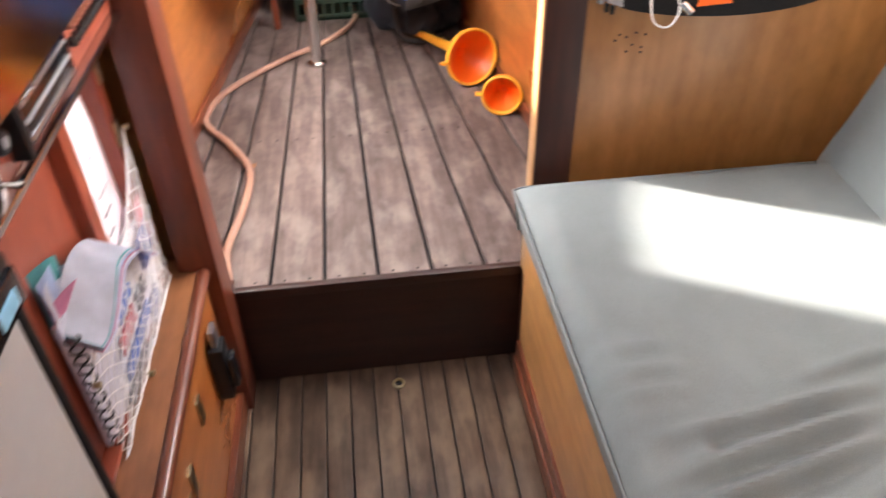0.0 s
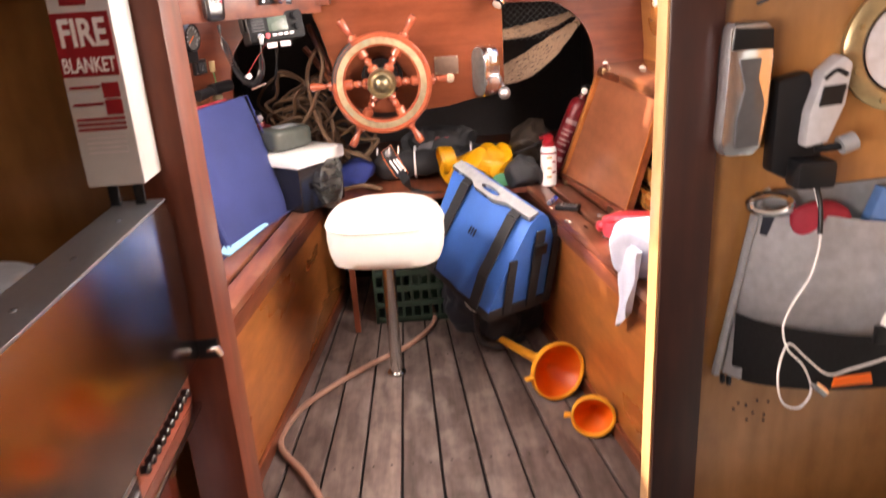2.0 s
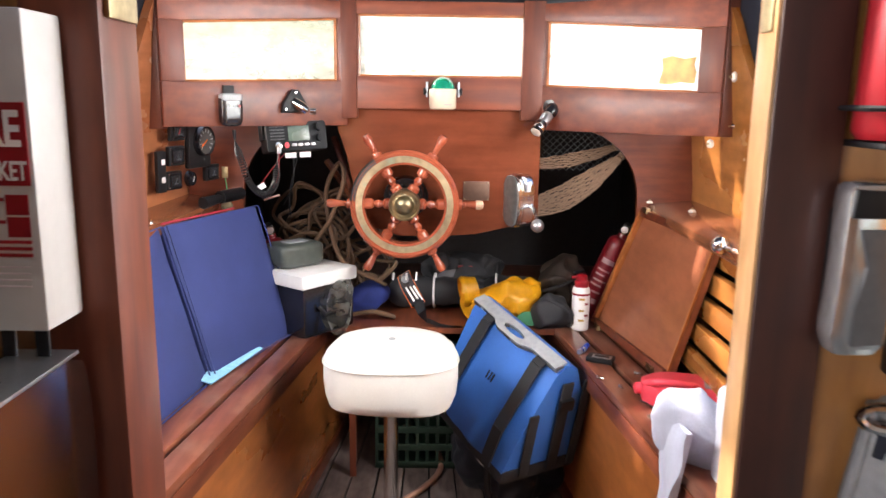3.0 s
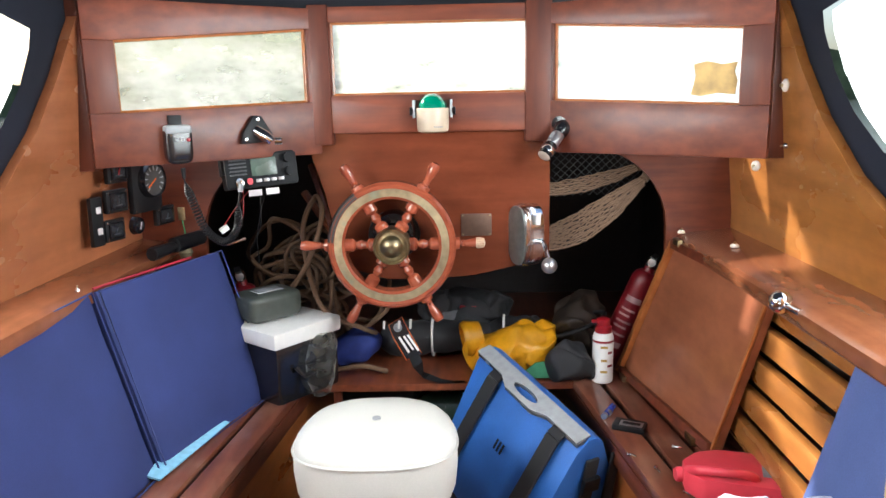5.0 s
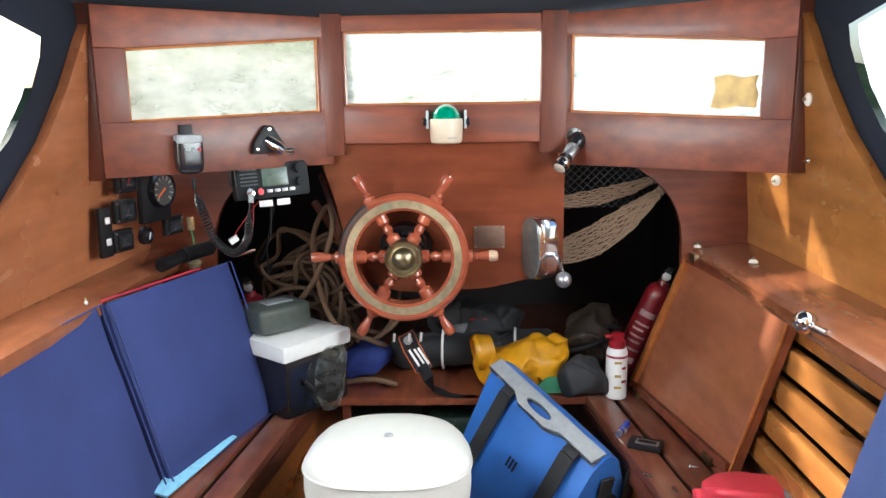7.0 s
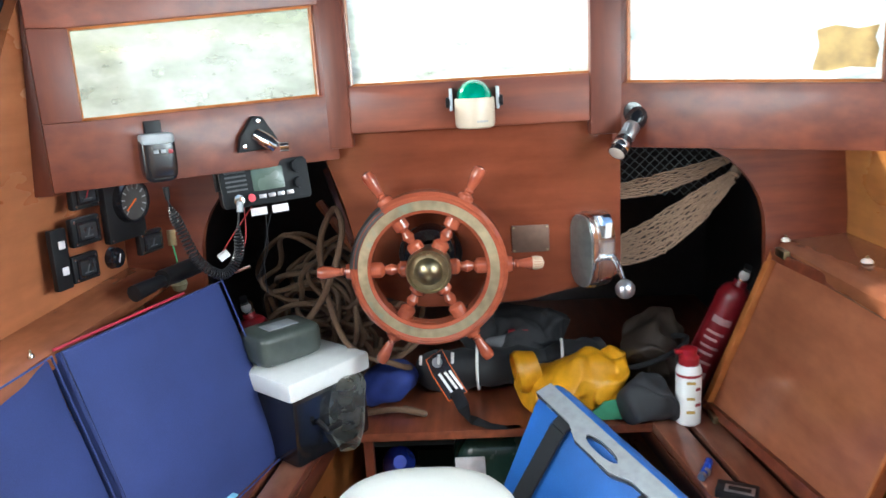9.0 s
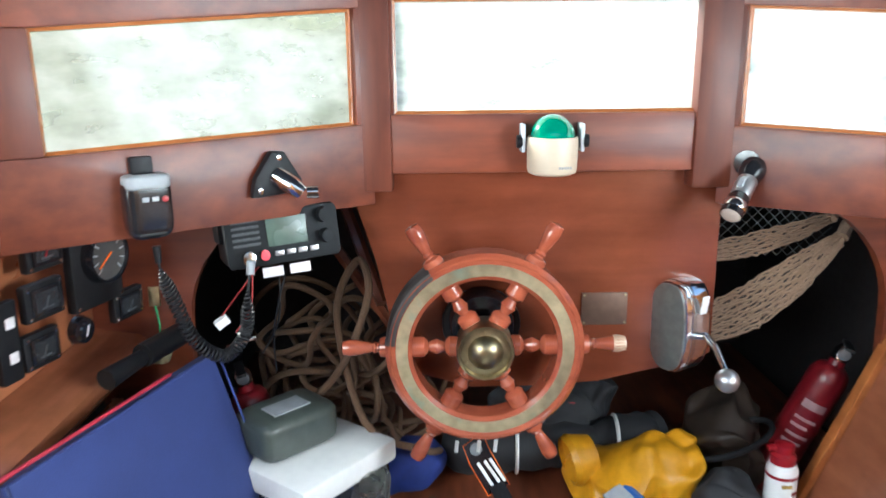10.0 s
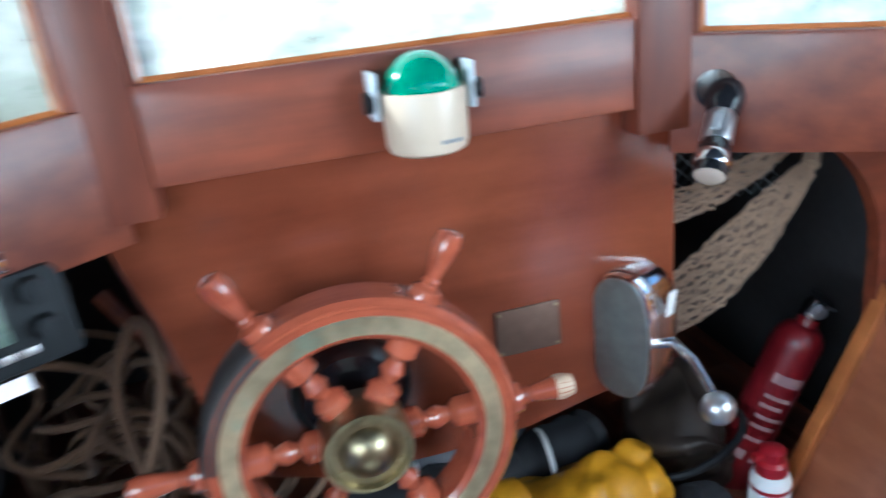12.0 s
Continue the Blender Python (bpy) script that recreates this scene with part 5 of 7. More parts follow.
# string nets slung in the starboard opening
def sling(a, b, sag, width, n=26, rows=7):
    e = thing("string_net", "tan string net slung across the starboard opening", "net", group="string nets")
    a, b = Vector(a), Vector(b)
    bm = bmesh.new()
    rng = random.Random(3)
    grid = []
    for r in range(rows):
        v = r / (rows - 1) - 0.5
        row = []
        for i in range(n + 1):
            t = i / n
            spread = math.sin(math.pi * min(max(0.04 + 0.8 * (1 - t), 0), 1)) ** 0.8 * width + 0.008
            p = a.lerp(b, t) + Vector((0, 0, -sag * 4 * t * (1 - t) * (0.5 + 0.5 * (1 - t)))) + Vector((0.1, 0.35 * v, 0.95 * v)) * spread + Vector((rng.uniform(-1, 1), rng.uniform(-1, 1), rng.uniform(-1, 1))) * 0.0022
            row.append(p)
        grid.append(row)
    for r in range(rows):
        tube(grid[r], 0.0022, 4, bm)
    for r in range(rows - 1):
        for i in range(0, n - 1, 1):
            j = i + (1 if (r + i) % 2 else -1)
            if 0 <= j <= n:
                tube([grid[r][i], grid[r + 1][j]], 0.0013, 3, bm)
    part("mesh", bm, NETTING, e)
    part("gathered_end", tube([b, b + Vector((0.02, 0.02, 0.02))], 0.012, 8), NETTING, e)
    part("tie", tube([b + Vector((0.02, 0.02, 0.02)), (0.61, 1.56, 1.06)], 0.003, 6), ROPE, e)


sling((0.27, 1.462, 0.862), (0.542, 1.508, 1.006), 0.030, 0.074, 30, 16)
sling((0.27, 1.478, 0.990), (0.53, 1.53, 1.036), 0.014, 0.030, 28, 9)

cn = thing("cargo_net", "dark diamond-mesh net hanging inside the starboard opening", "net")
bm = bmesh.new()
for k in range(-7, 15):
    for sg in (1, -1):
        run = []
        for j in range(9):
            x, z = 0.30 + 0.022 * k + sg * 0.02 * j, 0.96 + 0.0185 * j
            if 0.30 < x < 0.56:
                run.append((x, 1.56 + 0.012 * math.sin(14 * x), z + 0.004 * math.sin(20 * x)))
        if len(run) > 1:
            tube(run, 0.0011, 4, bm)
part("mesh", bm, plain("dark_net_cord", (0.10, 0.11, 0.11), 0.8), cn)

# blue tool bag with metal bar handle, on a dark holdall
bag = thing("tool_bag", "blue PVC bag with black straps and a metal bar top", "bag", (0.205, 1.13, 0.25), 25)
bag.matrix_world = pose(0.183, 1.27, 0.236, 13.4, 0, 30.7)
L0, L1 = -0.20, 0.20  # along the bag, near end first
prof = [(-0.125, 0.0), (0.085, 0.0), (0.105, 0.03), (0.100, 0.20), (0.050, 0.315), (0.028, 0.328), (0.008, 0.328), (-0.02, 0.30), (-0.105, 0.12), (-0.135, 0.03)]
bm = bmesh.new()
rings = []
for k in range(13):
    t = k / 12
    y = L0 + (L1 - L0) * t
    sw = 1 + 0.05 * math.sin(math.pi * t)
    rings.append([bm.verts.new((x * sw + 0.003 * noise.noise((x * 20, y * 20, z * 20)), y - 0.16 * t * max(0.30 - z, 0), z)) for x, z in prof])
for r0, r1 in zip(rings, rings[1:]):
    for i in range(len(prof)):
        j = (i + 1) % len(prof)
        bm.faces.new((r0[i], r0[j], r1[j], r1[i]))
bm.faces.new(rings[0]), bm.faces.new(rings[-1])
bmesh.ops.bevel(bm, geom=[e for e in bm.edges if len(e.link_faces) == 2 and e.calc_face_angle(0) > 0.5], offset=0.008, segments=2, affect="EDGES")
part("body", bm, BAGBLUE, bag)
part("base_panel", box(-0.138, 0.112, L0 - 0.006, L1 - 0.045, -0.008, 0.035, 0.012), BAGBLACK, bag, "black base panel")
for y in (-0.135, 0.105):
    path_ = [(-0.142, y, 0.02), (-0.118, y, 0.125), (-0.032, y, 0.302), (0.0, y, 0.326)]
    bm = bmesh.new()
    for p, q in zip(path_, path_[1:]):
        d = Vector(q) - Vector(p)
        mb = plane_m(Vector(p) - Vector((0, 0.02, 0)), (0, 1, 0), d)
        prism([(0, 0), (0.04, 0), (0.04, d.length), (0, d.length)], 0.006 if mb.to_3x3().col[2].x < 0 else -0.006, mb, bm)
    part("strap", bm, BAGBLACK, bag, "black webbing strap")
for x, w in ((-0.085, 0.03), (0.005, 0.034), (0.075, 0.028)):
    part("end_strap", box(x, x + w, L0 - 0.012, L0 - 0.004, 0.01, 0.20 if x < 0 else 0.28, 0.003), BAGBLACK, bag, "black webbing strap")
part("buckle", box(0.0, 0.045, L0 - 0.022, L0 - 0.008, 0.20, 0.235, 0.004), BLACK, bag)
bar_poly = [(-0.195, -0.012), (-0.09, -0.012), (-0.05, -0.030), (0.05, -0.030), (0.09, -0.012), (0.20, -0.012), (0.20, 0.026), (-0.195, 0.026)]
mb = plane_m((-0.012, 0, 0.330), (0, 1, 0), (0.8, 0, 0.25))
for k, name in ((0.010, "top_bar"), (0.0, "under_bar")):
    own = bmesh.new()
    outer = [own.verts.new((u, v, 0)) for u, v in bar_poly]
    hole = [own.verts.new((0.045 * math.cos(a), -0.005 + 0.012 * math.sin(a), 0)) for a in np.linspace(0, 2 * math.pi, 16, endpoint=False)]
    eo = [own.edges.new((outer[i], outer[(i + 1) % len(outer)])) for i in range(len(outer))]
    eh = [own.edges.new((hole[i], hole[(i + 1) % 16])) for i in range(16)]
    bmesh.ops.triangle_fill(own, use_beauty=True, edges=eo + eh)
    ext = bmesh.ops.extrude_face_region(own, geom=own.faces[:])
    bmesh.ops.translate(own, verts=[g for g in ext["geom"] if isinstance(g, bmesh.types.BMVert)], vec=(0, 0, 0.005))
    moved(own, mb @ Matrix.Translation((0, 0, k)))
    part(name, own, SILVERTRIM if k else GREY, bag, "grey metal closing bar with hand hole")
for u in (-0.17, -0.10, 0.10, 0.15, 0.185):
    part("rivet", lathe([(0, 0.004), (0.004, 0.003), (0.005, 0), (0, 0)], 10, axis_m=mb @ Matrix.Translation((u, 0.01, 0.015))), STEEL, bag)
part("black_band", moved(box(0.012, 0.05, L0 + 0.01, L1 - 0.01, 0, 0.004, 0.001), Matrix.Translation((0.0, 0, 0.328)) @ pose(0, 0, 0, 0, 18, 0)), BAGBLACK, bag)
for k in range(3):
    part("print_bar", moved(box(-0.005, 0.02, -0.0025 + k * 0.012, 0.0035 + k * 0.012, 0, 0.001), plane_m((-0.088, -0.03, 0.20), (0.45, 0, 0.9), (0, 1, 0))), BLACK, bag)
hold = thing("dark_holdall", "dark navy holdall on the floor under the blue bag", "bag", (0.205, 1.40, 0), 28)
part("body", moved(pillow(0.25, 0.34, 0.235, 5, 24, 0.1, 0.04, 13), Matrix.Identity(4)), cloth("black_navy_nylon", (0.010, 0.014, 0.024), 500, 0.6), hold)
part("red_toggle", tube([(-0.125, -0.04, 0.21), (-0.145, -0.07, 0.17)], 0.006, 8), PINKRED, hold)
part("drawcord", tube([(-0.10, 0.0, 0.235), (-0.14, -0.05, 0.19), (-0.145, -0.11, 0.14), (-0.10, -0.175, 0.13)], 0.0025, 6, smooth=6), WHITE, hold)
part("shoulder_strap", tube([(-0.12, -0.10, 0.12), (-0.135, -0.15, 0.04), (-0.08, -0.185, 0.012), (0.02, -0.18, 0.012)], 0.010, 8, smooth=6), BAGBLACK, hold)

# under the shelf: crate, bottle, hose
crate = thing("green_crate", "dark green slotted plastic crate under the shelf", "crate", (0.0, 1.62, 0))
GREEN = plain("dark_green_plastic", (0.014, 0.034, 0.022), 0.45)
for z in (0.0, 0.06, 0.12, 0.18, 0.24):
    part("rail", box(-0.20, 0.20, -0.15, -0.138, z, z + 0.022, 0.003), GREEN, crate)
for k in range(13):
    part("bar", box(-0.20 + k * 0.0325, -0.19 + k * 0.0325, -0.148, -0.14, 0.0, 0.26, 0.002), GREEN, crate)
for x in (-0.2, 0.19):
    part("side_wall", box(x, x + 0.01, -0.15, 0.15, 0, 0.262, 0.002), GREEN, crate)
part("base", box(-0.2, 0.2, -0.15, 0.15, 0.0, 0.008), GREEN, crate)
part("far_wall", box(-0.2, 0.2, 0.14, 0.15, 0, 0.262), GREEN, crate)
gj = thing("green_bottle", "dark green jug with a pale label in the crate", "bottle", (0.02, 1.60, 0.02), 0)
part("jug", moved(pillow(0.22, 0.2, 0.40, 5, 14, 0.3), Matrix.Identity(4)), plain("bottle_green", (0.02, 0.045, 0.03), 0.25, coat=0.4), gj)
part("label", box(-0.10, -0.03, -0.103, -0.099, 0.28, 0.36, 0.002), PAPER, gj)
part("cap", lathe([(0, 0), (0.025, 0), (0.025, 0.025), (0, 0.027)], 20, axis_m=pose(-0.03, -0.03, 0.39)), BLACK, gj)
bo = thing("blue_bottle", "blue plastic bottle lying under the shelf", "bottle", (-0.215, 1.52, 0.36))
part("bottle", lathe([(0, -0.08), (0.035, -0.08), (0.038, -0.07), (0.038, 0.03), (0.015, 0.06), (0.015, 0.08), (0, 0.08)], 24, axis_m=pose(0, 0, 0, 60, 0, 10)), plain("blue_plastic", (0.02, 0.04, 0.30), 0.25, coat=0.3), bo)
sh = thing("lower_shelf", "lower shelf behind the footwell, shade put into its colour", "shelf", kind="structure")
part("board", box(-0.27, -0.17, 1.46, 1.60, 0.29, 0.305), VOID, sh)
hose = thing("deck_hose", "pinkish rubber hose snaking over the floor", "hose")
part("hose", tube([(-0.31, 0.02, 0.010), (-0.325, 0.13, 0.010), (-0.30, 0.30, 0.010), (-0.297, 0.46, 0.010), (-0.36, 0.60, 0.010), (-0.44, 0.74, 0.010), (-0.41, 0.90, 0.010), (-0.33, 1.02, 0.010), (-0.22, 1.14, 0.010), (-0.09, 1.26, 0.010), (0.005, 1.42, 0.010), (0.0, 1.58, 0.010), (-0.06, 1.70, 0.010), (-0.14, 1.78, 0.010)], 0.0095, 10, smooth=8), HOSE, hose)
leaf = thing("dry_leaf", "curled dry leaf on the floor", "leaf", (-0.30, 0.49, 0.002))
part("blade", moved(slab([(-0.012, -0.008, 0.003), (0.014, -0.004, 0.001), (0.016, 0.008, 0.006), (-0.01, 0.009, 0.002)], 0.0015, 5, 0.3), Matrix.Identity(4)), plain("dry_leaf_brown", (0.24, 0.11, 0.05), 0.8), leaf)


def funnel(at, towards, r, ln, material, label):
    """Lies with its mouth centre at at, the spout pointing towards."""
    e = thing("funnel", label, "funnel", at, group="funnels")
    m = (Vector(towards) - Vector(at)).to_track_quat("Z", "Y").to_matrix().to_4x4()
    part("cone", lathe([(r, 0), (r + 0.004, 0.002), (r + 0.004, 0.016), (r, 0.02), (r * 0.9, 0.03), (r * 0.24, 0.03 + r * 0.85), (r * 0.20, 0.04 + r * 1.0), (r * 0.13, ln), (r * 0.10, ln), (r * 0.17, 0.03 + r * 0.9), (r * 0.86, 0.034), (r - 0.004, 0.018), (r - 0.004, 0.002), (r, 0)], 44, axis_m=m), material, e)
    part("inner_cone", lathe([(r * 0.96, 0.010), (r * 0.88, 0.022), (r * 0.18, 0.02 + r * 0.8), (0, 0.02 + r * 0.8)], 44, axis_m=m), ORANGE, e, "bright orange inside")
    part("tab", moved(box(-0.012, 0.012, -0.004, 0.004, -0.004, 0.018, 0.002), m @ pose(r + 0.01, 0, 0.004)), material, e)
    return e


funnel((0.352, 0.868, 0.090), (0.205, 1.268, 0.022), 0.082, 0.43, AMBER, "orange funnel with a long spout lying on the floor")
funnel((0.402, 0.668, 0.060), (0.432, 0.79, 0.045), 0.055, 0.115, AMBER, "small orange funnel lying on the floor")

# loose things on the starboard bench
bt = thing("battery", "blue dry-cell battery on the bench", "battery", (0.395, 1.185, SEAT_Z), 60)
part("cell", lathe([(0, -0.025), (0.0072, -0.025), (0.0072, 0.023), (0.0025, 0.0235), (0.0025, 0.025), (0, 0.025)], 16, axis_m=pose(0, 0, 0.0075, 0, 90, 0)), plain("blue_foil", (0.02, 0.08, 0.55), 0.25, 0.4), bt)
part("silver_end", lathe([(0, -0.0253), (0.0074, -0.0253), (0.0074, -0.015), (0, -0.015)], 16, axis_m=pose(0, 0, 0.0075, 0, 90, 0)), SILVERTRIM, bt)
copy_thing(bt, pose(0.405, 1.20, SEAT_Z, 0, 0, 66))
hd = thing("battery_holder", "small black and silver battery holder on the bench", "holder", (0.43, 1.115, SEAT_Z), -25)
part("tray", box(-0.035, 0.035, -0.022, 0.022, 0, 0.014, 0.003), BLACK, hd)
part("plate", box(-0.02, 0.03, -0.018, 0.006, 0.014, 0.0155, 0.0005), SILVERTRIM, hd)
part("slot", box(-0.014, 0.024, -0.012, 0.0, 0.0155, 0.0162), BLACK, hd)
for k, (x, y, rz) in enumerate(((0.47, 0.84, 30), (0.50, 1.02, 70), (0.44, 0.93, 10), (0.465, 0.76, 120), (0.40, 0.99, 45))):
    sc = thing("loose_screw", "small loose screw lying on the bench", "screw", (x, y, SEAT_Z + 0.003), rz, group="loose screws")
    part("shank", lathe([(0, 0.018), (0.002, 0.014), (0.002, 0), (0.004, -0.001), (0.004, -0.004), (0, -0.004)], 8, axis_m=pose(0, 0, 0, 90, 0, 0)), STEEL, sc)
rt = thing("fuel_can", "small bright red plastic fuel can lying on the bench", "fuel can", (0.575, 0.845, SEAT_Z), -14)
CANRED = plain("red_can_plastic", (0.76, 0.06, 0.09), 0.32, stain=0.1, amount=0.04, coat=0.1)
can_xy = plane_m((0, 0, 0.002), (1, 0, 0), (0, 1, 0))
part("shell", prism([(-0.105, -0.030), (-0.075, -0.062), (0.085, -0.070), (0.115, -0.050), (0.118, 0.045), (0.095, 0.066), (-0.04, 0.070), (-0.080, 0.052), (-0.108, 0.012)], 0.046, can_xy, bev=0.010), CANRED, rt)
part("handle", tube([(-0.098, -0.018, 0.040), (-0.078, -0.048, 0.058), (-0.035, -0.058, 0.064), (0.005, -0.050, 0.058), (0.018, -0.040, 0.044)], 0.009, 10, smooth=5), CANRED, rt)
# raised darker plate: shade of the handle hollow, put into colour
part("recess", prism([(-0.070, -0.036), (-0.015, -0.042), (0.000, -0.026), (-0.060, -0.014)], 0.003, can_xy @ Matrix.Translation((0, 0, 0.0455)), bev=0.001), REDPAINT, rt)
part("label", prism([(0.030, -0.030), (0.100, -0.034), (0.100, 0.020), (0.034, 0.024)], 0.0012, can_xy @ Matrix.Translation((0, 0, 0.046))), GREY, rt, "grey worn label")
part("spout_cap", lathe([(0, 0.026), (0.012, 0.025), (0.014, 0.020), (0.014, 0), (0, 0)], 18, axis_m=pose(-0.096, -0.004, 0.026, 0, -90, 18)), CANRED, rt)
kr = thing("kitchen_roll", "white kitchen paper roll standing on the bench", "kitchen roll", (0.562, 0.485, SEAT_Z))
ROLLWHITE = plain("soft_paper", (0.66, 0.68, 0.74), 0.85, grain=180, amount=0.05, bumpy=0.2, stain=0.05)
part("paper", lathe([(0.021, 0.0), (0.055, 0.0), (0.058, 0.004), (0.0585, 0.08), (0.058, 0.162), (0.055, 0.166), (0.022, 0.166), (0.021, 0.160), (0.021, 0.0)], 44), ROLLWHITE, kr)
part("core", lathe([(0.018, 0.002), (0.0208, 0.002), (0.0208, 0.167), (0.018, 0.167), (0.018, 0.002)], 28), plain("grey_card", (0.30, 0.27, 0.24), 0.8), kr, "grey card core")
wc = thing("white_cloth", "pale crumpled cloth hanging over the bench edge", "cloth")
PALE = cloth("pale_cloth", (0.50, 0.53, 0.64), 500)
part("bulk", moved(pillow(0.11, 0.17, 0.125, 3, 26, 0.4, 0.028, 17), Matrix.Translation((0.490, 0.575, 0.497))), PALE, wc)
part("hanging_corner", slab([(0.437, 0.60, 0.36), (0.437, 0.50, 0.44), (0.445, 0.46, 0.60), (0.445, 0.62, 0.58)], 0.01, 14, 0.4, wob=0.014), PALE, wc)
vp = thing("winch_handle", "black winch handle lying along the port ledge", "handle")
part("bar", tube([(-0.585, 1.345, 0.898), (-0.60, 1.29, 0.90), (-0.63, 1.20, 0.895)], [0.014, 0.011, 0.016], 10), BLACK, vp)
part("grip", tube([(-0.605, 1.27, 0.902), (-0.575, 1.37, 0.902)], 0.018, 12), BLACK, vp)

# ---- cabin things ----
berth = thing("berth", "plywood berth with grey upholstered mattress", "berth", kind="structure")
part("front_panel", box(0.312, 0.33, -2.9, -0.05, SOLE_Z, 0.165), wood("berth_front_ply", (0.42, 0.21, 0.075), (0.58, 0.31, 0.12), "y", (0.25, 0.42), 0.3, fine=0.5), berth)
part("skirting", box(0.300, 0.316, -2.9, -0.05, SOLE_Z, SOLE_Z + 0.05, 0.003), REDY, berth)
part("skirting", box(0.304, 0.316, -2.9, -0.05, SOLE_Z + 0.055, SOLE_Z + 0.10, 0.003), REDY, berth)
part("base", box(0.33, 1.2, -2.9, -0.05, 0.145, 0.165), PLY, berth)
matt = thing("berth_mattress", "grey fabric mattress, creased, on the berth", "mattress")
bm = bmesh.new()
NXm, NYm = 84, 300
x0, x1, y0, y1, z0, z1 = 0.262, 1.05, -2.3, -0.082, 0.168, 0.284
gr = []
for j in range(NYm + 1):
    row = []
    for i in range(NXm + 1):
        u, v = i / NXm, j / NYm
        x = x0 + (x1 - x0) * u + 0.012 * math.sin(2.2 * v) * (1 - u)
        y = y0 + (y1 - y0) * (v * 2.4 if v < 0.2 else 0.48 + (v - 0.2) * 0.65)
        e = min(u * (x1 - x0), y1 - y, (1 - u) * (x1 - x0)) / 0.05
        dz = -0.028 * (1 - min(e, 1)) ** 2
        cr = 0.0
        # creases fan across the cloth near its aft half
        for cx, cy, ln, an, a_ in ((0.35, -0.53, 0.045, 0, 0.005), (0.35, -0.575, 0.045, 2, 0.006), (0.35, -0.61, 0.04, 4, 0.005), (0.48, -0.665, 0.15, 8, 0.012), (0.46, -0.712, 0.14, 12, 0.015), (0.45, -0.758, 0.14, 14, 0.016), (0.62, -0.60, 0.08, 14, 0.006), (0.58, -0.80, 0.2, 16, 0.018), (0.62, -0.90, 0.25, 18, 0.02), (0.38, -0.70, 0.03, 60, 0.008)):
            ca, sa = math.cos(radians(an)), math.sin(radians(an))
            du, dv = (x - cx) * ca + (y - cy) * sa, -(x - cx) * sa + (y - cy) * ca
            cr += a_ * math.exp(-(dv / 0.013) ** 2) * math.exp(-(du / ln) ** 4) - 0.6 * a_ * math.exp(-((dv + 0.021) / 0.012) ** 2) * math.exp(-(du / ln) ** 4)
        row.append(bm.verts.new((x, y, z1 + dz + 1.1 * cr + 0.004 * noise.noise((x * 7, y * 7, 0)))))
    gr.append(row)
for j in range(NYm):
    for i in range(NXm):
        bm.faces.new((gr[j][i], gr[j][i + 1], gr[j + 1][i + 1], gr[j + 1][i]))
low = {}
rim = [(0, i) for i in range(NXm)] + [(j, NXm) for j in range(NYm)] + [(NYm, i) for i in range(NXm, 0, -1)] + [(j, 0) for j in range(NYm, 0, -1)]
for j, i in rim:
    c = gr[j][i].co
    low[(j, i)] = bm.verts.new((c.x + (0.016 if i == 0 else 0), c.y - (0.01 if j == NYm else 0), z0))
for p, q in zip(rim, rim[1:] + rim[:1]):
    bm.faces.new((gr[p[0]][p[1]], gr[q[0]][q[1]], low[q], low[p]))
bm.faces.new([low[p] for p in rim])
part("cover", bm, GREYSEAT, matt)
part("seam", tube([(0.268, y, 0.262) for y in np.linspace(-2.3, -0.09, 12)] + [(x, -0.084, 0.262) for x in np.linspace(0.29, 1.04, 6)], 0.0025, 6), GREYSEAT, matt)
bolster = thing("berth_bolster", "grey fabric backrest along the hull side", "backrest")
part("cover", slab([(0.845, -0.09, 0.275), (0.845, -2.3, 0.275), (1.00, -2.3, 0.70), (1.00, -0.09, 0.70)], 0.10, 18, 0.4, wob=0.008), GREYSEAT, bolster)

# galley front: ledge, fridge, pocket, instrument strip, steel splash panel
gal = thing("galley_front", "red-brown galley front with low ledge and panelled locker", "cabinet", kind="structure")
part("lower_panel", box(-0.345, -0.327, -2.0, -0.05, SOLE_Z, 0.11), BENCH, gal)
part("skirting", box(-0.329, -0.312, -2.0, -0.046, SOLE_Z, SOLE_Z + 0.06, 0.004), REDY, gal)
part("ledge", box(-0.47, -0.336, -2.0, -0.046, 0.105, 0.135, 0.003), wood("ledge_wood", (0.20, 0.075, 0.03), (0.30, 0.12, 0.05), "y", (0.3, 0.45), 0.3), gal)
part("fiddle_rail", tube([(-0.327, -2.0, 0.128), (-0.327, -0.047, 0.128)], [0.013, 0.013], 12), REDY, gal)
part("back_panel", box(-0.47, -0.455, -0.67, -0.05, 0.135, 0.66), GALLEYRED, gal)
for nm, y0, y1, z0, z1 in (("rail", -0.665, -0.09, 0.59, 0.634), ("rail", -0.665, -0.09, 0.137, 0.15), ("stile", -0.665, -0.62, 0.15, 0.60), ("stile", -0.31, -0.275, 0.15, 0.60), ("stile", -0.12, -0.09, 0.15, 0.60)):
    part(nm, box(-0.455, -0.392 if nm == "rail" else -0.394, y0, y1, z0, z1, 0.003), GALLEYRED, gal)
part("infill", box(-0.425, -0.415, -0.62, -0.31, 0.15, 0.60), GALLEYRED, gal)
part("strip", box(-0.46, -0.350, -1.8, -0.088, 0.645, 0.716, 0.003), GALLEYRED, gal)
part("lower_flange", box(-0.40, -0.338, -1.8, -0.09, 0.634, 0.645, 0.002), STEEL, gal, "steel flange")
part("worktop", box(-1.2, -0.40, -2.4, -0.02, 0.80, 0.84), DARK, gal)
part("end_panel", box(-1.2, -0.42, -2.4, -2.38, SOLE_Z, 0.80), PLY, gal)
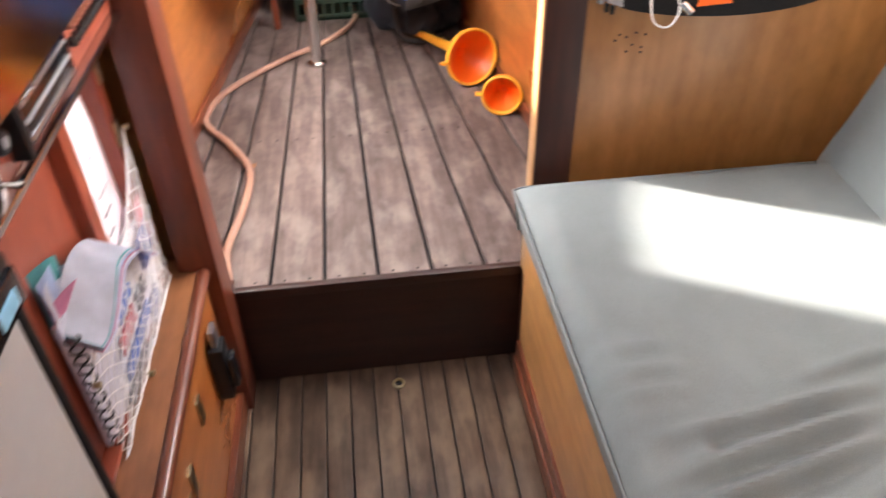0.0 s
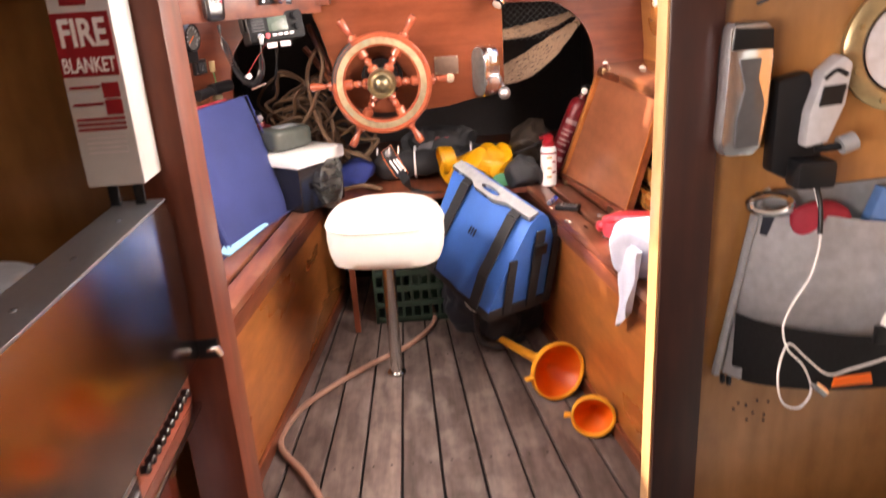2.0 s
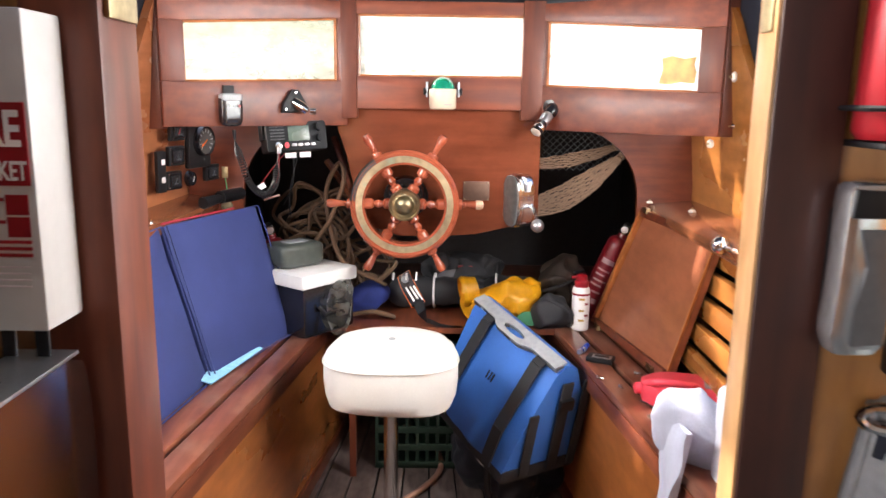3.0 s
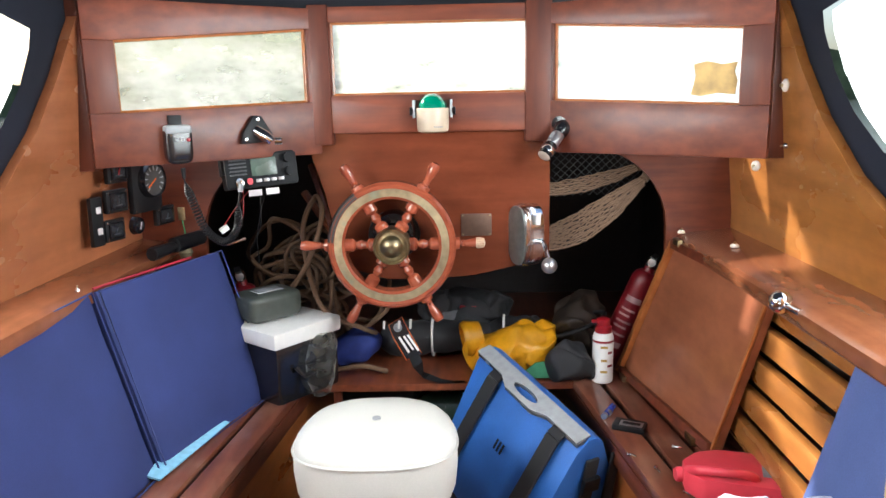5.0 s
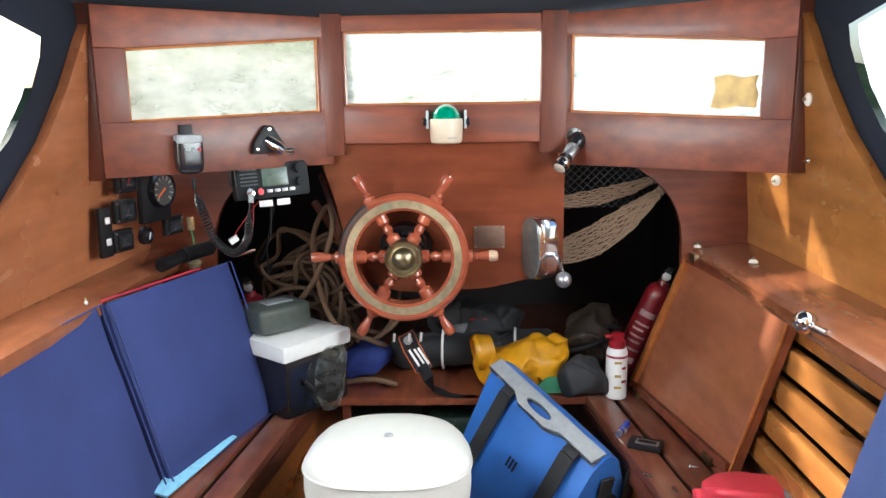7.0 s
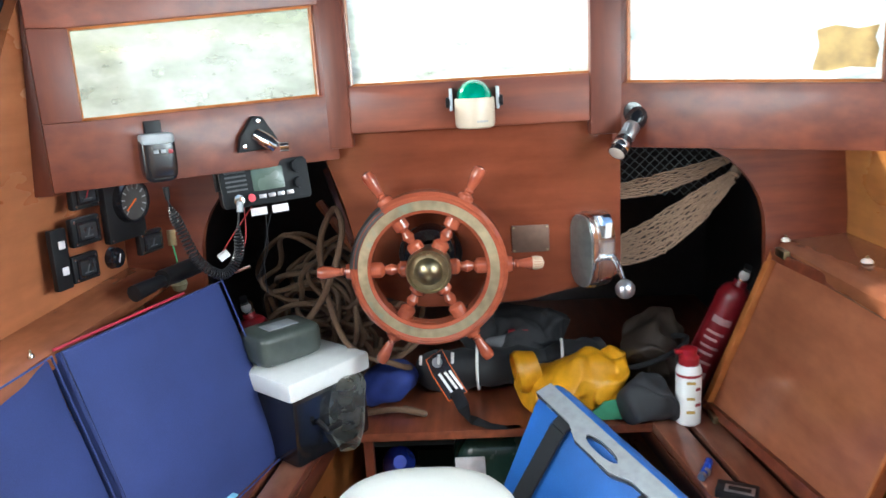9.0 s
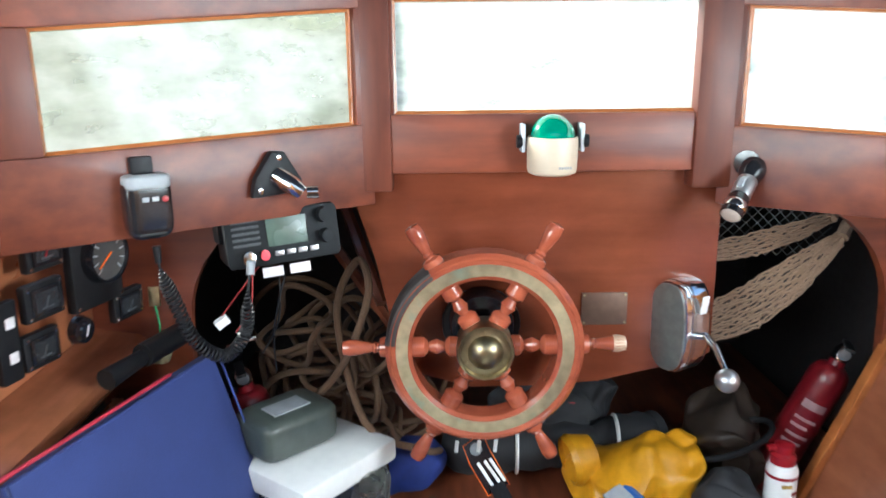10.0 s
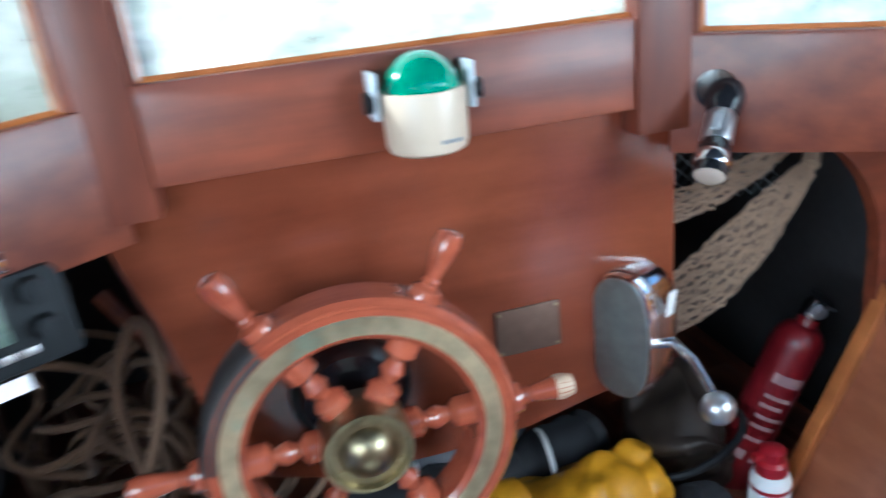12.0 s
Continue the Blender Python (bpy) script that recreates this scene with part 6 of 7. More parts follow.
for z, y in ((0.45, -0.075), (0.30, -0.075), (0.56, -0.075)):
    part("hinge", box(-0.3935, -0.389, y - 0.038, y - 0.022, z - 0.022, z + 0.022, 0.001), BRASS, gal)
for k, (y, z) in enumerate(((-0.33, 0.02), (-0.46, 0.0), (-0.50, -0.02))):
    part("catch_plate", box(-0.328, -0.323, y - 0.012, y + 0.012, z - 0.03, z + 0.03, 0.002), BRASS, gal)
latch = thing("drawer_latch", "black and silver pull latch on the galley front", "latch", (-0.318, -0.19, -0.02))
part("body", box(-0.008, 0.022, -0.022, 0.022, -0.075, 0.06, 0.006), BLACK, latch)
part("grip", box(0.018, 0.036, -0.014, 0.014, -0.05, 0.03, 0.005), BLACKGLOSS, latch)
part("lever", box(0.0, 0.012, -0.012, 0.02, 0.05, 0.10, 0.003), SILVERTRIM, latch, "silver lever")

sp = thing("steel_splash_panel", "mirror-like stainless galley splash panel with screwed flange", "panel")
pts = [(-1.8, 0.717), (-0.095, 0.717), (-0.095, 0.90), (-0.105, 0.93), (-0.13, 0.94), (-1.8, 0.94)]
part("face", prism(pts, 0.006, plane_m((-0.348, 0, 0), (0, 1, 0), (0, 0, 1))), plain("polished_steel", (0.55, 0.52, 0.49), 0.13, 1.0, grain=200, amount=0.04, bumpy=0.015, stain=0.25), sp)
part("top_flange", box(-0.396, -0.340, -1.8, -0.115, 0.940, 0.944, 0.001), plain("satin_flange", (0.52, 0.54, 0.55), 0.30, 0.95, grain=160, amount=0.05, stain=0.15), sp, "satin steel flange")
sp.location.x = 0.014
part("core", box(-0.386, -0.349, -1.8, -0.13, 0.80, 0.939), DARK, sp)
for y in (-0.20, -0.32, -0.44, -0.56, -0.68, -0.80):
    part("screw", lathe([(0, 0.0042), (0.0032, 0.0042), (0.0038, 0.0034), (0, 0.0034)], 10, axis_m=pose(-0.366, y, 0.9405)), plain("dull_screw", (0.2, 0.2, 0.2), 0.4, 0.9), sp)

vg = thing("water_gauge", "round black-rimmed gauge on the galley strip", "gauge", (-0.352, -0.632, 0.682))
part("rim", lathe([(0, 0), (0.034, 0), (0.036, 0.012), (0.032, 0.018), (0.028, 0.014), (0, 0.014)], 32, axis_m=pose(0, 0, 0, 0, 90, 0)), BLACKGLOSS, vg)
part("glass", lathe([(0, 0.015), (0.028, 0.0145), (0.028, 0.013), (0, 0.013)], 32, axis_m=pose(0, 0, 0, 0, 90, 0)), plain("dull_dial", (0.13, 0.13, 0.12), 0.15, coat=0.6), vg)
kn = thing("rotary_knob", "small black rotary knob on the galley strip", "knob", (-0.350, -0.566, 0.697))
part("knob", lathe([(0, 0), (0.014, 0), (0.013, 0.014), (0.011, 0.018), (0, 0.018)], 24, axis_m=pose(0, 0, 0, 0, 90, 0)), BLACK, kn)
part("dial", lathe([(0, 0.0186), (0.006, 0.0186), (0.006, 0.017), (0, 0.017)], 16, axis_m=pose(0, 0, 0, 0, 90, 0)), GREY, kn)
tg_ = thing("toggle_switch", "chrome toggle switch on the galley strip", "switch", (-0.350, -0.585, 0.664))
part("plate", box(0, 0.003, -0.012, 0.012, -0.02, 0.012, 0.001), PAPER, tg_)
part("lever", tube([(0, 0, 0), (0.012, 0.004, -0.004), (0.024, 0.008, -0.006)], [0.004, 0.003, 0.005], 10), CHROME, tg_)
ct = thing("car_stereo", "black and silver stereo unit set in the galley strip", "stereo", (-0.352, -0.425, 0.684))
part("body", box(0, 0.016, -0.095, 0.095, -0.027, 0.027, 0.004), BLACKGLOSS, ct)
part("end_cap", box(0.0, 0.022, -0.106, -0.092, -0.030, 0.026, 0.004), BLACK, ct)
for z in (-0.018, 0.0, 0.018):
    part("groove", box(0.0155, 0.018, -0.080, 0.085, z - 0.0025, z + 0.0025, 0.001), SILVERTRIM if z else GREY, ct)
fs = thing("fuse_rack", "row of small copper-coloured plugs on the galley strip", "fuse rack", (-0.352, -0.215, 0.690))
part("board", box(0, 0.005, -0.09, 0.09, -0.024, 0.026, 0.002), plain("copper_red", (0.34, 0.09, 0.05), 0.35), fs)
PLUG = plain("dull_copper", (0.30, 0.13, 0.09), 0.3, 0.7)
for i in range(10):
    for k in range(2):
        part("plug", lathe([(0, 0), (0.0065, 0), (0.006, 0.009), (0.004, 0.011), (0, 0.011)], 12, axis_m=pose(0.005, -0.081 + i * 0.018, 0.014 - k * 0.022, 0, 90, 0)), PLUG if not k else BLACKGLOSS, fs)

fr = thing("fridge", "grey-doored built-in fridge with black frame and latch", "fridge", (0, 0, 0))
part("door", box(-0.350, -0.326, -1.35, -0.685, -0.22, 0.612, 0.004), FRIDGE, fr)
part("frame_top", box(-0.375, -0.330, -1.38, -0.725, 0.645, 0.708, 0.006), plain("matt_black", (0.008, 0.008, 0.009), 0.65), fr)
part("frame_lip", box(-0.340, -0.322, -1.38, -0.73, 0.616, 0.644, 0.004), BLACKGLOSS, fr)
part("frame_edge", box(-0.352, -0.322, -0.683, -0.674, -0.24, 0.62, 0.002), BLACK, fr)
part("carcass", box(-0.46, -0.352, -1.38, -0.672, -0.26, 0.66), BLACK, fr)
h = part("latch", box(-0.326, -0.304, -0.785, -0.695, 0.612, 0.668, 0.006), BLACK, fr)
part("grip", box(-0.306, -0.298, -0.778, -0.702, 0.622, 0.658, 0.003), BLACKGLOSS, h)
part("label", box(-0.300, -0.2965, -0.756, -0.718, 0.630, 0.646, 0.001), LIGHTBLUE, h, "pale blue label")
for y, z in ((-0.922, 0.600),):
    part("screw", lathe([(0, 0.0025), (0.0032, 0.0018), (0.0038, 0), (0, 0)], 10, axis_m=pose(-0.326, y, z, 0, 90, 0)), CHROME, fr)

# papers and magazine in a string pocket
pk = thing("chart_sheet", "pale printed sheet standing in the locker pocket", "paper")
m_pink = plain("pink_white_paper", (0.84, 0.70, 0.74), 0.7, stain=0.12, grain=25, amount=0.06)
part("sheet", slab([(-0.405, -0.30, 0.17), (-0.405, -0.10, 0.17), (-0.425, -0.125, 0.555), (-0.425, -0.28, 0.53)], 0.003, 10, 0.1, wob=0.003), m_pink, pk)
for k in range(8):
    part("print_bar", box(-0.4035 - 0.0012 * k, -0.4015 - 0.0012 * k, -0.26 + 0.008 * k, -0.21 + 0.02 * (k % 3), 0.25 + k * 0.03, 0.2525 + k * 0.03), GREY, pk)
mg = thing("spiral_magazine", "spiral-bound magazine with curled pale pages", "magazine")
part("cover", slab([(-0.398, -0.50, 0.16), (-0.390, -0.36, 0.16), (-0.392, -0.37, 0.385), (-0.398, -0.50, 0.40)], 0.010, 8, 0.2, wob=0.003), plain("grey_cover", (0.46, 0.46, 0.54), 0.5), mg)
for k in range(12):
    z = 0.17 + k * 0.0185
    part("spiral_ring", tube([(-0.390 + 0.009 * math.cos(a), -0.497 + 0.009 * math.sin(a), z) for a in np.linspace(0, 2 * math.pi, 12, endpoint=False)], 0.0016, 5, closed=True), BLACK, mg)
page_white = plain("page_white", (0.66, 0.66, 0.74), 0.6, grain=35, amount=0.12)
pages = (page_white, plain("page_teal", (0.10, 0.42, 0.44), 0.6, grain=30, amount=0.3), page_white, plain("page_blue", (0.40, 0.48, 0.66), 0.6, grain=30, amount=0.2), plain("page_pink", (0.62, 0.22, 0.34), 0.6), page_white, plain("page_lilac", (0.52, 0.50, 0.66), 0.6, grain=30, amount=0.2))


def sheet(rows, material):
    bm = bmesh.new()
    g = [[bm.verts.new(p) for p in r] for r in rows]
    for r0, r1 in zip(g, g[1:]):
        for i in range(len(r0) - 1):
            bm.faces.new((r0[i], r0[i + 1], r1[i + 1], r1[i]))
    bmesh.ops.solidify(bm, geom=bm.faces[:], thickness=0.0012)
    part("page", bm, material, mg)


for k in range(7):  # pages flopped over to the right
    rows = []
    for j in range(7):
        v = j / 6
        row = []
        for i in range(19):
            u = i / 18
            y = -0.495 + (0.235 + 0.010 * k) * u
            z = 0.390 + 0.042 * math.sin(math.pi * min(u * 1.15, 1)) ** 1.4 - 0.05 * max(u - 0.72, 0) / 0.28 - 0.006 * k * (0.4 + u) - 0.035 * v * (1 - 0.5 * u) - 0.02 * math.sin(math.pi * min(u * 2.2, 1)) * v
            row.append(Vector((-0.412 + 0.052 * v + 0.012 * math.sin(2.5 * u), y, z)))
        rows.append(row)
    sheet(rows, pages[k])
for k in range(6):  # pages still standing behind
    rows = []
    for j in range(6):
        v = j / 5
        rows.append([Vector((-0.418 + 0.005 * k + 0.010 * math.sin(3 * u + k), -0.497 + (0.10 + 0.008 * k) * u, 0.38 + v * (0.095 - 0.010 * k - 0.04 * u * u) + 0.03 * u * (1 - v))) for u in np.linspace(0, 1, 9)])
    sheet(rows, pages[(k * 2 + 1) % 7])
bk = thing("printed_leaflet", "blue and white printed leaflet in the net", "leaflet")
part("leaf", slab([(-0.392, -0.43, 0.145), (-0.388, -0.14, 0.145), (-0.394, -0.12, 0.30), (-0.394, -0.40, 0.33)], 0.008, 8, 0.2, wob=0.008), plain("leaflet_white", (0.62, 0.62, 0.66), 0.6, grain=40, amount=0.3), bk)
inks = [plain("ink_" + n, c, 0.6) for n, c in (("black", (0.03, 0.03, 0.05)), ("blue", (0.05, 0.12, 0.4)), ("red", (0.4, 0.08, 0.1)), ("navy", (0.03, 0.06, 0.22)))]
for k, (a, b, z, h_) in enumerate(((-0.42, -0.30, 0.155, 0.02), (-0.40, -0.24, 0.185, 0.026), (-0.385, -0.30, 0.225, 0.03), (-0.20, -0.13, 0.24, 0.06), (-0.28, -0.22, 0.22, 0.03), (-0.36, -0.28, 0.265, 0.018), (-0.16, -0.12, 0.30, 0.04), (-0.24, -0.18, 0.155, 0.04))):
    part("print_bar", moved(box(-0.0015, 0.0015, a, b, z, z + h_), pose(-0.385 - 0.02 * (z - 0.15), 0, 0)), inks[k % 4], bk)
np_ = thing("net_pocket", "white string net pocket holding papers", "net")
bm = bmesh.new()
def np_pt(u, v):
    y = -0.51 + 0.41 * u
    top = 0.30 + 0.17 * u ** 2 + 0.04 * math.sin(u * 6)
    z = 0.142 + (top - 0.142) * v
    return Vector((-0.383 + 0.016 * math.sin(math.pi * u) * math.sin(math.pi * v) + 0.004 * noise.noise((u * 9, v * 9, 0)), y + 0.012 * noise.noise((u * 7, v * 7, 4)), z))
NU, NV = 17, 8
for a in range(-NV, NU):
    l1 = [np_pt((a + k) / NU, k / NV) for k in range(NV + 1) if 0 <= a + k <= NU]
    l2 = [np_pt((a + NV - k) / NU, k / NV) for k in range(NV + 1) if 0 <= a + NV - k <= NU]
    for l in (l1, l2):
        if len(l) > 1:
            tube(l, 0.0010, 4, bm)
tube([np_pt(u, 1) for u in np.linspace(0, 1, 20)], 0.002, 5, bm)
tube([np_pt(u, 0) for u in np.linspace(0, 1, 20)], 0.002, 5, bm)
part("mesh", bm, plain("white_string", (0.72, 0.70, 0.68), 0.8), np_)
for u, v in ((0.0, 1), (1.0, 1), (0.4, 0), (0.55, 1)):
    part("hook", lathe([(0, 0.012), (0.005, 0.010), (0.004, 0), (0, 0)], 10, axis_m=Matrix.Translation(np_pt(u, v)) @ pose(0, 0, 0, 0, 90, 0)), BRASS, np_)

# port bulkhead: fire blanket
fb = thing("fire_blanket_box", "white fire blanket box with red print by the post", "fire blanket")
fb.matrix_world = pose(-0.365, -0.151, 0.972) @ Matrix.Diagonal((0.93, 0.76, 0.94, 1))
part("box", box(-0.036, 0.036, 0.0, 0.083, 0.0, 0.285, 0.004), plain("off_white_plastic", (0.50, 0.48, 0.45), 0.4, stain=0.08, amount=0.03), fb)
def fbar(x0, x1, z0, z1, m_=REDPAINT):
    part("print_bar", box(x0, x1, -0.0018, 0.0005, z0, z1), m_, fb)
fbar(-0.0345, 0.032, 0.134, 0.206)
for z in (0.108, 0.088):
    fbar(-0.030, 0.006, z + 0.012, z + 0.015)
    fbar(0.008, 0.028, z, z + 0.018)
for z in (0.082, 0.076, 0.070):
    fbar(-0.030, 0.028, z, z + 0.003)
fbar(-0.02, 0.010, 0.214, 0.226)
for z in (0.060, 0.054, 0.048, 0.042):
    fbar(-0.024, 0.024, z, z + 0.0012, plain("pale_print", (0.6, 0.5, 0.5), 0.5))
text_part("FIRE", 0.0375, WHITE, fb, pose(-0.001, -0.0018, 0.169, 90, 0, 0) @ Matrix.Diagonal((0.82, 1.15, 1, 1)), bold=0.0010)
text_part("BLANKET", 0.0158, WHITE, fb, pose(-0.001, -0.0018, 0.139, 90, 0, 0) @ Matrix.Diagonal((0.93, 1.5, 1, 1)), bold=0.0003)
for x in (-0.02, 0.012):
    part("pull_tab", box(x, x + 0.014, 0.02, 0.024, -0.07, 0.004, 0.002), BLACK, fb)
wl_ = thing("wall_lamp", "pale round lamp on the port bulkhead", "lamp", (-0.50, -0.06, 1.26))
part("shade", lathe([(0, -0.05), (0.05, -0.045), (0.07, 0), (0.06, 0.05), (0, 0.06)], 28, axis_m=pose(0, 0, 0, 90)), CREAM, wl_)
part("ring", lathe([(0.068, -0.004), (0.075, 0.0), (0.068, 0.006)], 28, axis_m=pose(0, 0, 0, 90)), BLACK, wl_)
bw = thing("dish_towel", "pale folded towel on the galley worktop", "towel", (-0.58, -0.30, 0.84))
part("cloth", moved(pillow(0.26, 0.34, 0.06, 4, 14, 0.4, 0.012, 4), Matrix.Identity(4)), plain("towel_cloth", (0.45, 0.44, 0.41), 0.85), bw)
pc = thing("post_catch", "small chrome catch on the companionway post", "latch", (-0.315, -0.086, 0.722))
part("plate", box(-0.016, 0.012, -0.003, 0.0, -0.014, 0.014, 0.001), BLACK, pc)
part("hook", tube([(0.0, -0.004, 0), (0.014, -0.012, 0.004), (0.018, -0.011, -0.006)], [0.005, 0.005, 0.004], 8), STEEL, pc)

# starboard bulkhead fittings
ex = extinguisher((0.432, -0.072, 1.14), 0, 2, 20, 0.40, 0.048, "red fire extinguisher in a black bracket on the bulkhead")
br = thing("extinguisher_bracket", "black wire bracket holding the extinguisher", "bracket", (0.432, -0.07, 1.14))
part("loop", tube([(-0.05, 0.03, 0.03), (-0.052, -0.03, 0.03), (-0.03, -0.055, 0.03), (0.03, -0.055, 0.03), (0.052, -0.03, 0.03), (0.05, 0.03, 0.03)], 0.003, 6), BLACK, br)
part("hook", tube([(-0.03, -0.055, 0.03), (-0.03, -0.055, -0.01), (-0.03, -0.035, -0.014)], 0.003, 6), BLACK, br)
part("foot", box(-0.04, 0.04, -0.04, 0.05, -0.006, 0.0, 0.002), BLACK, br)
dv = thing("handheld_device", "silver and black handheld unit on the bulkhead", "device", (0.406, -0.050, 0.935))
shape = [(-0.024, 0.0), (0.016, 0.0), (0.025, 0.012), (0.030, 0.06), (0.032, 0.125), (0.028, 0.162), (0.020, 0.168), (-0.020, 0.168), (-0.026, 0.160), (-0.027, 0.08), (-0.030, 0.02)]
pm = plane_m((0, 0, 0), (1, 0, 0), (0, 0, 1))
part("case", prism(shape, 0.035, pm, bev=0.009), plain("bright_silver", (0.62, 0.62, 0.63), 0.18, 0.9), dv)
part("dark_front", prism([(-0.012, 0.012), (0.018, 0.014), (0.022, 0.07), (0.012, 0.10), (0.014, 0.125), (-0.014, 0.125), (-0.004, 0.09), (-0.012, 0.05)], 0.006, pm @ Matrix.Translation((0, 0, 0.033)), bev=0.002), plain("smoked_grey", (0.085, 0.085, 0.088), 0.3), dv, "dark grey front")
part("top_cap", prism([(-0.024, 0.135), (0.028, 0.135), (0.026, 0.160), (-0.022, 0.162)], 0.006, pm @ Matrix.Translation((0, 0, 0.033)), bev=0.002), BLACK, dv)
# black block added behind the case in place of its shadow
part("backing", prism([(-0.024, 0.01), (0.028, 0.01), (0.028, 0.14), (-0.024, 0.14)], -0.03, pm @ Matrix.Translation((0, 0, -0.002)), bev=0.004), BLACK, dv)
dc = thing("handset_cradle", "grey handset in a black cradle on the bulkhead", "handset", (0.503, -0.060, 0.897))
part("cradle", prism([(-0.05, 0.01), (-0.02, -0.005), (0.012, 0.0), (0.02, 0.05), (-0.01, 0.14), (-0.05, 0.13)], 0.03, pm @ Matrix.Translation((0, 0, -0.02)), bev=0.006), BLACK, dc)
part("handset", prism([(-0.018, 0.045), (0.012, 0.05), (0.03, 0.10), (0.034, 0.15), (0.020, 0.16), (-0.002, 0.14), (-0.016, 0.09)], 0.03, pm @ Matrix.Translation((0, 0, 0.0)), bev=0.005), plain("pale_handset", (0.52, 0.52, 0.53), 0.3), dc)
part("keypad", prism([(-0.006, 0.098), (0.022, 0.10), (0.026, 0.125), (-0.002, 0.123)], 0.003, pm @ Matrix.Translation((0, 0, 0.030))), BLACK, dc)
part("arch_mark", tube([(-0.002, -0.031, 0.132), (0.012, -0.031, 0.142), (0.026, -0.031, 0.136)], 0.003, 6, smooth=4), BLACK, dc)
part("foot", box(-0.03, 0.022, -0.045, -0.005, -0.008, 0.03, 0.008), BLACK, dc)
part("side_knob", lathe([(0, 0), (0.012, 0), (0.012, 0.02), (0, 0.021)], 16, axis_m=pose(0.028, -0.03, 0.045, 0, 70, 0)), GREY, dc)
part("strut", tube([(0.0, -0.02, 0.04), (0.03, -0.03, 0.045)], 0.005, 8), BLACK, dc)
ck = thing("porthole", "brass-rimmed round porthole in the bulkhead, daylight put into its pale glass", "porthole", (0.645, -0.016, 1.055))
part("rim", lathe([(0.060, 0), (0.086, 0), (0.087, 0.010), (0.080, 0.015), (0.066, 0.016), (0.061, 0.012)], 44, axis_m=pose(0, 0, 0, 90)), plain("satin_brass", (0.5, 0.38, 0.2), 0.35, 0.7), ck)
# opaque disc: the bright view through the glass is its pale blue
part("glass", lathe([(0, 0.008), (0.062, 0.008), (0.062, 0.003), (0, 0.003)], 40, axis_m=pose(0, 0, 0, 90)), plain("porthole_daylight_disc", (0.55, 0.62, 0.68), 0.06, coat=0.6, stain=0.1), ck)
part("gasket", tube([(0.061 * math.cos(a), -0.011, 0.061 * math.sin(a)) for a in np.linspace(0, 2 * math.pi, 32, endpoint=False)], 0.0025, 6, closed=True), BLACK, ck)
for k in range(8):
    a = radians(22.5 + 45 * k)
    part("screw", lathe([(0, 0.0025), (0.0035, 0.002), (0.004, 0), (0, 0)], 10, axis_m=pose(0.075 * math.cos(a), -0.0155, 0.075 * math.sin(a), 90)), BRASS, ck)

# hanging organiser with cable
og = thing("hanging_organiser", "grey canvas hanging pocket with black mesh front", "organiser", (0.415, -0.022, 0.585))
LG = plain("grey_canvas", (0.62, 0.62, 0.63), 0.5, stain=0.3)
part("back_sheet", slab([(0.0, -0.002, 0.0), (0.48, -0.002, -0.01), (0.48, -0.002, 0.30), (0.045, -0.002, 0.28)], 0.008, 8, 0.2), plain("mid_grey_canvas", (0.20, 0.21, 0.22), 0.8), og)
bm = bmesh.new()
gridp = []
for j in range(15):
    v = j / 14
    row = []
    for i in range(25):
        u = i / 24
        left = 0.012 + 0.035 * v
        x = left + (0.47 - left) * u
        b_ = math.sin(math.pi * min(u * 1.15, 1)) ** 0.6
        y = -0.006 - 0.075 * b_ * (0.35 + 0.65 * math.sin(math.pi * (0.15 + 0.7 * v)))
        z = 0.0 - 0.010 * b_ * (1 - v) + (0.262 - 0.06 * b_ * 0.9 * u) * v
        row.append(bm.verts.new((x, y + 0.004 * noise.noise((x * 16, z * 16, 1)), z)))
    gridp.append(row)
for j in range(14):
    for i in range(24):
        bm.faces.new((gridp[j][i], gridp[j][i + 1], gridp[j + 1][i + 1], gridp[j + 1][i]))
bmesh.ops.solidify(bm, geom=bm.faces[:], thickness=0.004)
part("pocket", bm, LG, og, "light grey bellied pocket")
bm = bmesh.new()
g2 = []
for j in range(8):
    v = j / 7
    row = []
    for i in range(25):
        u = i / 24
        x = 0.022 + 0.43 * u
        b_ = math.sin(math.pi * min(u * 1.1, 1)) ** 0.6
        y = -0.014 - 0.088 * b_ * (0.5 + 0.5 * v)
        z = -0.002 - 0.014 * b_ * (1 - v) + 0.105 * v * (0.75 + 0.25 * (1 - u))
        row.append(bm.verts.new((x, y, z)))
    g2.append(row)
for j in range(7):
    for i in range(24):
        bm.faces.new((g2[j][i], g2[j][i + 1], g2[j + 1][i + 1], g2[j + 1][i]))
bmesh.ops.solidify(bm, geom=bm.faces[:], thickness=0.003)
part("mesh_pocket", bm, plain("black_mesh", (0.025, 0.024, 0.026), 0.7, grain=700, amount=0.6), og, "black mesh lower pocket")
part("edge_binding", tube([(0.0, -0.008, 0.0), (0.045, -0.008, 0.275), (0.06, -0.008, 0.285)], 0.006, 8), GREY, og)
part("corner_patch", slab([(0.045, -0.018, 0.225), (0.085, -0.03, 0.215), (0.085, -0.03, 0.255), (0.05, -0.018, 0.262)], 0.004, 4), NAVY, og, "navy corner patch")
part("ring", tube([(0.05 + 0.026 * math.cos(a), -0.03 - 0.008 * math.cos(a), 0.272 + 0.013 * math.sin(a)) for a in np.linspace(0, 2 * math.pi, 22, endpoint=False)], 0.0055, 8, closed=True), CHROME, og, "pale metal ring")
for x, z in ((0.012, -0.006), (0.022, -0.010)):
    part("corner_tag", box(x - 0.003, x + 0.003, -0.012, -0.004, z - 0.01, z + 0.004, 0.001), BLACK, og)
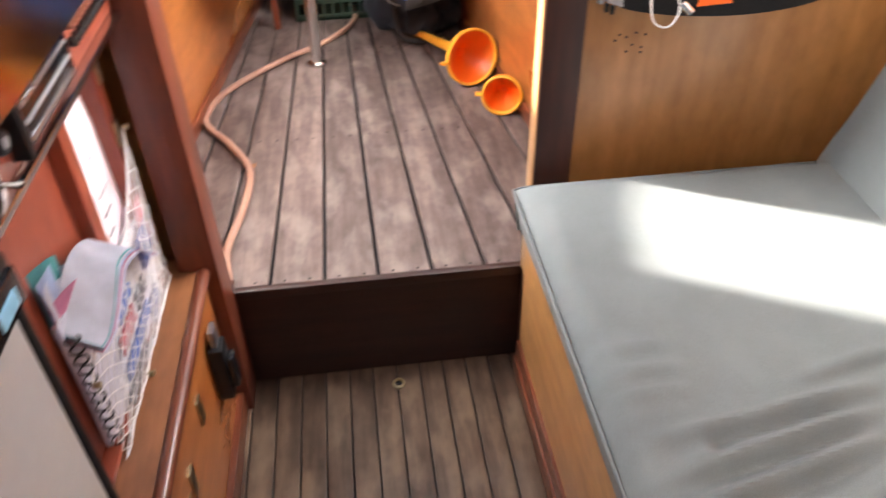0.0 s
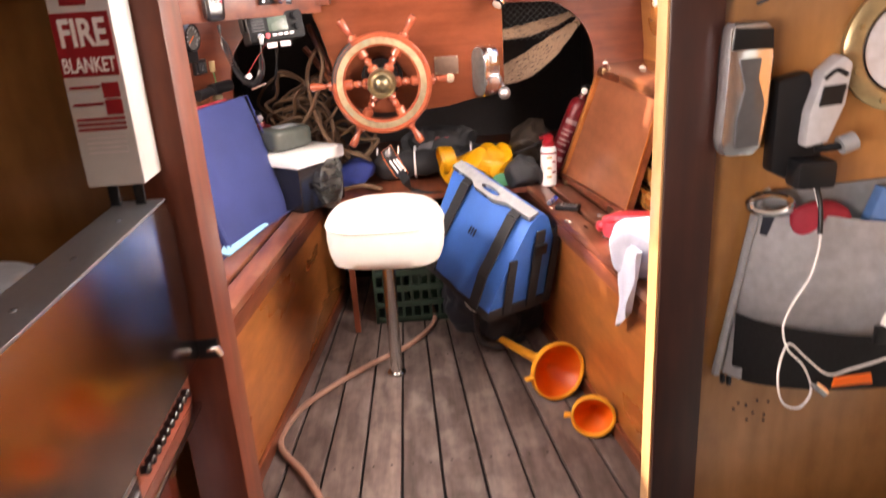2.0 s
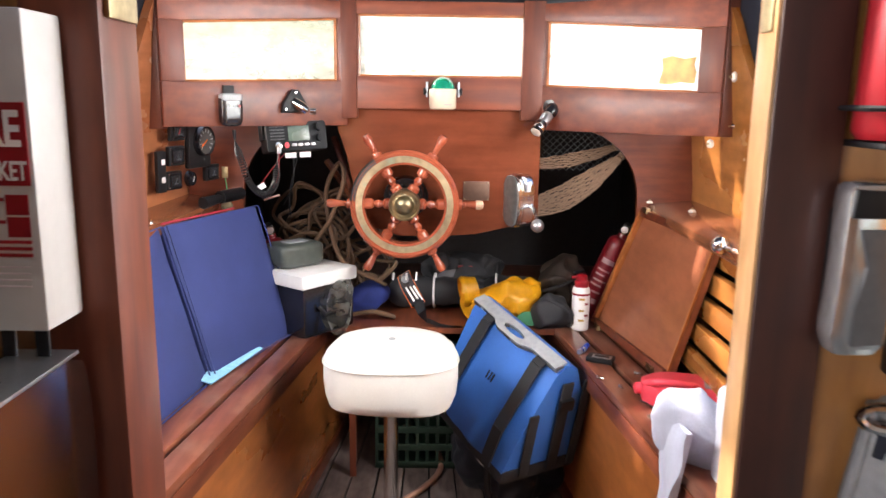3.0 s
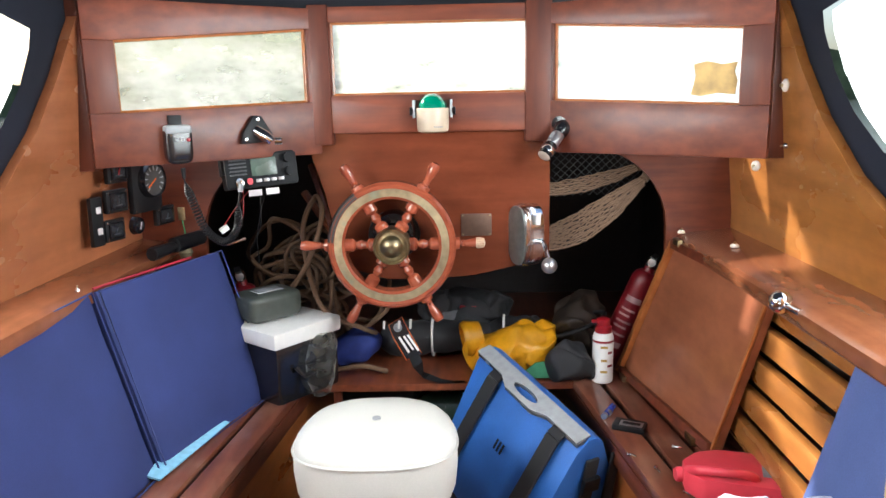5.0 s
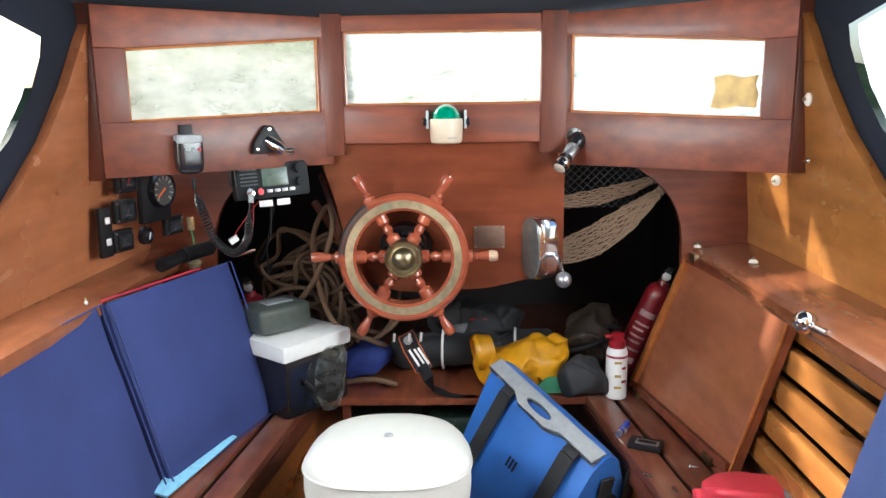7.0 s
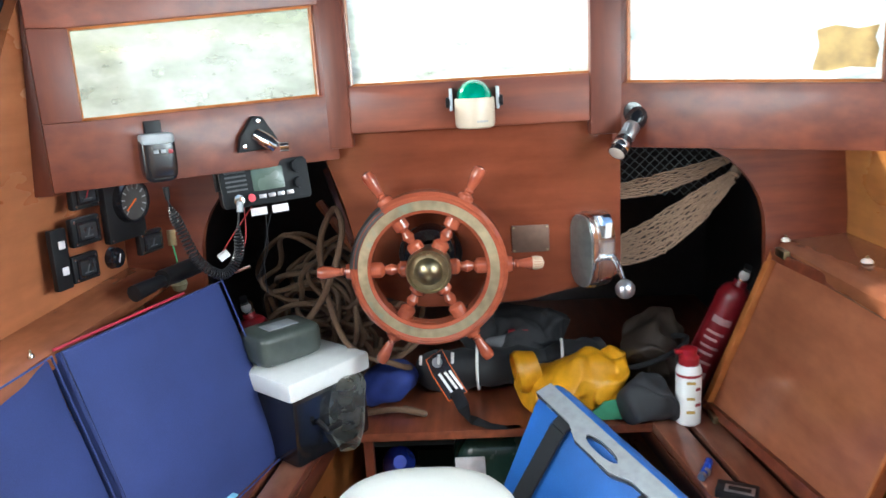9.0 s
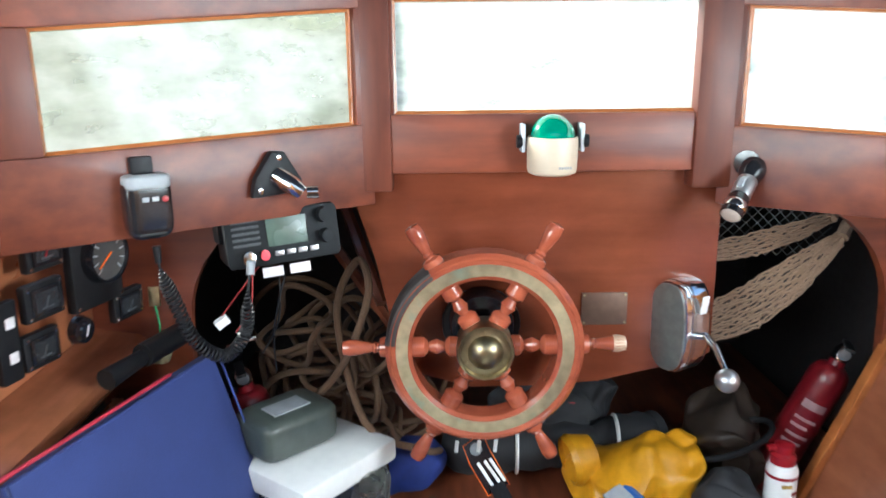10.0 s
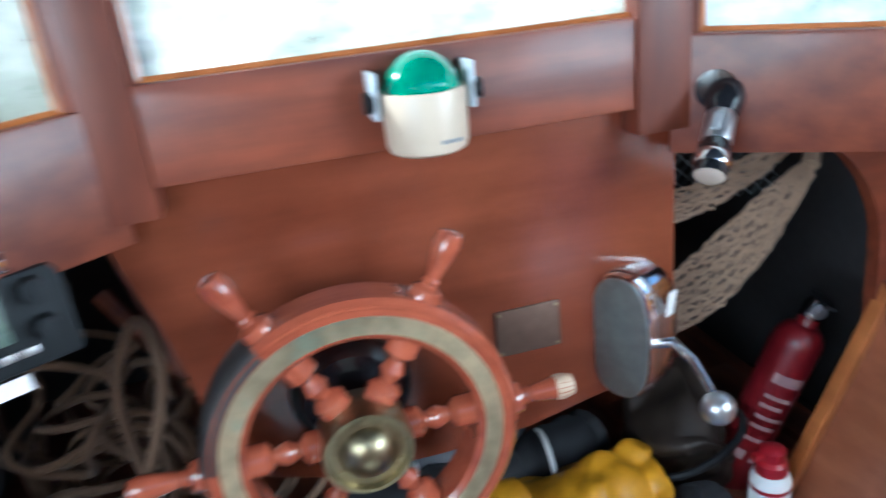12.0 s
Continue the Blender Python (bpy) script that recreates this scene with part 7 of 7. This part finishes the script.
part("white_strap", tube([(0.23, -0.10, 0.205), (0.21, -0.102, 0.15), (0.19, -0.104, 0.11)], [0.011, 0.010, 0.008], 8), WHITE, og)
part("strap_buckle", box(0.175, 0.195, -0.11, -0.10, 0.085, 0.112, 0.003), BLACK, og)
part("orange_tag", slab([(0.125, -0.107, 0.022), (0.180, -0.112, 0.026), (0.176, -0.112, 0.042), (0.128, -0.107, 0.036)], 0.006, 8, 0.4, wob=0.004), ORANGE, og)
rd = thing("red_pouch", "dark red pouch in the organiser", "pouch", (0.54, -0.05, 0.80))
part("pouch", moved(pillow(0.09, 0.03, 0.06, 2.6, 10, 0.3, 0.008, 2), Matrix.Identity(4)), plain("dark_red_cloth", (0.35, 0.02, 0.04), 0.7), rd)
bl2 = thing("blue_packet", "blue packet standing in the organiser", "packet", (0.625, -0.05, 0.78), 0)
part("packet", moved(box(-0.035, 0.035, -0.01, 0.01, 0, 0.085, 0.003), pose(0, 0, 0, 0, 18, 0)), plain("packet_blue", (0.08, 0.2, 0.45), 0.5), bl2)
cbp = [(0.505, -0.075, 0.905), (0.510, -0.105, 0.84), (0.500, -0.115, 0.78), (0.478, -0.115, 0.735), (0.468, -0.115, 0.70), (0.478, -0.115, 0.665), (0.50, -0.12, 0.64), (0.515, -0.12, 0.60), (0.50, -0.122, 0.575), (0.475, -0.12, 0.585), (0.466, -0.118, 0.63), (0.476, -0.118, 0.675), (0.50, -0.125, 0.655), (0.53, -0.13, 0.63), (0.56, -0.13, 0.635), (0.60, -0.13, 0.645), (0.66, -0.12, 0.655)]
cbl = thing("white_cable", "pale tangled cable looped over the organiser", "cable")
part("cable", tube(cbp, [0.0016] * 200, 8, smooth=8), WHITE, cbl)
part("black_lead", tube([(0.505, -0.075, 0.915), (0.508, -0.10, 0.87), (0.508, -0.108, 0.83)], 0.0034, 8, smooth=5), BLACK, cbl)
part("plug", tube([(0.515, -0.125, 0.615), (0.53, -0.13, 0.60)], 0.007, 10), CHROME, cbl)
for k, (x, z) in enumerate(((0.455, 0.51), (0.475, 0.515), (0.487, 0.50), (0.492, 0.522), (0.505, 0.495), (0.510, 0.518), (0.478, 0.488), (0.505, 0.485), (0.462, 0.52))):
    hl = thing("screw_hole", "old screw hole in the plywood", "screw hole", (x, -0.0152, z), group="old screw holes")
    part("hole", lathe([(0, 0.0012), (0.0022, 0.001), (0.0026, 0), (0, 0)], 8, axis_m=pose(0, 0, 0, 90)), CAULK, hl)
dr = thing("sole_ring", "small steel lifting ring let into the sole", "ring", (0.03, -0.055, SOLE_Z))
part("rim", lathe([(0.008, 0.001), (0.010, 0.004), (0.014, 0.003), (0.0155, 0)], 24), BRASS, dr)
part("well", lathe([(0, 0.001), (0.009, 0.0012), (0.009, 0), (0, 0)], 16), BLACK, dr)

# ---- planks ----
floor = struct("floor", box(-0.62, 0.62, 0.012, 2.3, -0.03, -0.012), CAULK, "worn teak planked wheelhouse floor", "floor")
def plank_x(x, y):
    """Planks narrow towards the bow."""
    return x * (1 - 0.215 * y) - 0.021 * y


for i in range(-5, 6):
    xa, xb = 0.007 + 0.117 * i + 0.0043, 0.007 + 0.117 * (i + 1) - 0.0043
    ya, yb, zt = (0.0 if -0.36 < xa and xb < 0.38 else 0.032), 1.95, -0.0008 * (i % 3)
    bm = bmesh.new()
    bot = [bm.verts.new((plank_x(x, y), y, -0.02)) for x, y in ((xa, ya), (xb, ya), (xb, yb), (xa, yb))]
    mid = [bm.verts.new((plank_x(x, y), y, zt - 0.002)) for x, y in ((xa, ya), (xb, ya), (xb, yb), (xa, yb))]
    top = [bm.verts.new((plank_x(x, y), y, zt)) for x, y in ((xa + 0.002, ya + 0.001), (xb - 0.002, ya + 0.001), (xb - 0.002, yb), (xa + 0.002, yb))]
    for r0, r1 in ((bot, mid), (mid, top)):
        for k in range(4):
            bm.faces.new((r0[k], r0[(k + 1) % 4], r1[(k + 1) % 4], r1[k]))
    bm.faces.new(bot), bm.faces.new(top)
    pl = part("plank", bm, DECK, floor)
    if ya == 0.0:
        for k in (0.25, 0.75):
            x = xa + (xb - xa) * k
            for y in (0.022, 0.62, 1.2):
                part("plug", lathe([(0, zt + 0.0006), (0.0032, zt + 0.0004), (0.0036, zt - 0.001), (0, zt - 0.001)], 10, axis_m=Matrix.Translation((plank_x(x, y), y, 0))), CAULK, pl)
sole = struct("cabin_sole", box(-0.45, 0.45, -3.0, 0.004, SOLE_Z - 0.03, SOLE_Z - 0.009), CAULK, "narrow-planked teak cabin sole", "floor")
sole_me = None
for i, x in enumerate(np.arange(-0.33, 0.34, 0.055)):
    if sole_me is None:
        ob = mesh_ob("plank", box(-0.0258, 0.0258, -2.9, 0.003, -0.012, 0.0, 0.002), SOLE)
        sole_me = ob.data
    else:
        ob = new("plank", sole_me)
    ob.parent, ob.location = sole, (x, 0, SOLE_Z - 0.0006 * (i % 2))
